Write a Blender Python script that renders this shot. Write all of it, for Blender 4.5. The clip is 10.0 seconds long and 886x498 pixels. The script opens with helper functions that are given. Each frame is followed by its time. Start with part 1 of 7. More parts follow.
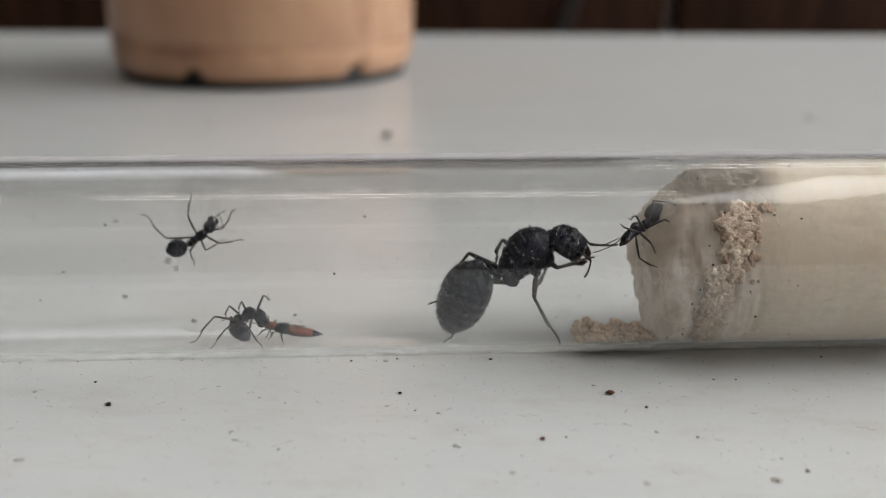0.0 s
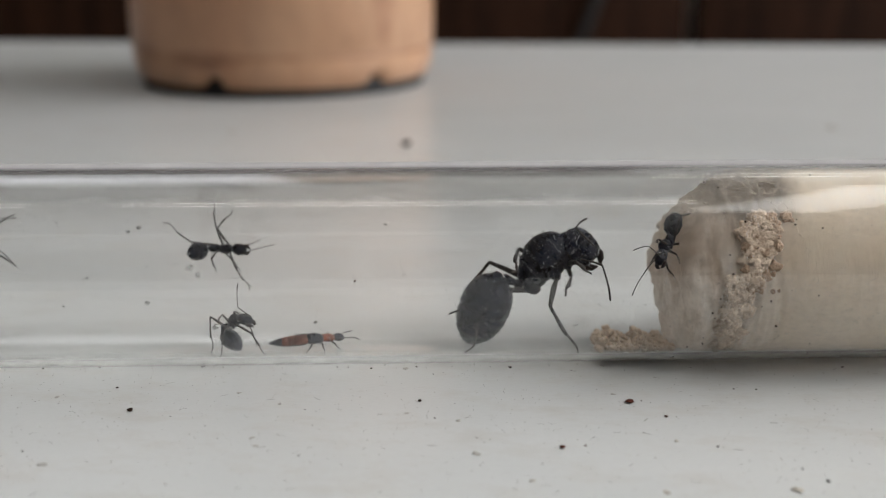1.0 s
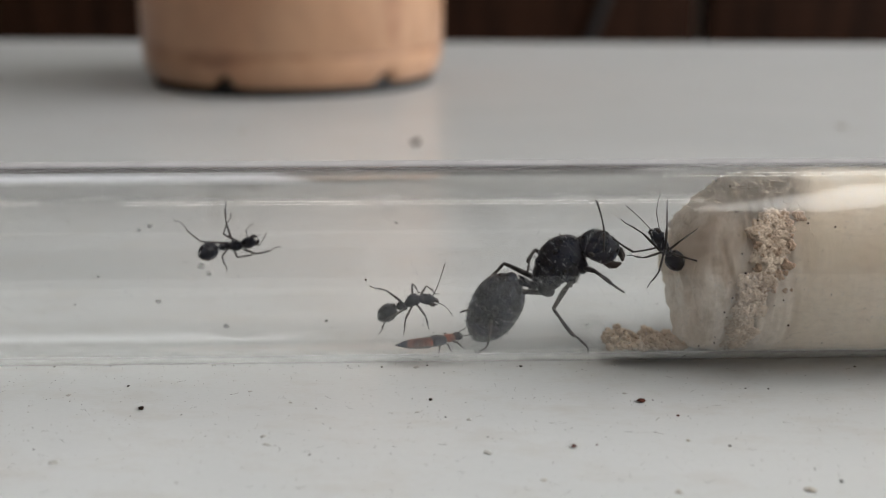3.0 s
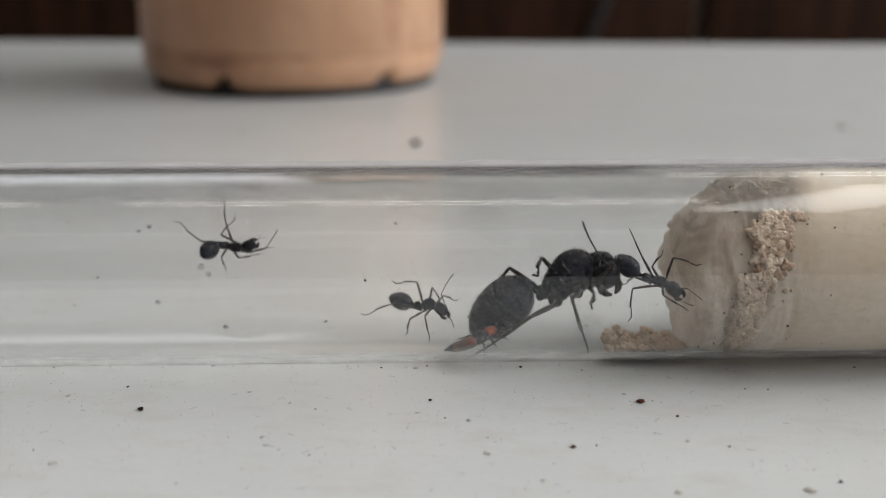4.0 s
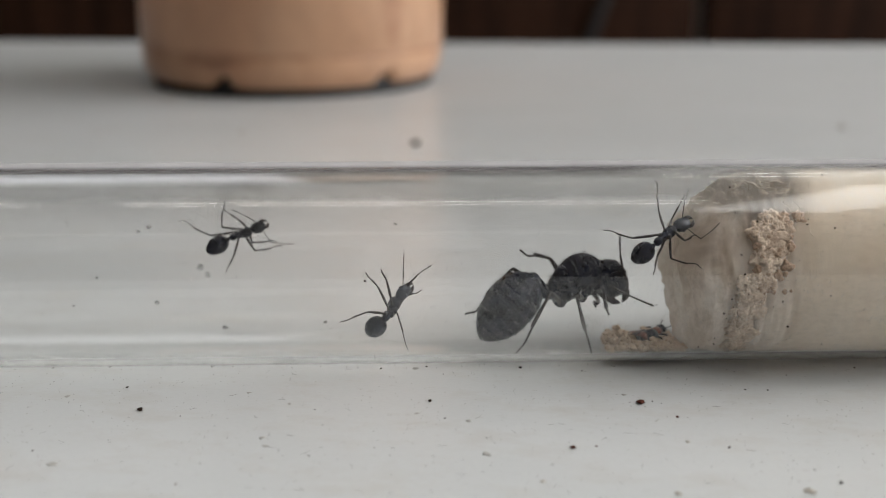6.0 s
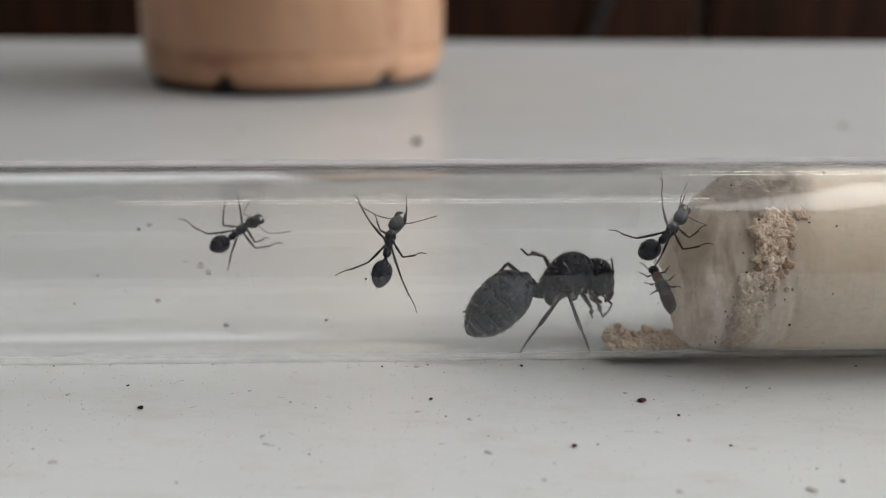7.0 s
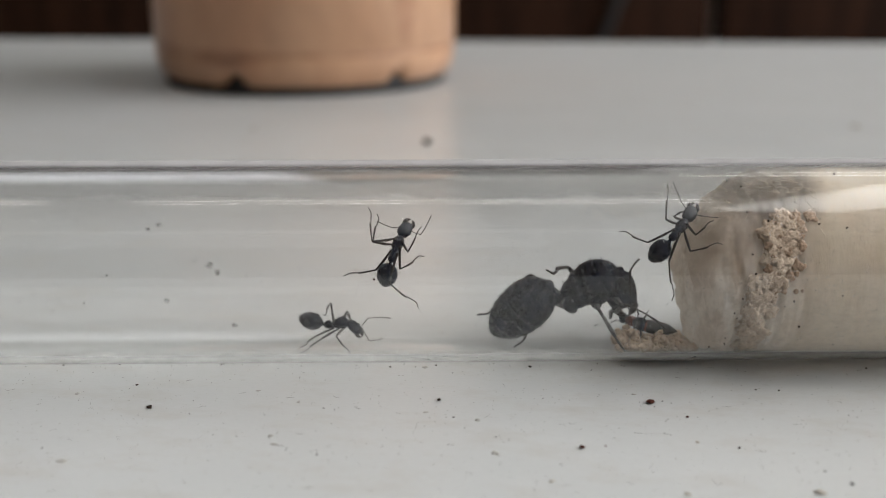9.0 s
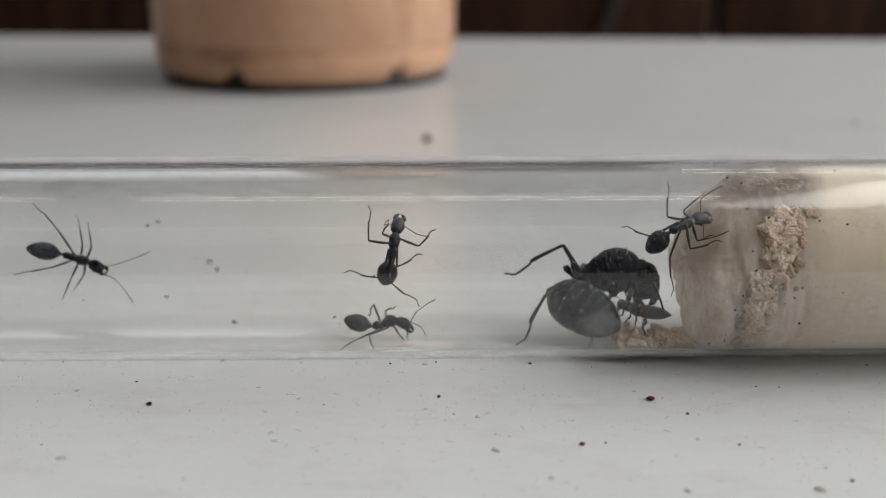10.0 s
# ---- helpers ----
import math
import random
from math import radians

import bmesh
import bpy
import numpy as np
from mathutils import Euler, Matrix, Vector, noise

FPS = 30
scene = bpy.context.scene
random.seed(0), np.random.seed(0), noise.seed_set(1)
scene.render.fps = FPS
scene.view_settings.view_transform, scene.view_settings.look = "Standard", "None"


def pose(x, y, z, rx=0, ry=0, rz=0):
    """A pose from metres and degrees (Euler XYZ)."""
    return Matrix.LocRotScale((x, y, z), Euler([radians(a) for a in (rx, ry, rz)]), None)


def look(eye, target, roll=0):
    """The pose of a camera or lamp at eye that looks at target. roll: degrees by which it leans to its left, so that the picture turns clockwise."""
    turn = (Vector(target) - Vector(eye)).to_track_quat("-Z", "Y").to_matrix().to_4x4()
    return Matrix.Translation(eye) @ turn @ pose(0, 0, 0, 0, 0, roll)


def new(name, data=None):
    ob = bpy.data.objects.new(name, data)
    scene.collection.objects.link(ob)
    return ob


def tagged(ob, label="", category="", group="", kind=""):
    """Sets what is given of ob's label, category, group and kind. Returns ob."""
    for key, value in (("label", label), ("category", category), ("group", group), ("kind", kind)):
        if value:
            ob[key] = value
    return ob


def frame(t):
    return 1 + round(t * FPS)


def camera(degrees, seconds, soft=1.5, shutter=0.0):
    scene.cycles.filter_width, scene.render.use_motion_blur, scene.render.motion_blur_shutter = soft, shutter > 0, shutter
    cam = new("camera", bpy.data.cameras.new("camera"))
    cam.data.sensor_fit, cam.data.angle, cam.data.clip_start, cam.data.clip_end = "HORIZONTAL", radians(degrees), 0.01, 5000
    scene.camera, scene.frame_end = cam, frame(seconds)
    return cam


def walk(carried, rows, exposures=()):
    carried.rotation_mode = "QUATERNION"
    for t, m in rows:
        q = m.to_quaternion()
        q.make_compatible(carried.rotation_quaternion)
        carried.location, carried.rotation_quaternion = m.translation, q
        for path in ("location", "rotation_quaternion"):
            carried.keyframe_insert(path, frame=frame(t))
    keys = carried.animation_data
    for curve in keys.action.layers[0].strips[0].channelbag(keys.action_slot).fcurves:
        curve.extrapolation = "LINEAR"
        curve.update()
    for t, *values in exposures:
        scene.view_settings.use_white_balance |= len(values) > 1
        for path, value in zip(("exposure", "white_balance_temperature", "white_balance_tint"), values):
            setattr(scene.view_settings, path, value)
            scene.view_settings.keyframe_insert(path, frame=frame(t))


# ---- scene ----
# The world is in metres; MM turns millimetres into metres.
MM = 0.001

# ---- camera ----
cam = camera(42.8, 10.0, soft=1.0)
cam.data.dof.use_dof = True
cam.data.dof.focus_distance = 0.0855
cam.data.dof.aperture_fstop = 28
PATH = [
    (0.0, pose(0.00024, -0.08623, 0.03363, 73.717, -0.103, -1.387)),
    (0.5, pose(0.00026, -0.08639, 0.03363, 73.941, -0.112, -1.075)),
    (1.0, pose(0.00012, -0.08648, 0.03363, 74.170, -0.072, -0.415)),
    (1.5, pose(-0.00006, -0.08639, 0.03359, 74.271, -0.014, -0.106)),
    (2.0, pose(-0.00004, -0.08635, 0.03355, 74.183, -0.042, -0.001)),
    (2.5, pose(-0.00006, -0.08635, 0.03356, 74.114, 0.000, 0.020)),
    (4.0, pose(-0.00002, -0.08636, 0.03356, 74.156, 0.006, 0.018)),
    (4.5, pose(0.00000, -0.08634, 0.03356, 74.158, 0.002, 0.000)),
    (5.0, pose(0.00001, -0.08626, 0.03355, 74.136, -0.002, 0.004)),
    (5.5, pose(0.00000, -0.08630, 0.03360, 74.160, 0.000, 0.000)),
    (7.0, pose(-0.00004, -0.08616, 0.03347, 74.101, 0.001, 0.048)),
    (7.5, pose(0.00000, -0.08623, 0.03355, 74.050, 0.017, 0.075)),
    (8.0, pose(0.00015, -0.08616, 0.03354, 74.071, -0.003, 0.156)),
    (8.5, pose(0.00034, -0.08612, 0.03354, 74.068, 0.009, 0.447)),
    (9.0, pose(0.00024, -0.08610, 0.03354, 74.077, 0.020, 0.686)),
    (9.5, pose(0.00025, -0.08602, 0.03351, 74.000, 0.003, 0.675)),
    (10.0, pose(0.00020, -0.08603, 0.03349, 73.928, 0.006, 0.665)),
]
walk(cam, PATH, exposures=[(0.0, -0.03), (10.0, -0.03)])

# ---- light ----
# A room under a grey sky: a high window in the back wall, a large window beside the table and a skylight.
world = bpy.data.worlds.new("overcast_sky")
scene.world = world
world.use_nodes = True
sky = world.node_tree.nodes.new("ShaderNodeTexSky")
sky.sky_type = "NISHITA"
sky.sun_disc = False
sky.sun_elevation = radians(50)
sky.sun_rotation = radians(60)
world.node_tree.links.new(sky.outputs[0], world.node_tree.nodes["Background"].inputs[0])
world.node_tree.nodes["Background"].inputs[1].default_value = 0.1


def window_light(name, size_x, size_y, power, m, colour):
    lamp = bpy.data.lights.new(name, "AREA")
    lamp.shape, lamp.size, lamp.size_y = "RECTANGLE", size_x, size_y
    lamp.energy, lamp.color = power, colour
    ob = new(name, lamp)
    ob.matrix_world = m
    return ob


window_light("window_daylight", 0.91, 0.95, 5.3, look((-0.625, 1.0, 1.36), (-0.625, 0.0, 1.36)), (1.0, 0.98, 0.955))
window_light("skylight_daylight", 0.3, 1.3, 3.6, pose(0.83, 0.05, 1.985, 0, 0, -14), (1.0, 0.98, 0.955))
window_light("side_window_daylight", 1.5, 1.3, 29.0, look((1.17, 0.0, 0.85), (0.0, 0.0, 0.85)), (1.0, 0.98, 0.955))


# ---- materials ----
def material(name, colour, rough=0.5, metal=0.0, spec=0.5):
    """A Principled material; returns the material, its tree and its shader."""
    m = bpy.data.materials.new(name)
    m.use_nodes = True
    t = m.node_tree
    s = t.nodes["Principled BSDF"]
    s.inputs["Base Color"].default_value = (*colour, 1)
    s.inputs["Roughness"].default_value = rough
    s.inputs["Metallic"].default_value = metal
    s.inputs["Specular IOR Level"].default_value = spec
    return m, t, s


def node(t, kind, **values):
    n = t.nodes.new(kind)
    for k, v in values.items():
        n.inputs[k.replace("_", " ")].default_value = v
    return n


def grain(t, scale, detail=6, rough=0.6, stretch=(1, 1, 1)):
    """A noise in object space, scale in periods to the metre."""
    c = t.nodes.new("ShaderNodeTexCoord")
    m = t.nodes.new("ShaderNodeMapping")
    m.inputs["Scale"].default_value = stretch
    t.links.new(c.outputs["Object"], m.inputs["Vector"])
    n = node(t, "ShaderNodeTexNoise", Scale=scale, Detail=detail, Roughness=rough)
    t.links.new(m.outputs[0], n.inputs["Vector"])
    return n


def ramp(t, source, stops):
    """stops: (position, colour) from dark to light."""
    r = t.nodes.new("ShaderNodeValToRGB")
    e = r.color_ramp.elements
    while len(e) < len(stops):
        e.new(0.5)
    for k, (at, col) in zip(e, stops):
        k.position = at
        k.color = (*col, 1) if len(col) == 3 else col
    t.links.new(source, r.inputs[0])
    return r


def mixed(t, a, b, factor, mode="MIX"):
    m = t.nodes.new("ShaderNodeMix")
    m.data_type, m.blend_type = "RGBA", mode
    for value, socket in ((factor, m.inputs[0]), (a, m.inputs[6]), (b, m.inputs[7])):
        if hasattr(value, "links"):
            t.links.new(value, socket)
        elif isinstance(value, (int, float)):
            socket.default_value = value
        else:
            socket.default_value = (*value, 1)
    return m.outputs[2]


def relief(t, s, source, depth, strength=1.0):
    b = node(t, "ShaderNodeBump", Strength=strength, Distance=depth)
    t.links.new(source, b.inputs["Height"])
    t.links.new(b.outputs[0], s.inputs["Normal"])


def mottled(name, dark, light, scale, rough, depth, spec=0.5, stretch=(1, 1, 1), fine=8, low=0.82):
    """A surface with a coarse change of colour, a fine grain and relief."""
    m, t, s = material(name, light, rough, 0, spec)
    n, f = grain(t, scale, 5, 0.55, stretch), grain(t, scale * fine, 6, 0.7, stretch)
    base = ramp(t, n.outputs["Fac"], [(0.32, dark), (0.68, light)]).outputs[0]
    spots = ramp(t, f.outputs["Fac"], [(0.3, (low, low, low)), (0.6, (1, 1, 1))]).outputs[0]
    t.links.new(mixed(t, base, spots, 1.0, "MULTIPLY"), s.inputs["Base Color"])
    if depth:
        relief(t, s, f.outputs["Fac"], depth)
    return m


def blotch(t, centre, size, ragged=0.0, scale=200):
    """1 inside a soft-edged ellipsoid in object space, 0 outside; sizes in metres."""
    c = t.nodes.new("ShaderNodeTexCoord")
    m = t.nodes.new("ShaderNodeMapping")
    m.inputs["Location"].default_value = [-p / s for p, s in zip(centre, size)]
    m.inputs["Scale"].default_value = [1 / s for s in size]
    t.links.new(c.outputs["Object"], m.inputs["Vector"])
    n = t.nodes.new("ShaderNodeVectorMath")
    n.operation = "LENGTH"
    t.links.new(m.outputs[0], n.inputs[0])
    soft = ramp(t, n.outputs["Value"], [(0.2, (1, 1, 1)), (1.0, (0, 0, 0))])
    soft.color_ramp.interpolation = "EASE"
    if not ragged:
        return soft.outputs[0]
    edge = ramp(t, grain(t, scale, 5, 0.65).outputs["Fac"], [(0.35, (1 - ragged,) * 3), (0.6, (1,) * 3)])
    return mixed(t, soft.outputs[0], edge.outputs[0], 1.0, "MULTIPLY")


def stained(m, stains):
    """Lay stains (factor socket, colour, amount) over the base colour of a material."""
    t = m.node_tree
    s = t.nodes["Principled BSDF"]
    base = s.inputs["Base Color"].links[0].from_socket
    for spot, colour, amount in stains:
        base = mixed(t, base, colour, mixed(t, spot, (amount,) * 3, 1.0, "MULTIPLY"))
    t.links.new(base, s.inputs["Base Color"])


TABLE = mottled("white_paint", (0.548, 0.563, 0.558), (0.597, 0.607, 0.602), 30, 0.29, 0.000003, 0.5, (1, 2.2, 1), 60, 0.955)
TABLE_WEAR = ramp(TABLE.node_tree, grain(TABLE.node_tree, 170, 6, 0.7, (0.7, 1.5, 1)).outputs["Fac"], [(0.5, (0, 0, 0)), (0.68, (1, 1, 1))]).outputs[0]
TABLE_SPOTS = ramp(TABLE.node_tree, grain(TABLE.node_tree, 900, 4, 0.6).outputs["Fac"], [(0.62, (0, 0, 0)), (0.74, (1, 1, 1))]).outputs[0]
stained(TABLE, [(TABLE_WEAR, (0.47, 0.45, 0.41), 0.45), (TABLE_SPOTS, (0.42, 0.41, 0.385), 0.35)])
WOOD = mottled("dark_wood", (0.016, 0.0066, 0.0036), (0.042, 0.017, 0.0088), 9, 0.75, 0.0003, 0.12, (8, 8, 1), 6)
PLASTER = mottled("wall_paint", (0.8, 0.8, 0.785), (0.86, 0.86, 0.845), 3, 0.8, 0.0005, 0.3)
FLOORING = mottled("floor_lino", (0.3, 0.26, 0.21), (0.38, 0.33, 0.27), 5, 0.5, 0.0002)
FRAME = mottled("frame_paint", (0.7, 0.7, 0.68), (0.78, 0.78, 0.76), 12, 0.4, 0.0001)
CLAY = mottled("peach_glaze", (0.47, 0.235, 0.125), (0.6, 0.36, 0.22), 22, 0.32, 0.0001, 0.5, (1, 1, 0.45), 7)
stained(CLAY, [(blotch(CLAY.node_tree, (0.026, -0.026, 0.024), (0.0035, 0.012, 0.02), 0.5), (0.25, 0.085, 0.04), 0.6),
               (blotch(CLAY.node_tree, (-0.013, -0.034, 0.0085), (0.012, 0.012, 0.0028), 0.5), (0.2, 0.065, 0.035), 0.7),
               (blotch(CLAY.node_tree, (-0.03, -0.02, 0.0095), (0.008, 0.02, 0.0025), 0.6), (0.22, 0.08, 0.04), 0.6)])
STAIN = mottled("brown_stain", (0.33, 0.15, 0.075), (0.56, 0.33, 0.2), 160, 0.45, 0.0001)
RUBBER = mottled("black_rubber", (0.012, 0.012, 0.013), (0.03, 0.03, 0.03), 200, 0.7, 0.0001)
COTTON = mottled("cotton", (0.62, 0.55, 0.45), (0.8, 0.74, 0.65), 260, 0.95, 0.00025, 0.1, (1, 0.35, 0.35), 7)
DAMP = mottled("damp_cotton", (0.28, 0.185, 0.12), (0.56, 0.42, 0.31), 330, 0.7, 0.0003, 0.3, (1, 0.6, 0.6), 6)
CRUMB = mottled("crumb", (0.44, 0.335, 0.25), (0.76, 0.64, 0.52), 420, 0.95, 0.0002, 0.05)
LINT = mottled("lint", (0.5, 0.51, 0.52), (0.74, 0.75, 0.76), 900, 0.9, 0, 0.1)
BROOD = mottled("tan_crumb", (0.6, 0.445, 0.305), (0.8, 0.635, 0.47), 300, 0.8, 0.00002, 0.3)
SOIL = mottled("dark_crumb", (0.012, 0.009, 0.007), (0.06, 0.035, 0.025), 900, 0.85, 0.0001, 0.1)
RUST = mottled("red_crumb", (0.05, 0.012, 0.008), (0.16, 0.05, 0.03), 1200, 0.8, 0.0001, 0.2)
HUSK = mottled("pale_crumb", (0.45, 0.41, 0.35), (0.6, 0.56, 0.49), 900, 0.85, 0.0001, 0.1)
SMEAR = mottled("grey_smear", (0.38, 0.37, 0.34), (0.46, 0.45, 0.42), 900, 0.6, 0)
CHITIN = mottled("black_chitin", (0.003, 0.0042, 0.0085), (0.011, 0.0155, 0.031), 900, 0.3, 0.00007, 0.36, (1, 1, 1), 4, 0.5)
CHITIN_WORN = ramp(CHITIN.node_tree, grain(CHITIN.node_tree, 1400, 5, 0.7).outputs["Fac"], [(0.35, (0.14,) * 3), (0.65, (0.5,) * 3)]).outputs[0]
CHITIN.node_tree.links.new(CHITIN_WORN, CHITIN.node_tree.nodes["Principled BSDF"].inputs["Roughness"])
LIMB = mottled("brown_black_chitin", (0.006, 0.005, 0.005), (0.05, 0.041, 0.034), 1500, 0.4, 0.00003)
BRISTLE = mottled("pale_bristles", (0.14, 0.145, 0.16), (0.4, 0.4, 0.41), 1500, 0.6, 0)
JAW = mottled("red_brown_chitin", (0.009, 0.006, 0.005), (0.03, 0.014, 0.01), 1500, 0.3, 0.00001)
RED = mottled("orange_red_chitin", (0.045, 0.013, 0.008), (0.27, 0.068, 0.03), 1100, 0.35, 0.00004, 0.4, (1, 1, 1), 4, 0.6)


def lamp_material():
    m = bpy.data.materials.new("lit_tube")
    m.use_nodes = True
    s = m.node_tree.nodes["Principled BSDF"]
    s.inputs["Emission Color"].default_value = (1, 0.97, 0.9, 1)
    s.inputs["Emission Strength"].default_value = 9
    return m


def glass_material():
    """Clear glass under a thin film of dust, with streaks and specks."""
    m = bpy.data.materials.new("dusty_glass")
    m.use_nodes = True
    t = m.node_tree
    t.nodes.remove(t.nodes["Principled BSDF"])
    g = node(t, "ShaderNodeBsdfGlass", Roughness=0.0, IOR=1.47)
    g.inputs["Color"].default_value = (0.996, 0.998, 0.996, 1)
    d = node(t, "ShaderNodeBsdfDiffuse")
    d.inputs["Color"].default_value = (0.62, 0.62, 0.61, 1)
    coarse = grain(t, 120, 5, 0.6, (1, 2, 2))
    fine = grain(t, 2600, 3, 0.6, (1, 1, 1))
    scratch = grain(t, 900, 4, 0.75, (0.25, 1.6, 1.6))
    a = ramp(t, coarse.outputs["Fac"], [(0.3, (0.0005,) * 3), (0.75, (0.007,) * 3)])
    b = ramp(t, fine.outputs["Fac"], [(0.66, (0, 0, 0)), (0.78, (0.28,) * 3)])
    c = ramp(t, scratch.outputs["Fac"], [(0.68, (0, 0, 0)), (0.8, (0.2,) * 3)])
    f = mixed(t, mixed(t, a.outputs[0], b.outputs[0], 1.0, "ADD"), c.outputs[0], 1.0, "ADD")
    x = t.nodes.new("ShaderNodeMixShader")
    t.links.new(f, x.inputs[0])
    t.links.new(g.outputs[0], x.inputs[1])
    t.links.new(d.outputs[0], x.inputs[2])
    t.links.new(x.outputs[0], t.nodes["Material Output"].inputs[0])
    return m


def thin_dirt():
    """Dirt so thin that the glass shows through it."""
    m = bpy.data.materials.new("thin_dirt")
    m.use_nodes = True
    t = m.node_tree
    t.nodes.remove(t.nodes["Principled BSDF"])
    d = node(t, "ShaderNodeBsdfDiffuse")
    d.inputs["Color"].default_value = (0.3, 0.29, 0.27, 1)
    x = t.nodes.new("ShaderNodeMixShader")
    veil = ramp(t, grain(t, 4000, 3, 0.6).outputs["Fac"], [(0.35, (0.04,) * 3), (0.65, (0.2,) * 3)])
    t.links.new(veil.outputs[0], x.inputs[0])
    t.links.new(t.nodes.new("ShaderNodeBsdfTransparent").outputs[0], x.inputs[1])
    t.links.new(d.outputs[0], x.inputs[2])
    t.links.new(x.outputs[0], t.nodes["Material Output"].inputs[0])
    return m


THIN_DIRT = thin_dirt()
GLASS = glass_material()
LIT = lamp_material()


# ---- mesh helpers ----
def mm(rings):
    return [tuple(v * MM for v in r) for r in rings]


def part(name, bm, mat, parent=None, label="", smooth=True):
    """Link a bmesh as one mesh object, under a thing or a part."""
    me = bpy.data.meshes.new(name)
    bm.to_mesh(me)
    bm.free()
    me.materials.append(mat)
    if smooth:
        me.polygons.foreach_set("use_smooth", [True] * len(me.polygons))
    ob = new(name, me)
    if parent is not None:
        ob.parent = parent
    if label:
        tagged(ob, label)
    return ob


def block(a, b, bevel=0.0, bm=None):
    """A bevelled box between two corners."""
    own = bmesh.new()
    bmesh.ops.create_cube(own, size=1)
    for v in own.verts:
        v.co = Vector([p + (q - p) * (c + 0.5) for p, q, c in zip(a, b, v.co)])
    if bevel:
        bmesh.ops.bevel(own, geom=own.edges[:], offset=bevel, segments=3, affect="EDGES", profile=0.5)
    return joined(own, bm)


def joined(own, bm=None):
    """Add one bmesh to another."""
    if bm is None:
        return own
    me = bpy.data.meshes.new("spare")
    own.to_mesh(me)
    own.free()
    bm.from_mesh(me)
    bpy.data.meshes.remove(me)
    return bm


def lathe(rings, segs=24, axis="x", flat=(1.0, 1.0), bm=None):
    """Rings of (place along the axis, radius, shift up); closed at both ends. flat: squash across and up."""
    own = bmesh.new()
    loops = []
    for ring in rings:
        at, r, up = (*ring, 0.0)[:3]
        loop = []
        for k in range(segs):
            a = 2 * math.pi * k / segs
            c, s = math.cos(a) * r * flat[0], math.sin(a) * r * flat[1] + up
            loop.append(own.verts.new((at, c, s) if axis == "x" else (c, s, at)))
        loops.append(loop)
    for p, q in zip(loops, loops[1:]):
        for k in range(segs):
            own.faces.new((p[k], p[(k + 1) % segs], q[(k + 1) % segs], q[k]))
    own.faces.new(loops[0][::-1])
    own.faces.new(loops[-1])
    bmesh.ops.recalc_face_normals(own, faces=own.faces[:])
    return joined(own, bm)


def ball(centre, size, turn=0.0, segs=20, bm=None):
    """An ellipsoid, leaning by turn degrees about the y axis."""
    own = bmesh.new()
    bmesh.ops.create_uvsphere(own, u_segments=segs, v_segments=max(6, segs // 2), radius=1)
    m = Matrix.Translation(centre) @ pose(0, 0, 0, 0, turn, 0) @ Matrix.Diagonal((*size, 1))
    bmesh.ops.transform(own, matrix=m, verts=own.verts[:])
    return joined(own, bm)


def pebble(size, seed, flat=0.6, rough=0.35):
    """A small uneven crumb that rests on z = 0."""
    own = bmesh.new()
    bmesh.ops.create_icosphere(own, subdivisions=2, radius=1)
    for v in own.verts:
        k = 1 + rough * noise.noise(v.co * 1.6 + Vector((seed * 3.1, seed, 0)))
        v.co = Vector((v.co.x * k, v.co.y * k, v.co.z * k * flat)) * size
    low = min(v.co.z for v in own.verts)
    for v in own.verts:
        v.co.z -= low
    return own


def tube_curve(points, radii, segs=8, bm=None):
    """A tapered limb along points."""
    own = bmesh.new()
    pts = [Vector(p) for p in points]
    loops = []
    for i, p in enumerate(pts):
        d = (pts[min(i + 1, len(pts) - 1)] - pts[max(i - 1, 0)]).normalized()
        u = d.cross(Vector((0.1, 1, 0.05))).normalized()
        w = d.cross(u)
        loops.append([own.verts.new(p + (u * math.cos(a) + w * math.sin(a)) * radii[i])
                      for a in [2 * math.pi * k / segs for k in range(segs)]])
    for p, q in zip(loops, loops[1:]):
        for k in range(segs):
            own.faces.new((p[k], p[(k + 1) % segs], q[(k + 1) % segs], q[k]))
    own.faces.new(loops[0][::-1])
    own.faces.new(loops[-1])
    bmesh.ops.recalc_face_normals(own, faces=own.faces[:])
    return joined(own, bm)


# ---- the room ----
def structure(name, bm, mat, label, category, smooth=False):
    return tagged(part(name, bm, mat, None, "", smooth), label, category, kind="structure")


def holed(name, axis, at, thick, span_a, span_z, hole_a, hole_z, label):
    """A wall across the y or x axis with a window opening through it."""
    bm = bmesh.new()
    (a0, a1), (z0, z1), (h0, h1), (k0, k1) = span_a, span_z, hole_a, hole_z
    for p0, p1, q0, q1 in ((a0, h0, z0, z1), (h1, a1, z0, z1), (h0, h1, z0, k0), (h0, h1, k1, z1)):
        if axis == "y":
            block((p0, at, q0), (p1, at + thick, q1), 0, bm)
        else:
            block((at, p0, q0), (at + thick, p1, q1), 0, bm)
    wall = structure(name, bm, PLASTER, label, "wall")
    return wall


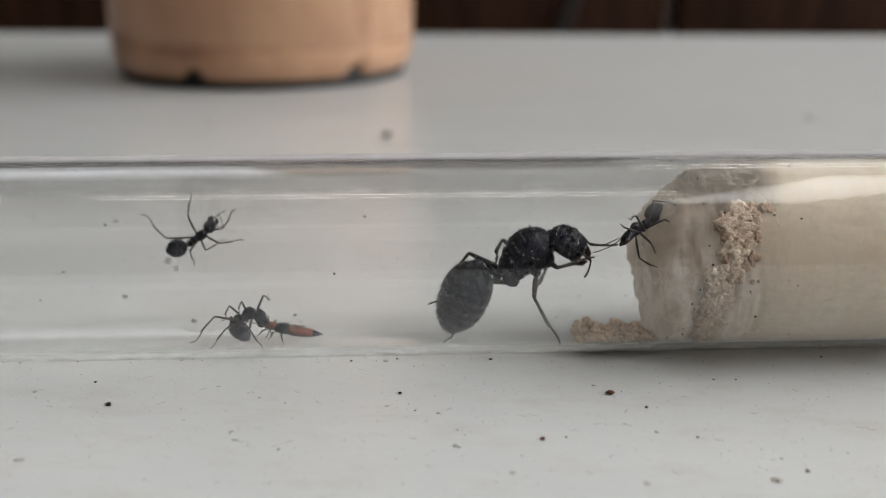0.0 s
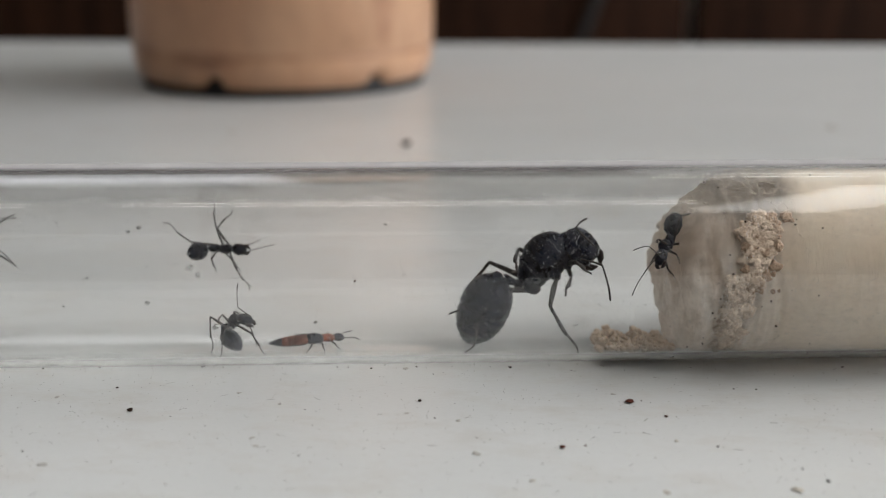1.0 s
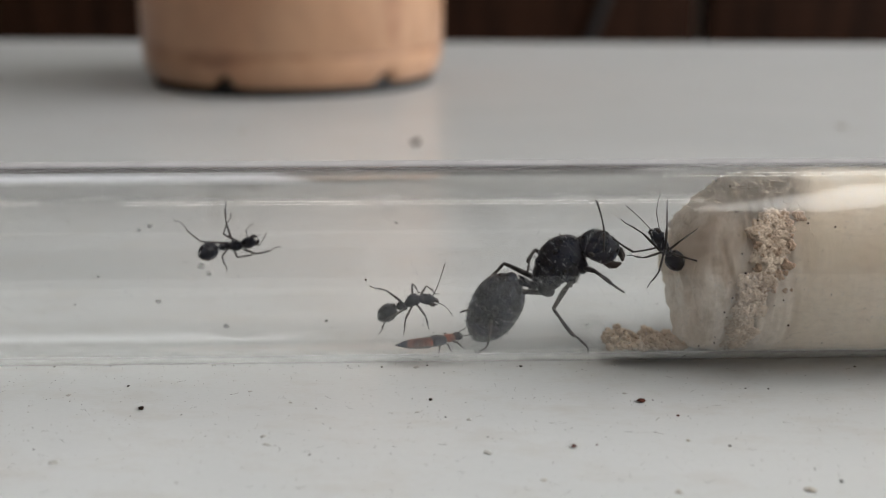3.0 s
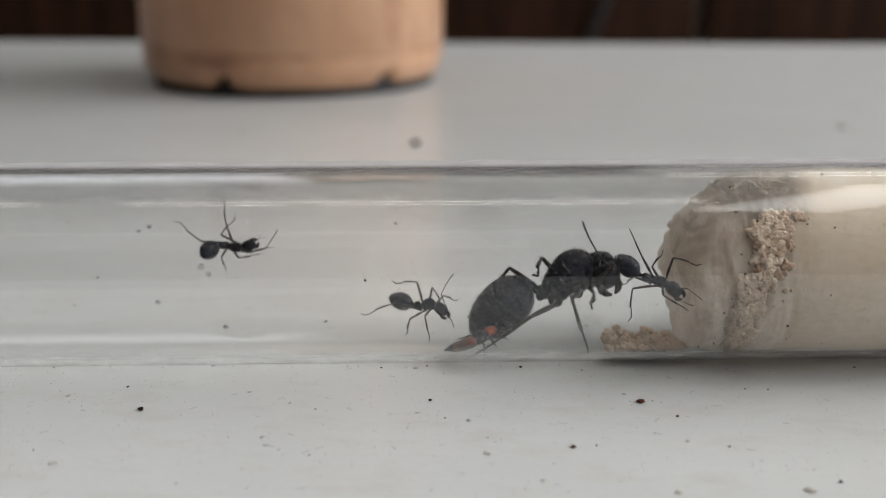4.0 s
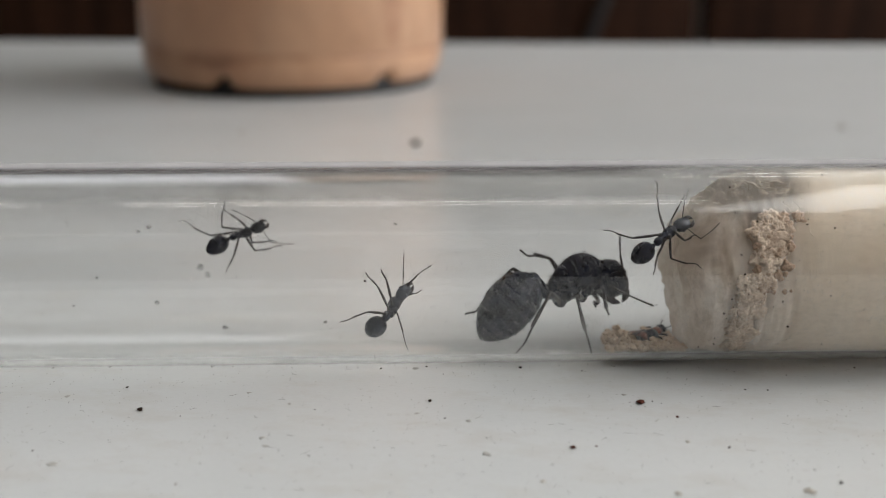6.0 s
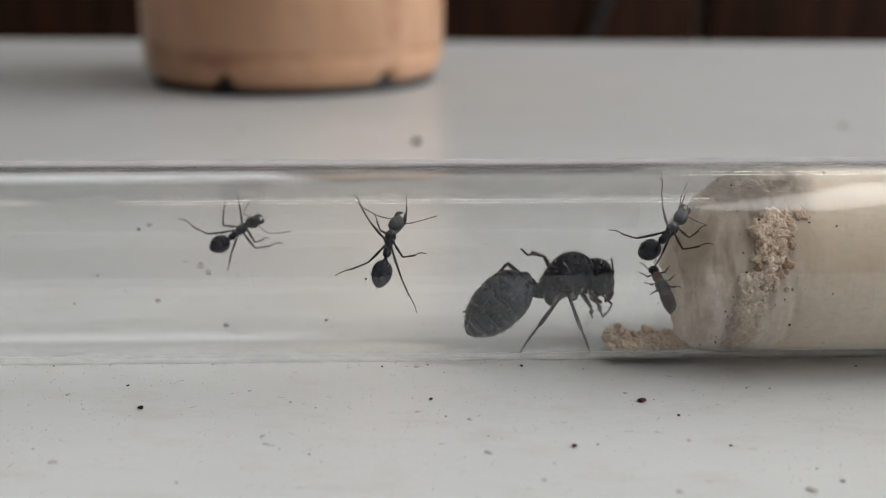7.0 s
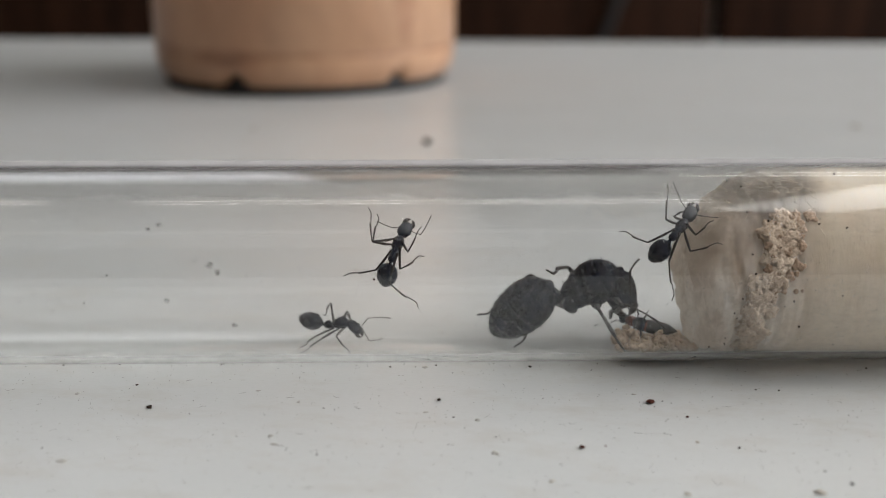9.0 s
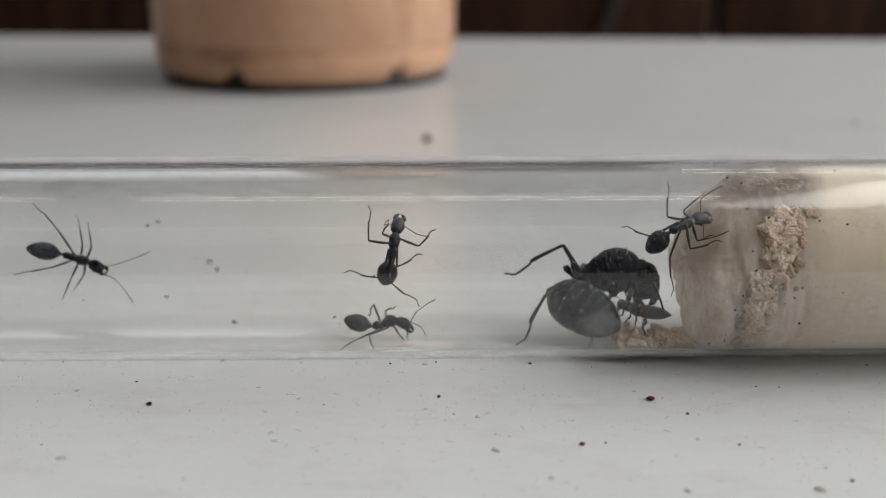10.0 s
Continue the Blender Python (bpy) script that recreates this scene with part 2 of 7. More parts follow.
def window_frame(name, axis, at, hole_a, hole_z):
    """A white frame with one mullion, set into an opening."""
    frame_ob = new(name)
    tagged(frame_ob, "white painted window frame in the wall", "window", kind="structure")
    (h0, h1), (k0, k1) = hole_a, hole_z
    for p0, p1, q0, q1 in ((h0, h0 + 0.03, k0, k1), (h1 - 0.03, h1, k0, k1), (h0 + 0.03, h1 - 0.03, k0, k0 + 0.03), (h0 + 0.03, h1 - 0.03, k1 - 0.03, k1)):
        if axis == "y":
            part("frame_bar", block((p0, at, q0), (p1, at + 0.02, q1), 0.003), FRAME, frame_ob)
        else:
            part("frame_bar", block((at, p0, q0), (at + 0.02, p1, q1), 0.003), FRAME, frame_ob)


def room():
    structure("floor", block((-2.3, -1.8, -0.8), (1.2, 1.0, -0.75)), FLOORING, "brown linoleum floor of the room", "floor")
    # dark boards below, painted wall above
    wall = holed("wall_back", "y", 0.97, 0.08, (-2.3, 1.2), (-0.75, 2.0), (-1.08, -0.17), (0.885, 1.835), "back wall with a high window above dark wooden boards")
    boards = [-2.3, -1.9, -1.5, -1.1, -0.72, -0.47, -0.1, 0.229, 0.46, 0.68, 0.9, 1.116]
    for a, b in zip(boards, boards[1:]):
        top = 0.84 if b < 0.3 else 0.29
        part("board", block((a + 0.006, 0.93, -0.75), (b - 0.006, 0.962, top), 0.003), WOOD, wall)
    # out of view; its dark boards are added to lessen light from the left
    wall = structure("wall_left", block((-2.38, -1.8, -0.75), (-2.3, 1.05, 2.0)), PLASTER, "unseen side wall with dark boards added to cut bounced light", "wall")
    for k in range(7):
        part("board", block((-2.292, -1.75 + 0.38 * k, -0.75), (-2.26, -1.378 + 0.38 * k, 1.996), 0.003), WOOD, wall)
    holed("wall_right", "x", 1.12, 0.08, (-1.8, 0.97), (-0.75, 2.0), (-0.75, 0.75), (0.2, 1.5), "pale painted side wall with a large window")
    # out of view; boards added so the glass mirrors something dark
    wall = structure("wall_front", block((-2.38, -1.88, -0.75), (1.2, -1.8, 2.0)), PLASTER, "unseen wall behind the viewer with dark boards added to dim reflections", "wall")
    for k in range(9):
        part("board", block((-2.24 + 0.37 * k, -1.792, -0.75), (-1.878 + 0.37 * k, -1.76, 1.996), 0.003), WOOD, wall)
    structure("ceiling", block((-2.38, -1.88, 2.0), (1.2, 1.05, 2.06)), PLASTER, "pale painted ceiling", "ceiling")
    window_frame("window_1", "y", 0.975, (-1.08, -0.17), (0.885, 1.835))
    window_frame("window_2", "x", 1.125, (-0.75, 0.75), (0.2, 1.5))


def table():
    bm = block((-0.55, -0.42, -0.035), (0.55, 0.2645, 0), 0.0025)
    top = structure("table", bm, TABLE, "white painted tabletop with dust and crumbs", "table", True)
    top.matrix_world = pose(0, 0, 0, 0, 0, -2.7)
    for x in (-0.5, 0.5):
        for y in (-0.38, 0.23):
            part("leg", block((x - 0.025, y - 0.025, -0.75), (x + 0.025, y + 0.025, -0.035), 0.004), FRAME, top)


room()
table()


# ---- test tube ----
TUBE_R, TUBE_IN = 8.0 * MM, 7.4 * MM
TUBE_POSE = pose(0, 0, 8.0 * MM, 0, 0, 1.6)


def dust_shade_film(tube):
    """Settled dust on the tube's upper and rear side, thickened to stand in for the glass's shadow; it lets part of the
    light through.
    """
    m = bpy.data.materials.new("dust_and_shade")
    m.use_nodes = True
    t = m.node_tree
    t.nodes.remove(t.nodes["Principled BSDF"])
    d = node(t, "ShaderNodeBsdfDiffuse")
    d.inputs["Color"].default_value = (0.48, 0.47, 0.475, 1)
    clear = t.nodes.new("ShaderNodeBsdfTransparent")
    here = t.nodes.new("ShaderNodeTexCoord")
    split = t.nodes.new("ShaderNodeSeparateXYZ")
    t.links.new(here.outputs["Object"], split.inputs[0])
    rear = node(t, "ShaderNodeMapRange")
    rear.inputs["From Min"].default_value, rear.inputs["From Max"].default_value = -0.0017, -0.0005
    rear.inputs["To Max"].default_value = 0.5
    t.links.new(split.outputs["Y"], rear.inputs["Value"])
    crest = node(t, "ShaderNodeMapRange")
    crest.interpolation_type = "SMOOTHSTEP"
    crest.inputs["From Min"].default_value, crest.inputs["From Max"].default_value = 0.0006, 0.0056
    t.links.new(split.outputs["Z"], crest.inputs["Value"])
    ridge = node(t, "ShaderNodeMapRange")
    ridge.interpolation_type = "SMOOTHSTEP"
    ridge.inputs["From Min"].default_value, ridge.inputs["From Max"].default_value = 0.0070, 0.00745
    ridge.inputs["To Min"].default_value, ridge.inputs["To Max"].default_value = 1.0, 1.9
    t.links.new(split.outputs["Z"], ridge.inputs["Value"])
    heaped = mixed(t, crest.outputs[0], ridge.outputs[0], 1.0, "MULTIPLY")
    # the even base amount is added shade: it dims the table and the interior
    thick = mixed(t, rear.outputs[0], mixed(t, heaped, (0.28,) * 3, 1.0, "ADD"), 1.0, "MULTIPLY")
    speckle = ramp(t, grain(t, 8000, 3, 0.7).outputs["Fac"], [(0.32, (0.8,) * 3), (0.66, (1.0,) * 3)])
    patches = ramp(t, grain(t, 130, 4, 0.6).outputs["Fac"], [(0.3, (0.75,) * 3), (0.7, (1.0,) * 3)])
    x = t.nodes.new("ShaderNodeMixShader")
    t.links.new(mixed(t, mixed(t, thick, speckle.outputs[0], 1.0, "MULTIPLY"), patches.outputs[0], 1.0, "MULTIPLY"), x.inputs[0])
    t.links.new(clear.outputs[0], x.inputs[1])
    t.links.new(d.outputs[0], x.inputs[2])
    t.links.new(x.outputs[0], t.nodes["Material Output"].inputs[0])
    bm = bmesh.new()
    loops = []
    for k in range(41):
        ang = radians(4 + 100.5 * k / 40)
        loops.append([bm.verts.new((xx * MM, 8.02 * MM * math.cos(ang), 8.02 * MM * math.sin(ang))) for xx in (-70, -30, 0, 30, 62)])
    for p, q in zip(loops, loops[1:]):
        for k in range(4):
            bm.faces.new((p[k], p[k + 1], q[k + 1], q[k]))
    # a second strip inside, added to veil the jar's refracted streak
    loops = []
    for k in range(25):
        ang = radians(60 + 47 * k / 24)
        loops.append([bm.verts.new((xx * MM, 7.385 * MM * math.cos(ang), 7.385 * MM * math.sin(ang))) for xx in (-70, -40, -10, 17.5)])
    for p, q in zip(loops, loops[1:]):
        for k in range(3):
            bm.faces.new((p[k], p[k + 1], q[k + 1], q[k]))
    tagged(part("dust_shade_film", bm, m, tube, "thin grey film of settled dust and added shade"), kind="stuff")


def floor_shade(tube):
    """Shade put in as a thin grey-brown film round the tube's lowest part."""
    m = bpy.data.materials.new("low_shade")
    m.use_nodes = True
    t = m.node_tree
    t.nodes.remove(t.nodes["Principled BSDF"])
    d = node(t, "ShaderNodeBsdfDiffuse")
    d.inputs["Color"].default_value = (0.4, 0.38, 0.35, 1)
    clear = t.nodes.new("ShaderNodeBsdfTransparent")
    here = t.nodes.new("ShaderNodeTexCoord")
    split = t.nodes.new("ShaderNodeSeparateXYZ")
    t.links.new(here.outputs["Object"], split.inputs[0])
    # painted shade, denser towards the bottom and the front
    low = node(t, "ShaderNodeMapRange")
    low.interpolation_type = "SMOOTHSTEP"
    low.inputs["From Min"].default_value, low.inputs["From Max"].default_value = 0.0042, -0.0014
    low.inputs["To Max"].default_value = 0.08
    t.links.new(split.outputs["Y"], low.inputs["Value"])
    speckle = ramp(t, grain(t, 1500, 5, 0.75).outputs["Fac"], [(0.3, (0.6,) * 3), (0.68, (1.0,) * 3)])
    patches = ramp(t, grain(t, 160, 4, 0.6, (0.4, 1, 1)).outputs["Fac"], [(0.3, (0.7,) * 3), (0.7, (1.0,) * 3)])
    x = t.nodes.new("ShaderNodeMixShader")
    rise = node(t, "ShaderNodeMapRange")
    rise.interpolation_type = "SMOOTHSTEP"
    rise.inputs["From Min"].default_value, rise.inputs["From Max"].default_value = -0.0053, -0.0069
    t.links.new(split.outputs["Z"], rise.inputs["Value"])
    low_part = mixed(t, low.outputs[0], rise.outputs[0], 1.0, "MULTIPLY")
    t.links.new(mixed(t, mixed(t, low_part, speckle.outputs[0], 1.0, "MULTIPLY"), patches.outputs[0], 1.0, "MULTIPLY"), x.inputs[0])
    t.links.new(clear.outputs[0], x.inputs[1])
    t.links.new(d.outputs[0], x.inputs[2])
    t.links.new(x.outputs[0], t.nodes["Material Output"].inputs[0])
    bm = bmesh.new()
    loops = []
    for k in range(31):
        ang = radians(252 + 66 * k / 30)
        loops.append([bm.verts.new((xx * MM, 8.003 * MM * math.cos(ang), 8.003 * MM * math.sin(ang))) for xx in (-70, -30, 0, 18.4)])
    for p, q in zip(loops, loops[1:]):
        for k in range(3):
            bm.faces.new((p[k], p[k + 1], q[k + 1], q[k]))
    loops = []
    for k in range(17):
        ang = radians(222 + 40 * k / 16)
        loops.append([bm.verts.new((xx * MM, 8.01 * MM * math.cos(ang), 8.01 * MM * math.sin(ang))) for xx in (-70, -30, 0, 17)])
    for p, q in zip(loops, loops[1:]):
        for k in range(3):
            bm.faces.new((p[k], p[k + 1], q[k + 1], q[k]))
    tagged(part("floor_shade", bm, m, tube, "thin grey-brown film of painted shade along the bottom"), kind="stuff")


def test_tube():
    """A round-ended glass tube with a rolled rim, lying along x; outer and inner skin in one mesh."""
    bm = bmesh.new()
    x0, x1, segs = -75 * MM, 62 * MM, 96
    outline = [(x0, TUBE_R + 0.5 * MM), (x0 + 0.6 * MM, TUBE_R + 0.9 * MM), (x0 + 1.6 * MM, TUBE_R + 0.5 * MM), (x0 + 3 * MM, TUBE_R)]
    outline += [(x0 + (x1 - x0) * k / 8, TUBE_R) for k in range(1, 9)]
    outline += [(x1 + TUBE_R * math.sin(a), TUBE_R * math.cos(a)) for a in [math.pi / 2 * k / 12 for k in range(1, 13)]]
    inner = [(x1 + TUBE_IN * math.sin(a), TUBE_IN * math.cos(a)) for a in [math.pi / 2 * k / 12 for k in range(12, 0, -1)]]
    inner += [(x0 + (x1 - x0) * k / 8, TUBE_IN) for k in range(8, 0, -1)] + [(x0 + 2 * MM, TUBE_IN), (x0, TUBE_IN + 0.1 * MM)]
    rings = outline + inner
    loops = []
    for x, r in rings:
        r = max(r, 1e-6)
        loops.append([bm.verts.new((x, r * math.cos(2 * math.pi * k / segs), r * math.sin(2 * math.pi * k / segs))) for k in range(segs)])
    for p, q in zip(loops, loops[1:] + loops[:1]):
        for k in range(segs):
            bm.faces.new((p[k], p[(k + 1) % segs], q[(k + 1) % segs], q[k]))
    bmesh.ops.remove_doubles(bm, verts=bm.verts[:], dist=2e-6)
    bmesh.ops.recalc_face_normals(bm, faces=bm.faces[:])
    ob = part("test_tube", bm, GLASS)
    ob.matrix_world = TUBE_POSE
    # the glass throws no shadow; the rear film shades in its stead
    ob.visible_shadow = False
    dust_shade_film(ob)
    floor_shade(ob)
    return tagged(ob, "clear dusty glass test tube lying on the white tabletop", "test tube")


test_tube()


# ---- strip lamps, whose long tubes show as thin lines in the glass ----
def strip_lamp(long, thick, m, label):
    lamp = new("strip_lamp")
    tagged(lamp, label, "lamp", "strip lamps")
    lamp.matrix_world = m
    half = long / 2
    part("housing", block((-half, -0.03, -0.03), (half, 0.03, 0), 0.004), FRAME, lamp)
    part("lit_tube", lathe([(-half + 0.02, thick, -0.03 - thick), (half - 0.02, thick, -0.03 - thick)], 16), LIT, lamp, "lit white tube")


strip_lamp(1.08, 0.02, pose(0.01, -0.1, 2.0), "long white fluorescent strip lamp on the ceiling")
strip_lamp(1.1, 0.02, pose(-1.2, -0.1, 2.0), "long white fluorescent strip lamp on the ceiling")
strip_lamp(0.56, 0.009, pose(0.57, 0.968, 1.07, -90), "slim white strip lamp on the back wall")


# ---- the jar behind the tube ----
def jar():
    """A squat peach-coloured jar; arched notches are cut into its foot."""
    thing = new("jar")
    tagged(thing, "peach-coloured glazed jar with a notched foot on the tabletop", "jar")
    thing.location = (-34.2 * MM, 176 * MM, 0)
    thing.scale = (0.914, 0.914, 0.914)
    notches = [radians(-90 + d) for d in (-20, 43, 106, 169, 232, 280)]

    def lift(a):
        return sum(math.exp(-((math.remainder(a - n, 2 * math.pi)) / 0.055) ** 2) for n in notches)

    outline = [(30.0, 2.4), (33.8, 1.7), (35.0, 2.1), (36.0, 3.2), (36.7, 5.4), (37.0, 8.5), (36.7, 9.3), (37.2, 10.2), (37.4, 30), (37.3, 60), (36.9, 88), (33, 95), (28, 98)]
    bm = bmesh.new()
    segs = 160
    loops = []
    for i, (r, z) in enumerate(outline):
        loop = []
        for k in range(segs):
            a = 2 * math.pi * k / segs
            up = 4.2 * lift(a) * max(0.0, 1 - z / 6.0)
            out = r - 1.2 * lift(a) * (1 if z < 5 else 0)
            loop.append(bm.verts.new((out * MM * math.cos(a), out * MM * math.sin(a), (z + up) * MM)))
        loops.append(loop)
    for p, q in zip(loops, loops[1:]):
        for k in range(segs):
            bm.faces.new((p[k], p[(k + 1) % segs], q[(k + 1) % segs], q[k]))
    bm.faces.new(loops[-1])
    bmesh.ops.recalc_face_normals(bm, faces=bm.faces[:])
    part("body", bm, CLAY, thing)
    part("stained_groove", lathe(mm([(8.6, 36.2), (8.8, 36.95), (9.6, 36.95), (9.8, 36.2)]), 96, "z"), STAIN, thing, "brown-stained groove above the foot")
    part("foot_pad", lathe([(0, 34.6 * MM), (1.2 * MM, 34.8 * MM), (4.6 * MM, 34.0 * MM)], 64, "z"), RUBBER, thing, "dark pad under the jar")
    rim = part("shoulder_ring", lathe([(97.5 * MM, 28 * MM), (99 * MM, 29 * MM), (103 * MM, 29 * MM), (104 * MM, 27 * MM)], 64, "z"), CLAY, thing)
    return rim


jar()


def cable():
    """A thin black cable that hangs aslant before the boards."""
    pts = [(-0.12, 0.9, -0.6), (0.06, 0.918, -0.25), (0.1225, 0.918, -0.08), (0.1345, 0.918, -0.045), (0.1465, 0.918, -0.01), (0.2, 0.918, 0.16), (0.21, 0.918, 0.5), (0.21, 0.926, 0.83)]
    ob = part("cable", tube_curve(pts, [0.0045] * len(pts), 10), RUBBER)
    tagged(ob, "thin black cable hanging before the dark boards", "cable")


cable()


# ---- cotton plug with damp dirty face ----
def plug_material():
    m, t, s = material("cotton_damp_to_dry", (0.7, 0.64, 0.55), 0.9, 0, 0.15)
    s.inputs["Subsurface Weight"].default_value = 0.5
    s.inputs["Subsurface Radius"].default_value = (1.0, 0.85, 0.7)
    s.inputs["Subsurface Scale"].default_value = 0.006
    c = t.nodes.new("ShaderNodeTexCoord")
    x = t.nodes.new("ShaderNodeSeparateXYZ")
    t.links.new(c.outputs["Object"], x.inputs[0])
    wave = grain(t, 260, 6, 0.68, (1, 0.45, 0.45))
    fold = grain(t, 150, 6, 0.6, (1.3, 0.5, 0.5))
    fibre = grain(t, 2400, 4, 0.7, (0.5, 0.5, 1.0))
    far = node(t, "ShaderNodeMapRange")
    far.inputs["From Min"].default_value, far.inputs["From Max"].default_value = 0.0232, 0.0272
    add = t.nodes.new("ShaderNodeMath")
    add.operation = "MULTIPLY_ADD"
    add.inputs[1].default_value = 0.0052
    t.links.new(wave.outputs["Fac"], add.inputs[0])
    t.links.new(x.outputs["X"], add.inputs[2])
    minus = t.nodes.new("ShaderNodeMath")
    minus.operation = "SUBTRACT"
    minus.inputs[1].default_value = 0.0026
    t.links.new(add.outputs[0], minus.inputs[0])
    t.links.new(minus.outputs[0], far.inputs["Value"])
    damp = ramp(t, wave.outputs["Fac"], [(0.36, (0.5, 0.405, 0.34)), (0.48, (0.76, 0.685, 0.62)), (0.6, (0.9, 0.855, 0.805))]).outputs[0]
    streak = ramp(t, grain(t, 900, 6, 0.75, (1.0, 0.4, 0.4)).outputs["Fac"], [(0.36, (0.52, 0.45, 0.38)), (0.54, (1, 1, 1))]).outputs[0]
    damp = mixed(t, damp, streak, 1.0, "MULTIPLY")
    dry = ramp(t, fold.outputs["Fac"], [(0.3, (0.64, 0.53, 0.41)), (0.66, (0.81, 0.73, 0.62))]).outputs[0]
    base = mixed(t, damp, dry, far.outputs[0])
    # a brown stain on the upper edge of the face
    ln = t.nodes.new("ShaderNodeVectorMath")
    ln.operation = "LENGTH"
    mp = t.nodes.new("ShaderNodeMapping")
    mp.inputs["Location"].default_value = (-0.0238 / 0.0044, 0, -0.0066 / 0.003)
    mp.inputs["Scale"].default_value = (1 / 0.0044, 0, 1 / 0.003)
    t.links.new(c.outputs["Object"], mp.inputs["Vector"])
    t.links.new(mp.outputs[0], ln.inputs[0])
    ring = ramp(t, ln.outputs["Value"], [(0.55, (1.0,) * 3), (1.3, (0, 0, 0))])
    patch = ramp(t, grain(t, 700, 6, 0.7).outputs["Fac"], [(0.3, (0.45,) * 3), (0.5, (1.0,) * 3)])
    base = mixed(t, base, (0.05, 0.029, 0.015), mixed(t, ring.outputs[0], patch.outputs[0], 1.0, "MULTIPLY"))
    for centre, size, colour in (((0.025, -0.0065, 0.0033), (0.0011, 0.004, 0.0022), (0.24, 0.15, 0.09)), ((0.0239, -0.0073, -0.0006), (0.0006, 0.004, 0.0032), (0.22, 0.15, 0.1)),
                                 ((0.017, -0.0066, 0.0032), (0.0012, 0.004, 0.0026), (0.3, 0.22, 0.16)), ((0.019, -0.0056, -0.0047), (0.0014, 0.004, 0.002), (0.33, 0.25, 0.18))):
        base = mixed(t, base, colour, mixed(t, blotch(t, centre, size, 0.7, 500), (0.75,) * 3, 1.0, "MULTIPLY"))
    spots = ramp(t, fibre.outputs["Fac"], [(0.3, (0.8, 0.78, 0.75)), (0.6, (1, 1, 1))]).outputs[0]
    t.links.new(mixed(t, base, spots, 1.0, "MULTIPLY"), s.inputs["Base Color"])
    relief(t, s, fold.outputs["Fac"], 0.0003)
    # loose cotton lets some light through
    through_light = node(t, "ShaderNodeBsdfTranslucent")
    through_light.inputs["Color"].default_value = (0.88, 0.83, 0.76, 1)
    both = node(t, "ShaderNodeMixShader", Fac=0.42)
    t.links.new(s.outputs[0], both.inputs[1])
    t.links.new(through_light.outputs[0], both.inputs[2])
    t.links.new(both.outputs[0], t.nodes["Material Output"].inputs[0])
    return m


PLUG = plug_material()


def cotton_plug():
    """Packed cotton: its face leans back at the top and is lumpy, its side is pressed against the glass."""
    bm = bmesh.new()
    segs, loops = 112, []
    xs = [19.1 + 0.22 * k for k in range(34)] + [26.8 + 1.2 * k for k in range(29)]

    def top_limit(x):
        for (xa, ra), (xb, rb) in (((18.2, 2.4), (20.4, 5.2)), ((20.4, 5.2), (22.1, 6.6)), ((22.1, 6.6), (24.6, 7.3)), ((24.6, 7.3), (99, 7.3))):
            if x <= xb:
                return ra + (rb - ra) * (x - xa) / (xb - xa)
        return 7.3

    def spot(x, a, r, rough):
        v = Vector((x * 0.45, r * math.cos(a) * 0.45, r * math.sin(a) * 0.45))
        n = noise.noise(v) + 0.5 * noise.noise(v * 2.7) + 0.25 * noise.noise(v * 6)
        return n * rough

    front = [0.02, 0.2, 0.4, 0.58, 0.74, 0.88]
    for f in front:
        loop = []
        for k in range(segs):
            a = 2 * math.pi * k / segs
            w = max(0.0, math.sin(a)) ** 0.8
            r = f * ((1 - w) * 7.0 + w * top_limit(19.1))
            x = 18.95 - 0.3 * (1 - f * f) + spot(17.5, a, r, 0.55)
            loop.append(bm.verts.new((x * MM, r * MM * math.cos(a), r * MM * math.sin(a))))
        loops.append(loop)
    for x in xs:
        loop = []
        for k in range(segs):
            a = 2 * math.pi * k / segs
            w = max(0.0, math.sin(a)) ** 0.8
            edge = min(1.0, 0.93 + 0.07 * (x - 19.1) / 0.5)
            r = ((1 - w) * 7.3 + w * top_limit(x)) * edge
            loose = max(0.12, min(1.0, (24 - x) / 4.5))
            r = min(7.36, r - abs(spot(x, a, 7, 0.42)) * loose)
            fold = noise.noise(Vector((x * 1.5 + 0.6 * math.sin(a * 3), a * 0.9, 3.0))) + 0.5 * noise.noise(Vector((x * 3.4, a * 2.2, 8.0)))
            r -= 0.55 * max(0.0, fold) * max(0.0, min(1.0, (29 - x) / 4))
            dx = spot(x + 9, a * 3, 7, 0.6) * max(0.0, (21.5 - x) / 3)
            loop.append(bm.verts.new(((x + dx) * MM, r * MM * math.cos(a), r * MM * math.sin(a))))
        loops.append(loop)
    for p, q in zip(loops, loops[1:]):
        for k in range(segs):
            bm.faces.new((p[k], p[(k + 1) % segs], q[(k + 1) % segs], q[k]))
    bm.faces.new(loops[0][::-1])
    bm.faces.new(loops[-1])
    bmesh.ops.recalc_face_normals(bm, faces=bm.faces[:])
    ob = part("cotton_plug", bm, PLUG)
    ob.matrix_world = TUBE_POSE
    tagged(ob, "cream cotton plug with a damp brown dirty face inside the tube", "cotton plug")
    # loose fibres combed out at the top of the face
    fibres = bmesh.new()
    rng = random.Random(5)
    for _ in range(280):
        a = radians(rng.uniform(70, 150))
        x = rng.uniform(19.5, 27.5)
        r = top_limit(x) * 0.985
        turn, bend = rng.uniform(0, 6.3), rng.uniform(-0.9, 0.9)
        pts = []
        for k in range(7):
            pts.append(((x) * MM, r * MM * math.cos(a), min(r, 7.36) * MM * math.sin(a)))
            x += 0.16 * math.cos(turn)
            a += 0.022 * math.sin(turn)
            turn += bend + rng.uniform(-0.3, 0.3)
            r = min(7.36, r + rng.uniform(-0.02, 0.1))
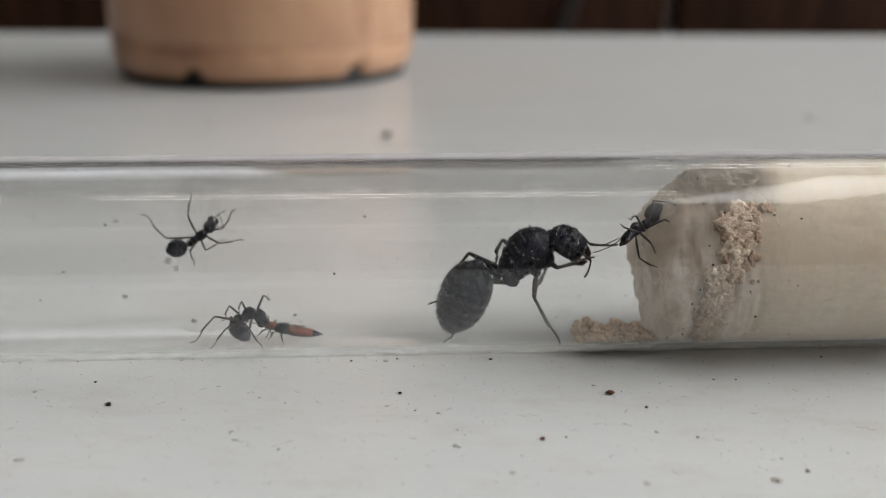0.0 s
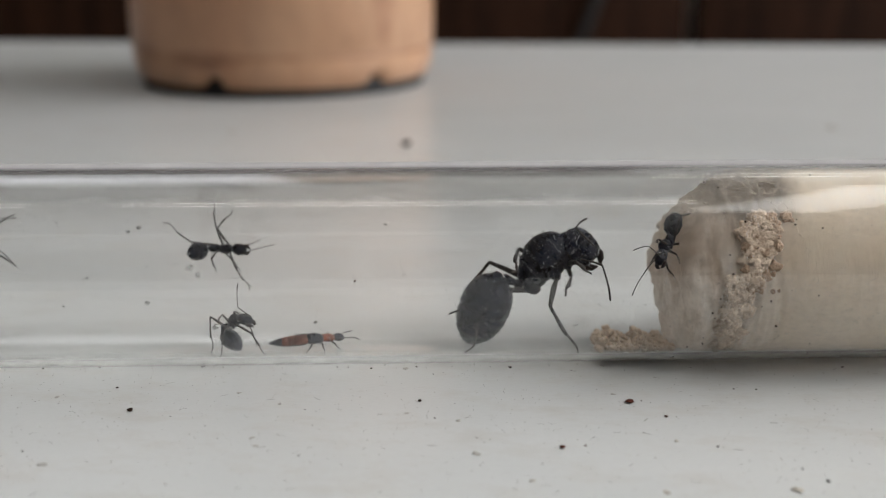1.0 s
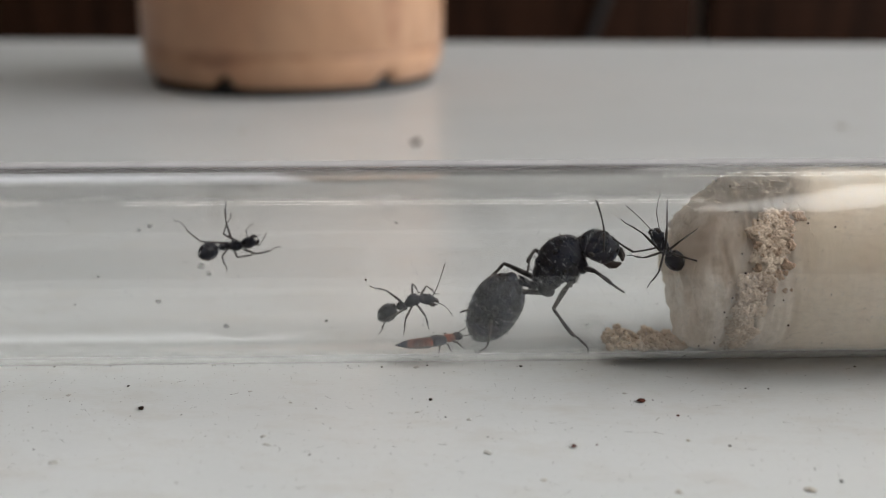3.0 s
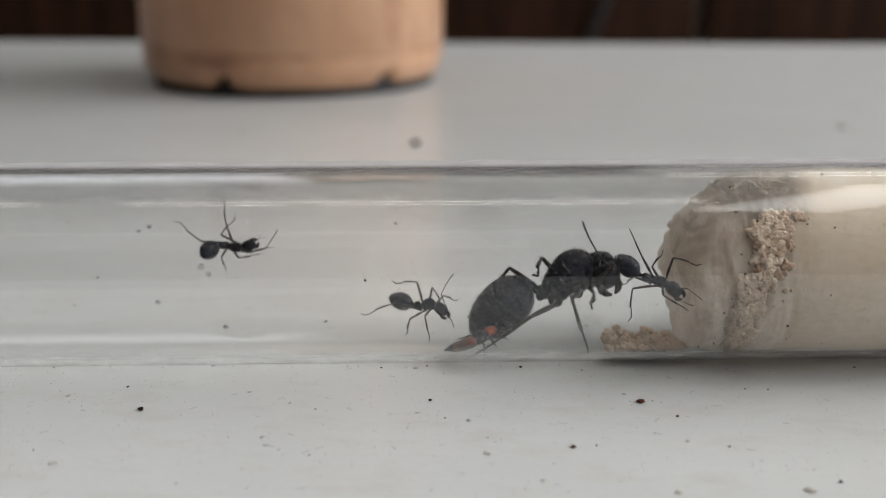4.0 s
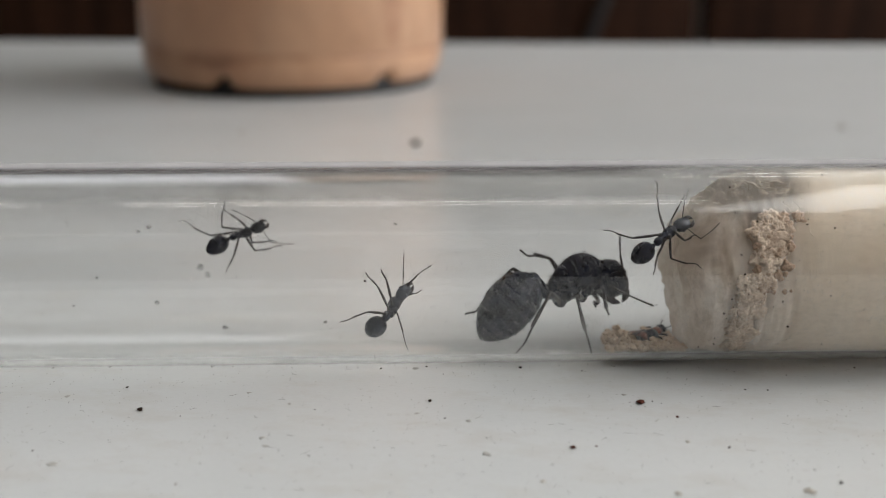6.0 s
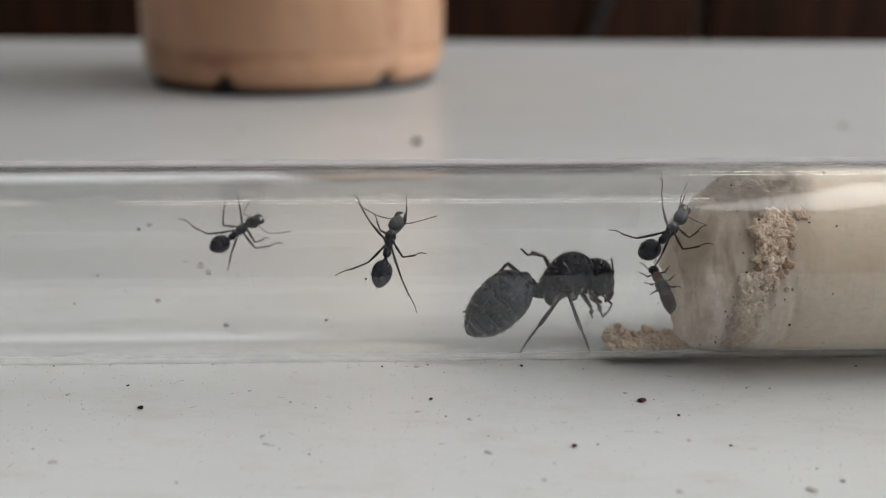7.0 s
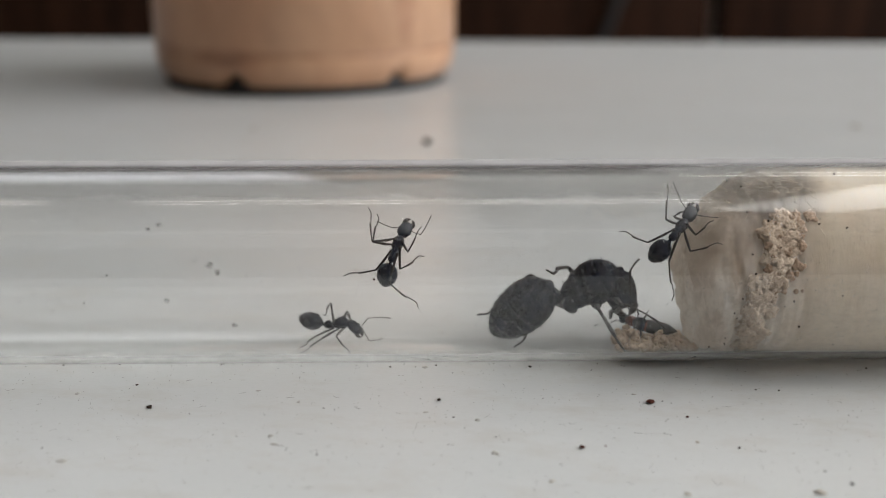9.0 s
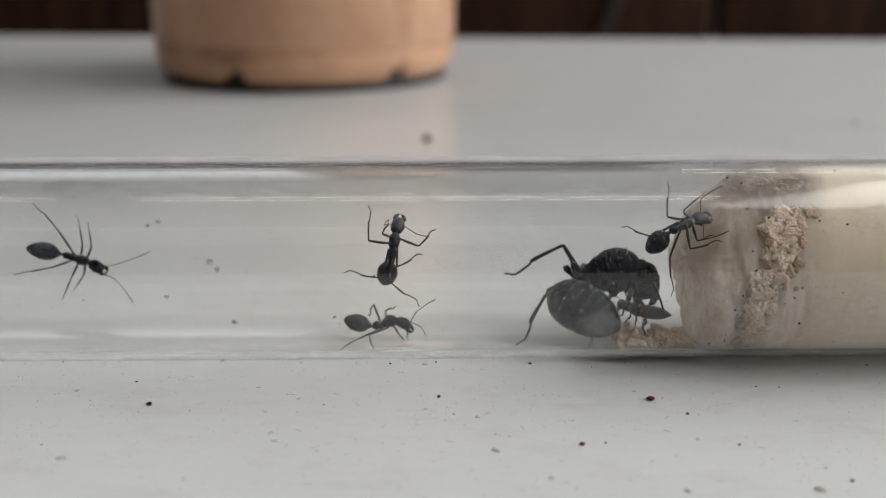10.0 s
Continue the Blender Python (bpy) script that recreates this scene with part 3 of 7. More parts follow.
        tube_curve(pts, [0.021 * MM] * 7, 4, fibres)
    tagged(part("fibres", fibres, COTTON, ob, "loose pale cotton fibres"), kind="stuff")


cotton_plug()


def lump(rng, at, size, bm, rough=0.3):
    own = bmesh.new()
    bmesh.ops.create_icosphere(own, subdivisions=1, radius=size)
    turn = Euler((rng.uniform(0, 6), rng.uniform(0, 6), rng.uniform(0, 6))).to_matrix().to_4x4()
    for v in own.verts:
        v.co *= 1 + rng.uniform(-rough, rough)
    bmesh.ops.transform(own, matrix=Matrix.Translation(at) @ turn @ Matrix.Diagonal((1, 1, rng.uniform(0.6, 1), 1)), verts=own.verts[:])
    return joined(own, bm)


def clod(rng, at, size, bm, flat=1.0, out=None, rough=1.0):
    """A crumpled irregular clod; out, if given, is the direction in which it is flattened."""
    own = bmesh.new()
    bmesh.ops.create_icosphere(own, subdivisions=3 if size > 0.24 * MM else 2, radius=size)
    seed = Vector((rng.uniform(0, 90), rng.uniform(0, 90), rng.uniform(0, 90)))
    for v in own.verts:
        n = v.co.normalized()
        v.co *= 1 + rough * (0.55 * noise.noise(n * 1.3 + seed) + 0.4 * noise.noise(n * 3.1 + seed) + 0.22 * noise.noise(n * 6.5 + seed))
    turn = Euler((rng.uniform(0, 6), rng.uniform(0, 6), rng.uniform(0, 6))).to_matrix().to_4x4()
    m = turn
    if out is not None:
        m = out.to_track_quat("Z", "X").to_matrix().to_4x4() @ Matrix.Diagonal((1, 1, flat, 1)) @ turn
    bmesh.ops.transform(own, matrix=Matrix.Translation(at) @ m, verts=own.verts[:])
    return joined(own, bm)


def crumb_band():
    """A ridge of pale crumbs chewed out of the plug, pressed against the glass."""
    rng = random.Random(11)
    bm = bmesh.new()
    for k in range(330):
        u = rng.random()
        a = radians(138 + 88 * u)
        centre = 24.7 + 0.5 * math.sin(u * 5.0 + 2.6) - 3.2 * u
        wide = 1.65 * (0.7 + 0.7 * noise.noise(Vector((u * 6, 2, 1))) + 0.75 * max(0, 0.45 - u))
        x = centre + abs(wide) * rng.uniform(-1, 1) * rng.uniform(0.3, 1.0)
        if noise.noise(Vector((x * 0.9, a * 7, 5))) < -0.24:
            continue
        size = rng.choice((0.12, 0.18, 0.26, 0.36, 0.48, 0.62))
        r = 7.37 - size * 0.16 - abs(rng.gauss(0, 0.04))
        out = Vector((0, math.cos(a), math.sin(a)))
        clod(rng, (x * MM, r * MM * out.y, r * MM * out.z), size * MM, bm, 0.24, out, 1.4)
    ob = part("crumb_band", bm, CRUMB)
    ob.matrix_world = TUBE_POSE
    tagged(ob, "ridge of pale tan crumbs along the cotton plug", "crumbs", kind="stuff")
    bm = bmesh.new()
    for k in range(60):
        a = radians(rng.uniform(136, 182))
        x = rng.gauss(25.0, 0.95) - 0.03 * (math.degrees(a) - 140)
        size = rng.choice((0.12, 0.2, 0.3, 0.4))
        out = Vector((0, math.cos(a), math.sin(a)))
        clod(rng, (x * MM, (7.37 - size * 0.18) * MM * out.y, (7.37 - size * 0.18) * MM * out.z), size * MM, bm, 0.22, out, 1.3)
    ob = part("damp_clods", bm, DAMP)
    ob.matrix_world = TUBE_POSE
    tagged(ob, "brown damp clods along the cotton plug", "crumbs", kind="stuff")
    bm = bmesh.new()
    for k in range(60):
        a = radians(rng.uniform(95, 235))
        x = rng.gauss(23.8, 2.4)
        if x < 18.5:
            continue
        lump(rng, (x * MM, 7.33 * MM * math.cos(a), 7.33 * MM * math.sin(a)), rng.choice((0.03, 0.04, 0.05, 0.09)) * MM, bm)
    ob = part("soil_grains", bm, SOIL, None, "", False)
    ob.matrix_world = TUBE_POSE
    tagged(ob, "dark soil grains stuck on the cotton plug", "soil", kind="stuff")


def brood_heap():
    """A low heap of tan crumbs at the foot of the plug."""
    rng = random.Random(3)
    bm = bmesh.new()
    for k in range(800):
        x = rng.uniform(13.1, 19.3)
        high = 1.7 * (0.8 + 0.7 * noise.noise(Vector((x * 1.3, 0, 4)))) * min(1.0, (x - 12.7) / 0.6) * (1.0 if x < 15.5 else 0.8)
        y = rng.uniform(-2.7, 1.2)
        floor_z = 8 - math.sqrt(7.4 ** 2 - y * y)
        size = rng.uniform(0.14, 0.3)
        z = floor_z + size * 0.7 + rng.random() * max(0.05, high - size - 0.25 * abs(y + 0.8))
        clod(rng, (x * MM, y * MM, z * MM), size * 0.95 * MM, bm, 1.0, None, 1.1)
    ob = part("crumb_heap", bm, BROOD)
    ob.matrix_world = pose(0, 0, 0, 0, 0, 1.6)
    tagged(ob, "low heap of tan crumbs beside the cotton plug", "crumbs", kind="stuff")


crumb_band()
brood_heap()


# ---- dirt on the glass and on the table ----
def glass_dirt():
    rng = random.Random(21)
    marks = [(12.7, 109), (22.9, 143), (27.5, 117), (15.0, 137), (22.2, -178), (23.5, 161), (26.5, 165), (25.5, -158), (23.0, 164),
             (21.6, 161), (-5.9, 173), (-25.5, 171), (28.6, 147), (20.1, 101), (7.4, 101), (6.2, 116)]
    bm = bmesh.new()
    for x, a in marks + [(rng.uniform(-34, 36), rng.uniform(88, 232)) for _ in range(60)]:
        size = rng.choice((0.03, 0.04, 0.06, 0.1)) if (x, a) in marks else rng.choice((0.015, 0.02, 0.03))
        a = radians(a)
        lump(rng, (x * MM, 8.01 * MM * math.cos(a), 8.01 * MM * math.sin(a)), size * MM, bm)
    ob = part("dirt_specks", bm, SOIL, None, "", False)
    ob.matrix_world = TUBE_POSE
    tagged(ob, "dark dirt specks stuck on the glass tube", "dirt", kind="stuff")
    bm = bmesh.new()
    for x, a, size in [(-17.8, 165, 0.24), (-17.3, 169, 0.22), (-21.0, 184, 0.22), (-27.0, 185, 0.1), (-25.2, 170, 0.12), (-21.5, 144, 0.2), (-22.3, 146, 0.16), (-16.2, 199, 0.2), (-8.9, 196, 0.16), (-3.7, 143, 0.12)]:
        out = Vector((0, math.cos(radians(a)), math.sin(radians(a))))
        for k in range(3):
            clod(rng, ((x + rng.uniform(-0.6, 0.6) * size) * MM, 8.0 * MM * out.y, (8.0 * out.z + rng.uniform(-0.3, 0.3) * size) * MM), size * rng.uniform(0.5, 0.9) * MM, bm, 0.05, out)
    ob = part("dust_spots", bm, THIN_DIRT)
    ob.matrix_world = TUBE_POSE
    tagged(ob, "dried grey spots on the glass tube", "dirt", kind="stuff")
    bm = bmesh.new()
    for _ in range(1900):
        x, a = rng.uniform(-36, 38), radians(rng.uniform(104, 228))
        pts = []
        turn = rng.gauss(math.pi / 2, 0.3)
        long = rng.choice((0.06, 0.1, 0.16, 0.22, 0.35))
        for k in range(4):
            xx, aa = x + math.cos(turn) * long * k / 3, a + math.sin(turn) * long * k / 3 / 8
            pts.append((xx * MM, 8.004 * MM * math.cos(aa), 8.004 * MM * math.sin(aa)))
            turn += rng.uniform(-0.3, 0.3)
        tube_curve(pts, [0.006 * MM, 0.013 * MM, 0.013 * MM, 0.005 * MM], 4, bm)
    ob = part("lint", bm, LINT, None, "", False)
    ob.matrix_world = TUBE_POSE
    tagged(ob, "pale lint and short scratches on the glass tube", "lint", kind="stuff")


def smudge():
    """A dried whitish smear on the inner wall of the tube."""
    m = bpy.data.materials.new("dried_smear")
    m.use_nodes = True
    t = m.node_tree
    t.nodes.remove(t.nodes["Principled BSDF"])
    d = node(t, "ShaderNodeMixShader", Fac=0.65)
    for k, kind in ((1, "ShaderNodeBsdfDiffuse"), (2, "ShaderNodeBsdfTranslucent")):
        white = node(t, kind)
        white.inputs["Color"].default_value = (0.9, 0.9, 0.88, 1)
        t.links.new(white.outputs[0], d.inputs[k])
    n = grain(t, 420, 6, 0.7)
    c = t.nodes.new("ShaderNodeTexCoord")
    ln = t.nodes.new("ShaderNodeVectorMath")
    ln.operation = "LENGTH"
    mp = t.nodes.new("ShaderNodeMapping")
    mp.inputs["Location"].default_value = (-0.0107 / 0.0019, 0, 0.003 / 0.0016)
    mp.inputs["Scale"].default_value = (1 / 0.0019, 0, 1 / 0.0016)
    t.links.new(c.outputs["Object"], mp.inputs["Vector"])
    t.links.new(mp.outputs[0], ln.inputs[0])
    edge = ramp(t, ln.outputs["Value"], [(0.1, (1, 1, 1)), (0.95, (0, 0, 0))])
    edge.color_ramp.interpolation = "EASE"
    veil = ramp(t, n.outputs["Fac"], [(0.3, (0.14,) * 3), (0.7, (0.4,) * 3)])
    x = t.nodes.new("ShaderNodeMixShader")
    clear = t.nodes.new("ShaderNodeBsdfTransparent")
    t.links.new(mixed(t, edge.outputs[0], veil.outputs[0], 1.0, "MULTIPLY"), x.inputs[0])
    t.links.new(clear.outputs[0], x.inputs[1])
    t.links.new(d.outputs[0], x.inputs[2])
    t.links.new(x.outputs[0], t.nodes["Material Output"].inputs[0])
    bm = bmesh.new()
    grid = []
    for i in range(15):
        grid.append([])
        for j in range(11):
            px, a = 8.4 + 5.0 * i / 14, radians(183 + 42 * j / 10)
            grid[-1].append(bm.verts.new((px * MM, 7.37 * MM * math.cos(a), 7.37 * MM * math.sin(a))))
    for i in range(14):
        for j in range(10):
            bm.faces.new((grid[i][j], grid[i + 1][j], grid[i + 1][j + 1], grid[i][j + 1]))
    ob = part("smear", bm, m)
    ob.matrix_world = TUBE_POSE
    tagged(ob, "dried whitish smear on the inner wall of the tube", "smear")


glass_dirt()
smudge()


def crumbs():
    kinds = (
        (SOIL, "dark soil crumb on the white tabletop", 0.55, [
            (-21.9, -10.8, 0.26), (-24.0, -6.6, 0.13), (-17.5, -2.1, 0.12), (-21.7, -2.2, 0.12), (-18.8, -11.8, 0.06), (-27.4, -17.4, 0.08),
            (-8.9, -18.1, 0.08), (-9.3, -10.7, 0.07), (-1.0, -9.2, 0.17), (0.1, -12.2, 0.08), (19.2, -16.9, 0.12),
            (25.0, -21.9, 0.15), (23.9, -20.2, 0.08), (7.1, -19.4, 0.06), (3.0, -15.4, 0.06), (15.4, -9.2, 0.07), (22.8, -7.0, 0.09),
            (24.5, -7.1, 0.09), (6.1, -2.6, 0.16), (32.6, -2.6, 0.12), (0.0, -3.9, 0.07), (10.9, -3.2, 0.07), (-4.4, 93.0, 0.98), (-29.5, -2.2, 0.14)]),
        (RUST, "small reddish-brown crumb on the white tabletop", 0.5, [(14.5, -9.5, 0.27), (8.7, -17.0, 0.19), (16.7, -12.0, 0.12), (10.3, -16.7, 0.08), (-16.8, -22.1, 0.07)]),
        (HUSK, "pale tan husk on the white tabletop", 0.16, [(22.7, -23.0, 0.34), (16.6, -16.0, 0.14), (-34.7, 105.6, 0.69), (69.6, 109.6, 0.95), (14.5, -23.3, 0.22), (6.3, -21.7, 0.18)]),
        (SMEAR, "flat grey dirt spot on the white tabletop", 0.06, [
            (-25.5, -19.3, 0.32), (-28.0, -8.2, 0.22), (-12.0, -16.6, 0.20), (-12.4, -15.3, 0.20), (2.9, -17.8, 0.31), (-1.9, -11.3, 0.16),
            (-11.3, -9.6, 0.13), (-14.6, -7.5, 0.17), (1.8, -12.6, 0.20), (13.5, -7.9, 0.17), (-2.2, -2.7, 0.23)]),
    )
    for k, (mat, label, flat, places) in enumerate(kinds):
        for i, (x, y, size) in enumerate(places):
            bm = pebble(size * (0.72 if k == 0 else 0.85) * MM, k * 31 + i * 1.7, flat, 0.75)
            for v in bm.verts:
                v.co.x *= 1.25
            ob = part("crumb" if k < 3 else "dirt_spot", bm, mat)
            ob.matrix_world = pose(x * MM, y * MM, 0, 0, 0, (i * 77) % 180)
            tagged(ob, label, "crumb" if k < 3 else "dirt spot", "crumbs on the tabletop")
    rng = random.Random(8)
    fine = bmesh.new()
    for _ in range(620):
        y = rng.uniform(-30, 60) if rng.random() < 0.35 else rng.uniform(-26, -1)
        x = rng.uniform(-36, 36) * (1 + max(0, y) / 90)
        lump(rng, (x * MM, y * MM, 0.006 * MM), rng.choice((0.012, 0.018, 0.022, 0.035)) * MM, fine)
    for _ in range(70):
        x, y, turn = rng.uniform(-34, 34), rng.uniform(-26, -1), rng.uniform(0, 6.3)
        pts = []
        for k in range(6):
            pts.append((x * MM, y * MM, 0.012 * MM))
            turn += rng.uniform(-0.7, 0.7)
            x, y = x + 0.13 * math.cos(turn), y + 0.13 * math.sin(turn)
        tube_curve(pts, [0.006 * MM] * 6, 4, fine)
    for _ in range(42):
        lump(rng, (rng.uniform(-34, 16) * MM, rng.gauss(-2.35, 0.3) * MM, 0.01 * MM), rng.choice((0.025, 0.035, 0.045, 0.06, 0.09)) * MM, fine)
    pale = bmesh.new()
    for _ in range(1300):
        y = rng.uniform(-30, 90) if rng.random() < 0.3 else rng.uniform(-28, -1)
        x = rng.uniform(-36, 36) * (1 + max(0, y) / 90)
        lump(rng, (x * MM, y * MM, 0), rng.choice((0.015, 0.025, 0.035, 0.05)) * MM, pale)
    tagged(part("pale_dust", pale, SMEAR, None, "", False), "grey dust grains on the white tabletop", "dust", kind="stuff")
    tagged(part("dust", fine, SOIL, None, "", False), "fine dark dust and short fibres on the white tabletop", "dust", kind="stuff")


crumbs()


# ---- ants ----
QUEEN = dict(gj=(-3.35, 0, 1.5), nj=(3.0, 0, 0.1), cox=((1.5, 0.9, -1.5), (0.1, 1.0, -1.6), (-1.9, 0.9, -1.3)),
             leg=((3.1, 4.2), (3.0, 5.0), (3.7, 5.5)), ab=(2.1, 0.75, 0.75), ant=(2.0, 2.9), thick=0.2)
WORKER = dict(gj=(-1.35, 0, -0.05), nj=(1.05, 0, 0.05), cox=((0.6, 0.27, -0.34), (0.1, 0.29, -0.38), (-0.4, 0.27, -0.36)),
              leg=((1.75, 2.1), (1.75, 2.5), (2.15, 2.9)), ab=(1.05, 0.3, 0.3), ant=(1.3, 1.9), thick=0.088)
SCOUT = dict(WORKER, gj=(-1.5, 0, -0.05), nj=(1.2, 0, 0.05), cox=((0.7, 0.27, -0.34), (0.15, 0.29, -0.38), (-0.45, 0.27, -0.36)),
             leg=((1.75, 2.1), (1.9, 2.6), (2.3, 3.7)), ant=(1.6, 2.6))


def femur(length, thick, coxa):
    t = thick
    pts = [(-0.15 * coxa, 0, 0.25 * coxa), (0, 0, 0), (0.12 * length, 0, 0), (0.4 * length, 0, 0.02 * length), (0.8 * length, 0, 0.01 * length), (length, 0, 0)]
    return tube_curve([[c * MM for c in p] for p in pts], [v * MM for v in (1.5 * t, 1.25 * t, 0.8 * t, 1.2 * t, 0.98 * t, 0.78 * t)], 10)


def shin(length, thick):
    """The lower leg: a shin that widens to its end, a spur, a foot of five knobbed joints and two claws."""
    t, n = thick, length
    pts = [(-0.02 * n, 0, 0), (0.05 * n, 0, 0.01 * n), (0.14 * n, 0, 0.012 * n), (0.35 * n, 0, 0.022 * n), (0.5 * n, 0, 0.02 * n), (0.555 * n, 0, 0.015 * n)]
    radii = [0.5 * t, 0.74 * t, 0.6 * t, 0.82 * t, 0.84 * t, 0.62 * t]
    for k, (a, b) in enumerate(((0.575, 0.72), (0.73, 0.8), (0.81, 0.86), (0.87, 0.91), (0.92, 0.97))):
        up = (-0.012, -0.042, -0.052, -0.04, -0.005)[k]
        rise = (-0.022, -0.006, 0.006, 0.022, 0.03)[k]
        pts += [(a * n, 0, up * n), ((a + b) / 2 * n, 0, (up + rise / 2) * n), (b * n, 0, (up + rise) * n)]
        radii += [0.34 * t, 0.42 * t, (0.56 - 0.03 * k) * t]
    pts.append((n, 0, 0.045 * n))
    radii.append(0.16 * t)
    bm = tube_curve([[c * MM for c in p] for p in pts], [v * MM for v in radii], 8)
    tube_curve([[c * MM for c in p] for p in ((0.55 * n, 0, 0), (0.65 * n, 0, -0.055 * n))], [0.2 * t * MM, 0.04 * t * MM], 5, bm)
    for s in (-1, 1):
        claw = [(0.96 * n, 0, 0.02 * n), (n, 0.35 * s * t, 0.04 * n), (1.012 * n, 0.6 * s * t, 0.03 * n)]
        tube_curve([[c * MM for c in p] for p in claw], [v * t * MM for v in (0.2, 0.16, 0.05)], 5, bm)
    rng = random.Random(int(n * 100))
    for k in range(34):
        x, a = n * rng.uniform(0.05, 0.9), rng.uniform(0, 6.28)
        reach = (1.5 if x < 0.55 * n else 0.9) * t
        p = Vector((x, 0, 0.015 * n if x < 0.56 * n else -0.035 * n))
        q = p + Vector((0.8 * t, math.cos(a) * reach, math.sin(a) * reach))
        tube_curve([p * MM, q * MM], [0.08 * t * MM, 0.03 * t * MM], 3, bm)
    return bm


def feeler_base(length, thick):
    return tube_curve([(0, 0, 0), (0.15 * length * MM, 0, 0.01 * length * MM), (0.6 * length * MM, 0, 0.03 * length * MM), (length * MM, 0, 0)],
                      [v * thick * MM for v in (0.42, 0.36, 0.42, 0.5)], 8)


def feeler_tip(length, thick):
    pts, radii = [], []
    for k in range(12):
        u = k / 11
        for d in (0, 0.055):
            pts.append(((u * 0.94 + d) * length * MM, 0, 0.05 * math.sin(u * 2.6) * length * MM))
            radii.append(thick * MM * (0.3 + 0.14 * u + (0.06 if d else 0)) * (0.5 if u == 1 and d else 1))
    return tube_curve(pts, radii, 7)


def hairs(bm, count, seed, reach, size):
    """Short bristles over a body segment."""
    rng = random.Random(seed)
    faces = list(bm.faces)
    bm.normal_update()
    spots = [(f.calc_center_median(), f.normal.copy()) for f in (rng.choice(faces) for _ in range(count))]
    for p, n in spots:
        lean = Vector((rng.uniform(-1, 0.2), rng.uniform(-0.5, 0.5), rng.uniform(-0.3, 0.3)))
        tube_curve([p, p + (n + lean * 0.6).normalized() * reach * MM * rng.uniform(0.5, 1.2)], [size * MM, size * 0.3 * MM], 3, bm)
    return bm


def bristles(parent, shape, count, seed, reach, size):
    """Pale bristles that lie close over a smooth body shape."""
    rng = random.Random(seed)
    shape.normal_update()
    faces = [(f.calc_center_median(), f.normal.copy()) for f in shape.faces]
    shape.free()
    bm = bmesh.new()
    for _ in range(count):
        p, n = rng.choice(faces)
        p = p + Vector((rng.uniform(-1, 1), rng.uniform(-1, 1), rng.uniform(-1, 1))) * reach * 0.5 * MM
        lean = Vector((-1.0, rng.uniform(-0.5, 0.5), rng.uniform(-0.5, 0.5)))
        d = (n * rng.uniform(0.02, 0.2) + lean * 0.6).normalized() * reach * MM * rng.uniform(0.5, 1.3)
        tube_curve([p + n * 0.01 * MM, p + n * 0.02 * MM + d], [size * MM, size * 0.5 * MM], 3, bm)
    tagged(part("bristles", bm, BRISTLE, parent, "pale fine bristles"), kind="stuff")


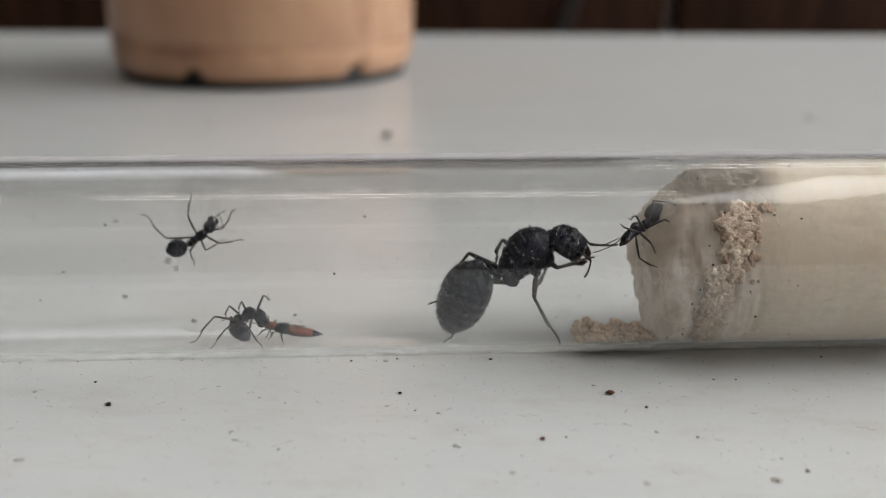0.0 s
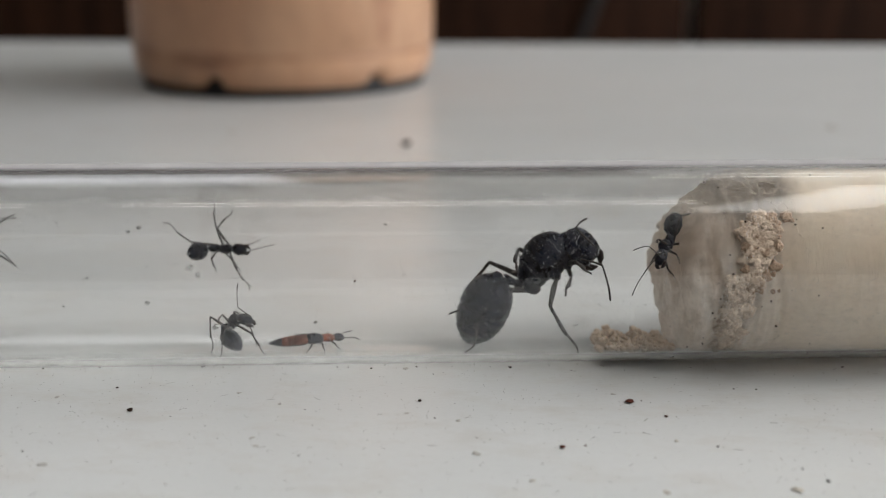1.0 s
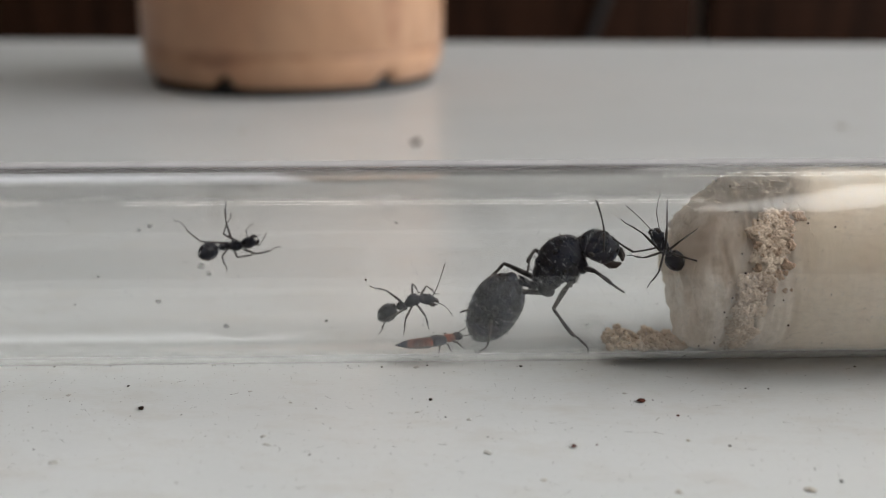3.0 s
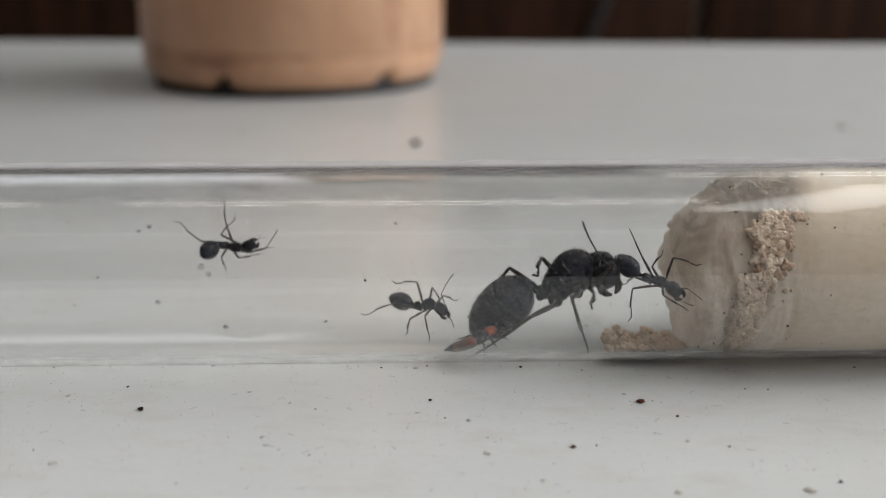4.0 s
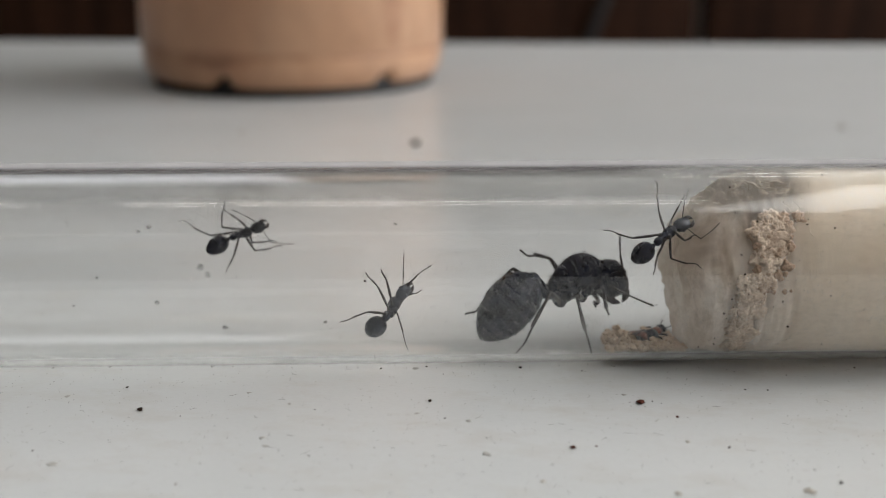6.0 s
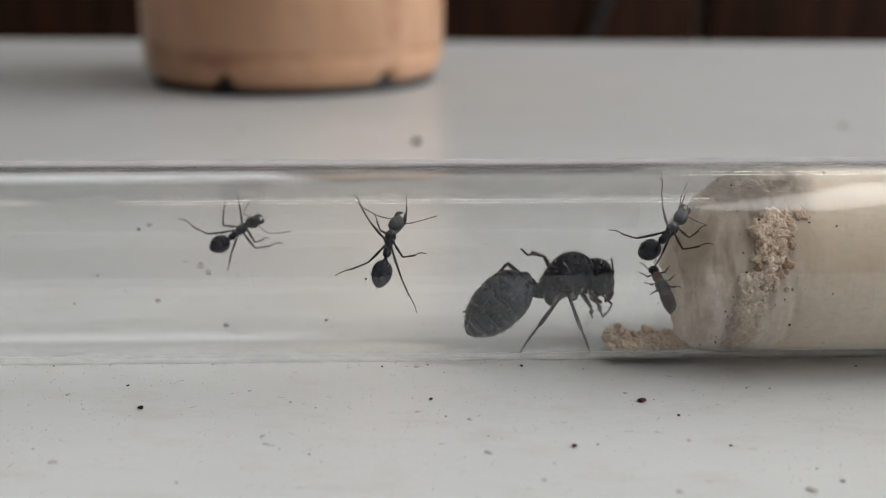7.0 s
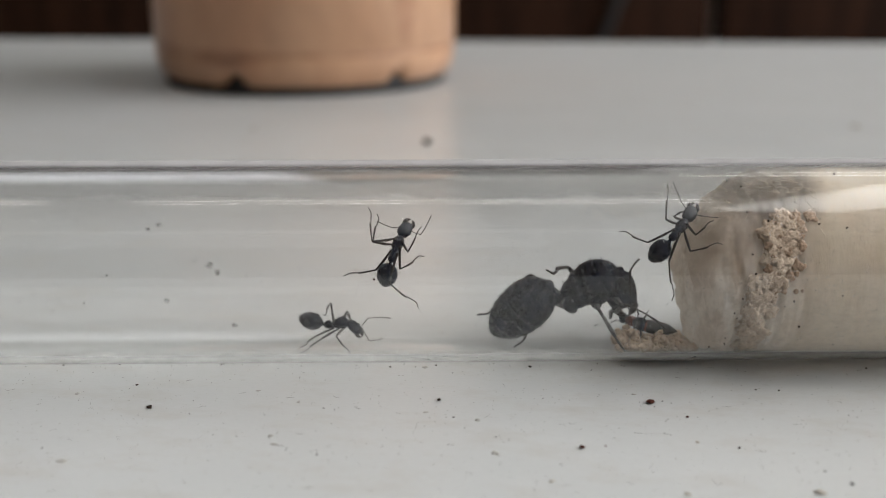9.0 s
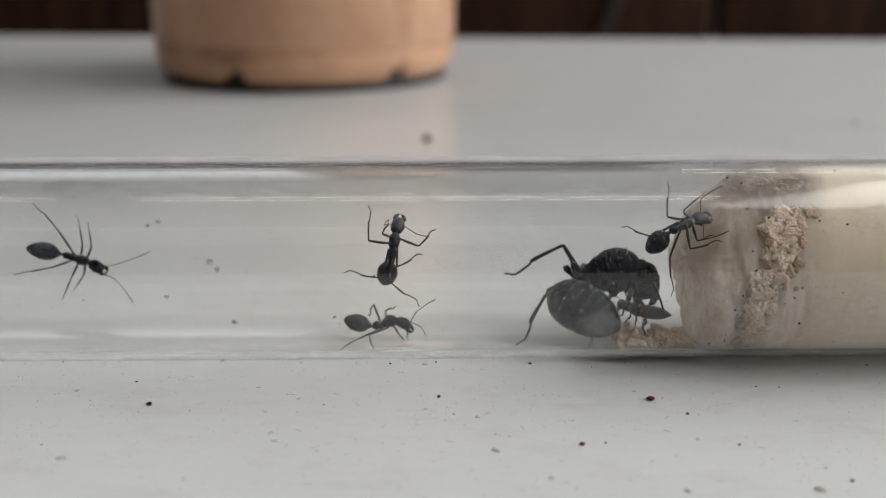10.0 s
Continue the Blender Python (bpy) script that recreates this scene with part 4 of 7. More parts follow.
def ant(name, plan, label, group, queen=False, longer=1.0):
    """An ant in parts. Its own space has x ahead and z up, in millimetres scaled to metres; the origin lies in the thorax."""
    thing = new(name)
    tagged(thing, label, "ant", group)
    made = dict(thing=thing, plan=plan, legs=[], shins=[], feelers=[], tips=[], rows={})
    t = plan["thick"]
    if queen:
        bm = lathe(mm([(-2.4, 0.3, -0.35), (-2.25, 0.6, -0.35), (-1.9, 0.98, -0.35), (-1.3, 1.3, -0.25), (-0.5, 1.62, -0.1), (0.4, 1.74, 0), (1.4, 1.7, 0.0), (1.95, 1.42, -0.05), (2.32, 1.05, -0.05), (2.6, 0.55, 0.0), (3.05, 0.38, 0.05)]), 30, "x", (0.86, 1.0))
        body = part("thorax", hairs(bm, 60, 3, 0.14, 0.01), CHITIN, thing)
        part("scutum", ball([v * MM for v in (0.55, 0, 0.74)], [v * MM for v in (1.65, 1.15, 1.12)], -2, 28), CHITIN, body)
        part("pronotum", ball([v * MM for v in (1.95, 0, 0.25)], [v * MM for v in (0.72, 1.12, 1.2)], -16, 24), CHITIN, body)
        for s in (-1, 1):
            part("side_plate", ball([v * MM for v in (0.55, 0.72 * s, -0.75)], [v * MM for v in (1.0, 0.68, 0.95)], 14, 22), CHITIN, body)
            part("side_plate", ball([v * MM for v in (-1.15, 0.62 * s, -0.7)], [v * MM for v in (0.78, 0.6, 0.78)], -8, 20), CHITIN, body)
        part("scutellum", ball([v * MM for v in (-0.8, 0, 0.76)], [v * MM for v in (0.62, 0.8, 0.62)], 12, 20), CHITIN, body)
        bm = lathe(mm([(-3.55, 0.26, 0.95), (-3.2, 0.28, 0.55), (-2.8, 0.32, 0.0), (-2.3, 0.45, -0.4)]), 16)
        ball([v * MM for v in (-2.75, 0, -0.42)], [v * MM for v in (0.34, 0.42, 0.36)], 0, 16, bm)
        ball([v * MM for v in (-2.72, 0, 0.45)], [v * MM for v in (0.15, 0.5, 0.82)], -14, 16, bm)
        ball([v * MM for v in (-3.2, 0, 0.75)], [v * MM for v in (0.24, 0.42, 0.4)], -18, 16, bm)
        part("petiole", bm, CHITIN, thing)
        bm = lathe(mm([(0.3, 0.3, 0), (0.0, 0.6, 0), (-0.33, 1.15, 0), (-0.88, 1.75, 0), (-1.65, 2.1, 0), (-2.5, 2.24, 0), (-3.0, 2.22, 0), (-3.05, 2.08, 0)]), 36, "x", (0.9, 0.93))
        gaster = part("gaster", bm, CHITIN, thing)
        for rings in ([(-2.75, 2.0, 0), (-2.97, 2.17, 0), (-3.6, 2.2, 0), (-4.4, 2.05, 0), (-4.44, 1.93, 0)], [(-4.15, 1.85, 0), (-4.4, 2.0, 0), (-5.05, 1.78, 0), (-5.5, 1.52, 0), (-5.53, 1.42, 0)],
                      [(-5.28, 1.4, 0), (-5.5, 1.46, 0), (-6.05, 1.02, 0), (-6.45, 0.5, 0), (-6.6, 0.12, 0)]):
            part("tergite", hairs(lathe(mm(rings), 36, "x", (0.9, 0.93)), 40, 5, 0.14, 0.01), CHITIN, gaster)
        bristles(gaster, lathe(mm([(-0.4, 1.2, 0), (-1.0, 1.8, 0), (-1.65, 2.12, 0), (-2.5, 2.26, 0), (-3.3, 2.26, 0), (-4.1, 2.15, 0), (-4.8, 1.93, 0), (-5.4, 1.6, 0), (-6.0, 1.1, 0), (-6.5, 0.4, 0)]), 40, "x", (0.9, 0.93)), 1000, 17, 0.14, 0.014)
        bristles(body, lathe(mm([(-2.2, 0.8, -0.35), (-1.3, 1.45, -0.2), (-0.5, 1.66, -0.05), (0.4, 1.8, 0.1), (1.4, 1.75, 0.1), (2.1, 1.42, 0)]), 40, "x", (0.86, 1.0)), 560, 19, 0.14, 0.013)
        bm = lathe(mm([(-0.25, 0.4, 0), (-0.05, 0.75, 0), (0.25, 1.12, 0), (0.85, 1.31, 0), (1.6, 1.31, -0.02), (2.2, 1.22, -0.06), (2.62, 1.02, -0.1), (2.82, 0.72, -0.12), (2.9, 0.42, -0.14)]), 28, "x", (0.98, 0.77))
        head = part("head", hairs(bm, 40, 7, 0.14, 0.01), CHITIN, thing)
        bristles(head, lathe(mm([(0.35, 1.14, 0), (1.0, 1.32, 0), (1.7, 1.29, 0), (2.2, 1.14, 0)]), 40, "x", (0.98, 0.79)), 300, 23, 0.13, 0.012)
        for s in (-1, 1):
            part("eye", ball([v * MM for v in (1.3, 1.15 * s, 0.3)], [v * MM for v in (0.3, 0.16, 0.26)], 0, 14), LIMB, head, "small dark eye")
            jaw = [(2.35, 0.7 * s, -0.4), (2.85, 0.72 * s, -0.5), (3.2, 0.5 * s, -0.56), (3.45, 0.12 * s, -0.6)]
            part("mandible", tube_curve([[c * MM for c in p] for p in jaw], [v * MM for v in (0.36, 0.36, 0.28, 0.1)], 10), JAW, head, "dark reddish mandible")
    else:
        k = longer
        bm = lathe(mm([(-1.12 * k, 0.16, -0.14), (-1.02 * k, 0.29, -0.12), (-0.86 * k, 0.37, -0.08), (-0.62 * k, 0.36, -0.08), (-0.46 * k, 0.25, -0.16), (-0.36 * k, 0.21, -0.19), (-0.24 * k, 0.32, -0.1), (0.1 * k, 0.47, 0.03), (0.45 * k, 0.53, 0.07), (0.74 * k, 0.47, 0.05), (0.93 * k, 0.28, 0.02), (1.0 * k, 0.15, 0.04), (1.14 * k, 0.12, 0.05)]), 20, "x", (0.82, 1.0))
        body = part("thorax", hairs(bm, 40, 3, 0.14, 0.006), CHITIN, thing)
        bristles(body, lathe(mm([(-0.9 * k, 0.37, -0.08), (-0.2 * k, 0.38, -0.06), (0.45 * k, 0.54, 0.07), (0.8 * k, 0.45, 0.05)]), 24, "x", (0.82, 1.0)), 60, 29, 0.13, 0.009)
        x0 = plan["gj"][0]
        bm = lathe(mm([(x0 - 0.12, 0.08, -0.1), (x0, 0.09, -0.08), (x0 + 0.25, 0.08, -0.1), (x0 + 0.38, 0.12, -0.12)]), 12)
        ball([v * MM for v in (x0 + 0.12, 0, 0.08)], [v * MM for v in (0.08, 0.19, 0.26)], -8, 12, bm)
        part("petiole", bm, CHITIN, thing)
        g = 1.0 if k == 1.0 else 1.2
        bm = lathe(mm([(0.1, 0.1, 0), (-0.05, 0.22, 0), (-0.25 * g, 0.5, 0), (-0.55 * g, 0.7, 0), (-0.95 * g, 0.78, 0), (-1.0 * g, 0.76, 0), (-1.02 * g, 0.735, 0)]), 26, "x", (1.0, 0.96))
        gaster = part("gaster", bm, CHITIN, thing)
        for rings in ([(-0.9 * g, 0.7, 0), (-1.0 * g, 0.755, 0), (-1.35 * g, 0.74, 0), (-1.5 * g, 0.68, 0), (-1.52 * g, 0.64, 0)], [(-1.4 * g, 0.62, 0), (-1.5 * g, 0.66, 0), (-1.8 * g, 0.54, 0), (-2.06 * g, 0.36, 0), (-2.2 * g, 0.18, 0), (-2.27 * g, 0.04, 0)]):
            part("tergite", hairs(lathe(mm(rings), 26, "x", (1.0, 0.96)), 30, 5, 0.13, 0.006), CHITIN, gaster)
        bristles(gaster, lathe(mm([(-0.25 * g, 0.5, 0), (-0.55 * g, 0.71, 0), (-0.95 * g, 0.79, 0), (-1.35 * g, 0.75, 0), (-1.8 * g, 0.55, 0), (-2.1 * g, 0.3, 0)]), 26, "x", (1.0, 0.96)), 110, 31, 0.13, 0.009)
        bm = lathe(mm([(-0.1, 0.15, 0), (0.0, 0.31, 0), (0.14, 0.46, 0), (0.45, 0.53, 0), (0.82, 0.51, 0), (1.08, 0.43, -0.01), (1.2, 0.33, -0.03), (1.26, 0.18, -0.04)]), 20, "x", (0.96, 0.74))
        head = part("head", hairs(bm, 40, 7, 0.14, 0.006), CHITIN, thing)
        for s in (-1, 1):
            part("eye", ball([v * MM for v in (0.62, 0.47 * s, 0.15)], [v * MM for v in (0.13, 0.07, 0.11)], 0, 10), LIMB, head, "small dark eye")
            jaw = [(1.05, 0.32 * s, -0.08), (1.26, 0.34 * s, -0.12), (1.46, 0.24 * s, -0.15), (1.6, 0.06 * s, -0.16)]
            part("mandible", tube_curve([[c * MM for c in p] for p in jaw], [v * MM for v in (0.15, 0.17, 0.13, 0.04)], 8), JAW, head, "dark reddish mandible")
    made["gaster"], made["head"] = gaster, head
    for i in range(3):
        for s in (1, -1):
            lf, lt = plan["leg"][i]
            x, y, z = plan["cox"][i]
            size = ((0.6, 0.5, 1.05), (0.5, 0.48, 0.85), (0.6, 0.5, 0.8))[i] if queen else (0.15, 0.14, 0.24)
            hip = ball([v * MM for v in (x, s * y * 0.9, z + size[2] * 0.55)], [v * MM for v in size], 14 - 14 * i, 14)
            part("coxa", hip, CHITIN, thing)
            leg = part("leg", femur(lf, t, 0.9 if queen else 0.25), LIMB, thing)
            low = part("shin", shin(lt, t), LIMB, leg)
            low.location.x = lf * MM
            made["legs"].append(leg)
            made["shins"].append(low)
    for s in (1, -1):
        la, lb = plan["ant"]
        feeler = part("antenna", feeler_base(la, t), LIMB, thing)
        tip = part("flagellum", feeler_tip(lb, t), LIMB, feeler)
        made["feelers"].append(feeler)
        made["tips"].append(tip)
    return made


queen = ant("queen_ant", QUEEN, "large glossy black queen ant standing in the glass tube", "", True)
ant_a = ant("worker_ant", WORKER, "small black worker ant walking inside the glass tube", "worker ants")
ant_b = ant("worker_ant", WORKER, "small black worker ant climbing inside the glass tube", "worker ants")
ant_c = ant("worker_ant", WORKER, "small black worker ant beside the cotton plug", "worker ants")
ant_f = ant("worker_ant", SCOUT, "slender black worker ant with a pointed abdomen", "worker ants", False, 1.14)


# ---- rove beetle ----
def rove_beetle():
    """A slender beetle; the origin lies where the wing cases meet the abdomen, x ahead."""
    thing = new("rove_beetle")
    tagged(thing, "slender orange-red and black rove beetle inside the tube", "beetle")
    fore = part("wing_cases", lathe(mm([(-0.15, 0.4, 0), (0.0, 0.52, 0), (0.5, 0.56, 0), (1.0, 0.52, 0), (1.25, 0.36, 0)]), 20, "x", (1.0, 0.72)), CHITIN, thing, "short black wing cases")
    part("pronotum", lathe(mm([(1.18, 0.3, 0), (1.3, 0.38, 0), (1.7, 0.44, 0), (2.15, 0.4, 0), (2.35, 0.22, 0)]), 20, "x", (1.0, 0.75)), RED, thing, "orange-red pronotum")
    head = part("head", lathe(mm([(2.3, 0.18, 0), (2.42, 0.34, 0), (2.75, 0.44, 0), (3.0, 0.4, 0), (3.2, 0.22, 0), (3.28, 0.08, 0)]), 20, "x", (1.0, 0.72)), CHITIN, thing, "black head")
    for s in (-1, 1):
        part("eye", ball([v * MM for v in (2.8, 0.38 * s, 0.06)], [v * MM for v in (0.13, 0.08, 0.1)], 0, 8), LIMB, head)
        pts = [(3.05, 0.2 * s, 0.05), (3.5, 0.4 * s, 0.2), (3.95, 0.42 * s, 0.25), (4.35, 0.7 * s, 0.15)]
        part("antenna", tube_curve([[c * MM for c in p] for p in pts], [v * MM for v in (0.035, 0.04, 0.05, 0.045)], 6), JAW, head)
        for x, reach in ((2.0, 0.3), (1.0, 0.05), (0.3, -0.5)):
            pts = [(x, 0.25 * s, -0.2), (x + reach * 0.4, 0.75 * s, -0.05), (x + reach, 1.05 * s, -0.3), (x + reach * 1.7, 1.35 * s, -0.42)]
            part("leg", tube_curve([[c * MM for c in p] for p in pts], [v * MM for v in (0.08, 0.085, 0.05, 0.025)], 6), JAW, thing, "thin dark leg")
    belly = part("abdomen", lathe(mm([(0.1, 0.35, 0), (-0.05, 0.5, 0), (-0.5, 0.55, 0), (-0.53, 0.52, 0)]), 20, "x", (1.0, 0.7)), RED, thing, "orange-red abdomen")
    for a, b, r0, r1, mat in ((-0.5, -1.0, 0.55, 0.56, RED), (-0.98, -1.5, 0.55, 0.55, RED), (-1.48, -2.0, 0.55, 0.5, RED), (-1.98, -2.5, 0.5, 0.38, CHITIN), (-2.48, -3.2, 0.37, 0.06, CHITIN)):
        part("segment", lathe(mm([(a + 0.1, r0 * 0.85, 0), (a, r0, 0), ((a + b) / 2, (r0 + r1) / 2 + 0.01, 0), (b, r1, 0), (b - 0.02, r1 * 0.9, 0)]), 20, "x", (1.0, 0.7)), mat, belly)
    part("underside", lathe(mm([(0.0, 0.4, -0.1), (-0.3, 0.55, -0.12), (-1.0, 0.57, -0.12), (-2.0, 0.5, -0.1), (-2.8, 0.2, -0.06), (-3.1, 0.05, -0.02)]), 20, "x", (0.97, 0.62)), LIMB, belly, "dark brown underside")
    part("breast", lathe(mm([(-0.1, 0.3, -0.1), (0.2, 0.46, -0.1), (0.8, 0.48, -0.1), (1.25, 0.3, -0.1)]), 20, "x", (0.97, 0.66)), LIMB, thing, "dark breast plate")
    return dict(thing=thing, abdomen=belly, rows={})


beetle = rove_beetle()


# ---- what moves ----
def add_row(one, ob, t, m):
    one["rows"].setdefault(ob, []).append((t, m))


def stance(one, t, place, turn, gaster, head, limbs, feelers, drop=0.0, near=0.0, tuck=0.0):
    """One moment of an ant: place in millimetres, turns in degrees; four angles for each limb.
    drop lowers the gaster, near draws it to the thorax, tuck draws the head back, all in millimetres."""
    plan = one["plan"]
    add_row(one, one["thing"], t, pose(*[v * MM for v in place], *turn))
    x, y, z = plan["gj"]
    add_row(one, one["gaster"], t, pose((x - 0.6 * drop + near) * MM, y * MM, (z - drop) * MM, *gaster))
    x, y, z = plan["nj"]
    skull = pose((x - tuck) * MM, y * MM, z * MM, *head)
    add_row(one, one["head"], t, skull)
    for k in range(6):
        i, s = k // 2, 1 - 2 * (k % 2)
        x, y, z = plan["cox"][i]
        a = limbs[4 * k:4 * k + 4]
        add_row(one, one["legs"][k], t, pose(x * MM, s * y * MM, z * MM, *a[:3]))
        add_row(one, one["shins"][k], t, pose(plan["leg"][i][0] * MM, 0, 0, 0, a[3], 0))
    for k in range(2):
        x, y, z = plan["ab"]
        at = skull @ Vector((x * MM, (1 - 2 * k) * y * MM, z * MM))
        a = feelers[4 * k:4 * k + 4]
        add_row(one, one["feelers"][k], t, pose(*at, *a[:3]))
        add_row(one, one["tips"][k], t, pose(plan["ant"][0] * MM, 0, 0, 0, a[3], 0))


def crawl(one, t, place, turn, abdomen):
    add_row(one, one["thing"], t, pose(*[v * MM for v in place], *turn))
    add_row(one, one["abdomen"], t, pose(0, 0, 0, *abdomen))


def motions():
    stance(queen, 0, (8.78, 0.55, 7.81), (8, -34, 2), (0, -35, 2), (0, 54, -48),
           (64, 47, 115, 125, 62, -15, -84, 128, 125, -61, 128, 96, -4, 4, -111, 81, 63, -55, 147, 82, 36, -36, 167, 76), (44, 1, -86, 113, -12, 23, -72, 116))
    stance(queen, 0.267, (8.84, 0.55, 7.81), (8, -34, 2), (0, -35, 5), (-1, 50, -62),
           (59, 54, 121, 118, 19, -14, -77, 124, 125, -61, 129, 97, -3, 3, -113, 82, 57, -55, 148, 82, 41, -34, 167, 76), (62, -51, -40, 101, -13, 14, -73, 118))
    stance(queen, 0.5, (8.91, 0.55, 7.81), (8, -33, 2), (0, -35, 8), (0, 46, -74),
           (55, 62, 128, 110, -23, -9, -73, 120, 125, -61, 130, 97, -1, 3, -115, 82, 51, -54, 148, 82, 45, -33, 168, 75), (-47, -63, 113, 90, -14, 5, -73, 121))
    stance(queen, 1, (8.58, 0.54, 8), (9, -43, 2), (0, -28, -2), (0, 62, -81),
           (59, 58, 123, 127, 22, -22, -75, 153, 128, -62, 129, 96, -6, 4, -124, 72, 68, -60, 140, 80, 48, -40, 166, 71), (-25, -65, 95, 94, -36, 27, -55, 72))
    stance(queen, 1.5, (8.5, 0.54, 8.15), (10, -45, 2), (0, -27, -2), (0, 62, -82),
           (78, 58, 149, 108, -26, 16, -84, 104, 128, -61, 131, 95, 6, 4, -141, 69, 72, -60, 139, 80, 48, -40, 166, 70), (-15, -60, 129, 78, -20, 42, -68, 85))
    stance(queen, 2, (8.69, 0.54, 8.1), (10, -45, 2), (0, -26, -2), (0, 61, -85),
           (82, 55, 152, 108, -29, 9, -83, 116, 128, -62, 129, 95, 30, 11, -165, 69, 69, -60, 140, 77, 48, -39, 168, 67), (5, -64, 104, 91, -16, 49, -69, 83))
    stance(queen, 2.133, (8.72, 0.54, 8.08), (10, -45, 2), (0, -26, -3), (1, 60, -74),
           (77, 53, 142, 116, -16, 3, -80, 114, 127, -62, 129, 95, 25, 9, -160, 69, 68, -59, 141, 77, 48, -38, 168, 67), (-30, -31, 151, 78, 0, 52, -70, 80))
    stance(queen, 2.267, (8.75, 0.54, 8.06), (9, -44, 2), (0, -27, -3), (1, 58, -63),
           (72, 51, 134, 123, -4, -4, -79, 112, 126, -62, 130, 94, 20, 7, -155, 70, 67, -59, 142, 77, 47, -38, 168, 67), (-33, 9, 171, 65, 17, 54, -70, 78))
    stance(queen, 2.4, (8.79, 0.55, 8.04), (9, -43, 2), (0, -27, -3), (1, 56, -53),
           (69, 49, 126, 131, 8, -11, -80, 109, 126, -61, 130, 94, 15, 5, -149, 70, 66, -59, 142, 77, 47, -37, 168, 67), (-18, 47, -162, 51, 36, 57, -69, 76))
    stance(queen, 2.5, (8.82, 0.55, 8.02), (9, -43, 2), (0, -27, -3), (0, 54, -44),
           (66, 47, 119, 138, 21, -17, -81, 107, 125, -61, 131, 94, 10, 4, -144, 71, 65, -58, 143, 77, 47, -37, 168, 68), (49, 61, -86, 38, 55, 59, -65, 73))
    stance(queen, 2.6, (8.84, 0.55, 8.02), (9, -43, 2), (0, -27, -3), (0, 54, -45),
           (67, 46, 119, 138, 20, -17, -81, 108, 125, -61, 131, 93, 10, 3, -144, 71, 65, -58, 143, 76, 47, -37, 168, 67), (83, 62, -75, 25, 85, 15, -13, 57))
    stance(queen, 2.7, (8.87, 0.55, 8.03), (9, -43, 2), (0, -26, -3), (0, 54, -45),
           (68, 46, 120, 137, 20, -16, -81, 108, 125, -61, 132, 93, 10, 3, -145, 71, 65, -58, 144, 76, 47, -37, 169, 66), (115, 59, -67, 12, 74, -33, 22, 40))
    stance(queen, 2.933, (8.93, 0.55, 7.74), (9, -41, 2), (0, -25, -4), (-1, 48, -53),
           (71, 45, 122, 141, 15, -15, -78, 120, 127, -63, 128, 91, 10, -1, -142, 78, 65, -60, 143, 77, 46, -40, 168, 70), (74, 46, -71, 51, 74, -41, 28, 39))
    stance(queen, 3.2, (8.99, 0.55, 7.46), (9, -39, 2), (0, -24, -4), (0, 42, -59),
           (73, 44, 123, 145, 11, -13, -74, 132, 131, -66, 125, 90, 9, -5, -139, 85, 65, -61, 141, 79, 46, -42, 167, 74), (40, 34, -64, 91, 73, -48, 35, 38))
    stance(queen, 3.333, (9.12, 0.77, 7.17), (8, -36, 7), (0, -26, -9), (0, 39, -62),
           (-4, 80, 54, 141, 15, -18, -81, 137, 135, -63, 116, 92, 9, -12, -135, 89, 68, -58, 134, 83, 15, -46, -175, 73), (22, 8, -103, 71, 73, -36, 2, 64))
    stance(queen, 3.5, (9.25, 0.98, 6.89), (7, -33, 12), (0, -28, -13), (0, 36, -65),
           (-90, 45, -25, 137, 19, -22, -87, 142, 139, -60, 109, 95, 7, -19, -131, 93, 70, -55, 128, 86, -17, -43, -157, 72), (23, -22, -134, 51, 65, -27, -28, 90))
    stance(queen, 3.667, (9.39, 1.2, 6.6), (7, -29, 17), (0, -30, -17), (0, 32, -68),
           (-102, 2, -28, 133, 24, -25, -95, 147, 141, -57, 103, 98, 5, -26, -126, 97, 72, -52, 122, 90, -44, -34, -145, 71), (48, -46, 180, 31, 54, -21, -56, 116))
    stance(queen, 3.8, (9.52, 1.41, 6.31), (7, -25, 22), (0, -32, -22), (0, 29, -71),
           (-115, -41, -20, 128, 29, -28, -102, 152, 143, -54, 97, 101, 3, -33, -120, 100, 73, -49, 117, 93, -65, -22, -139, 70), (91, -43, 117, 12, 41, -22, -85, 142))
    stance(queen, 3.9, (9.72, 1.44, 6.36), (7, -25, 22), (0, -31, -21), (1, 34, -87),
           (-93, 19, -20, 130, 31, -30, -102, 157, 139, -53, 101, 100, 3, -34, -123, 100, 70, -48, 118, 91, -59, -24, -144, 66), (159, -49, 115, 15, 53, -27, -65, 133))
    stance(queen, 4, (9.92, 1.47, 6.4), (7, -25, 23), (0, -30, -20), (0, 39, -104),
           (-27, 67, 38, 132, 33, -32, -102, 163, 135, -52, 104, 98, 3, -34, -126, 99, 67, -46, 120, 89, -53, -26, -150, 62), (-127, -50, 106, 19, 62, -36, -45, 124))
    stance(queen, 4.267, (10.17, 1.55, 6.3), (7, -22, 24), (0, -32, -19), (0, 38, -97),
           (-38, 62, 30, 136, 33, -21, -100, 147, 139, -46, 92, 89, 5, -36, -129, 101, 58, -45, 120, 87, -46, -37, -137, 84), (-123, -64, 148, 66, 47, -6, -57, 111))
    stance(queen, 4.5, (10.43, 1.62, 6.19), (7, -19, 25), (0, -35, -17), (0, 37, -91),
           (-46, 55, 25, 140, 33, -11, -98, 130, 141, -39, 82, 80, 7, -37, -132, 103, 49, -44, 121, 85, -42, -49, -124, 106), (-152, -73, -139, 113, 25, 19, -77, 98))
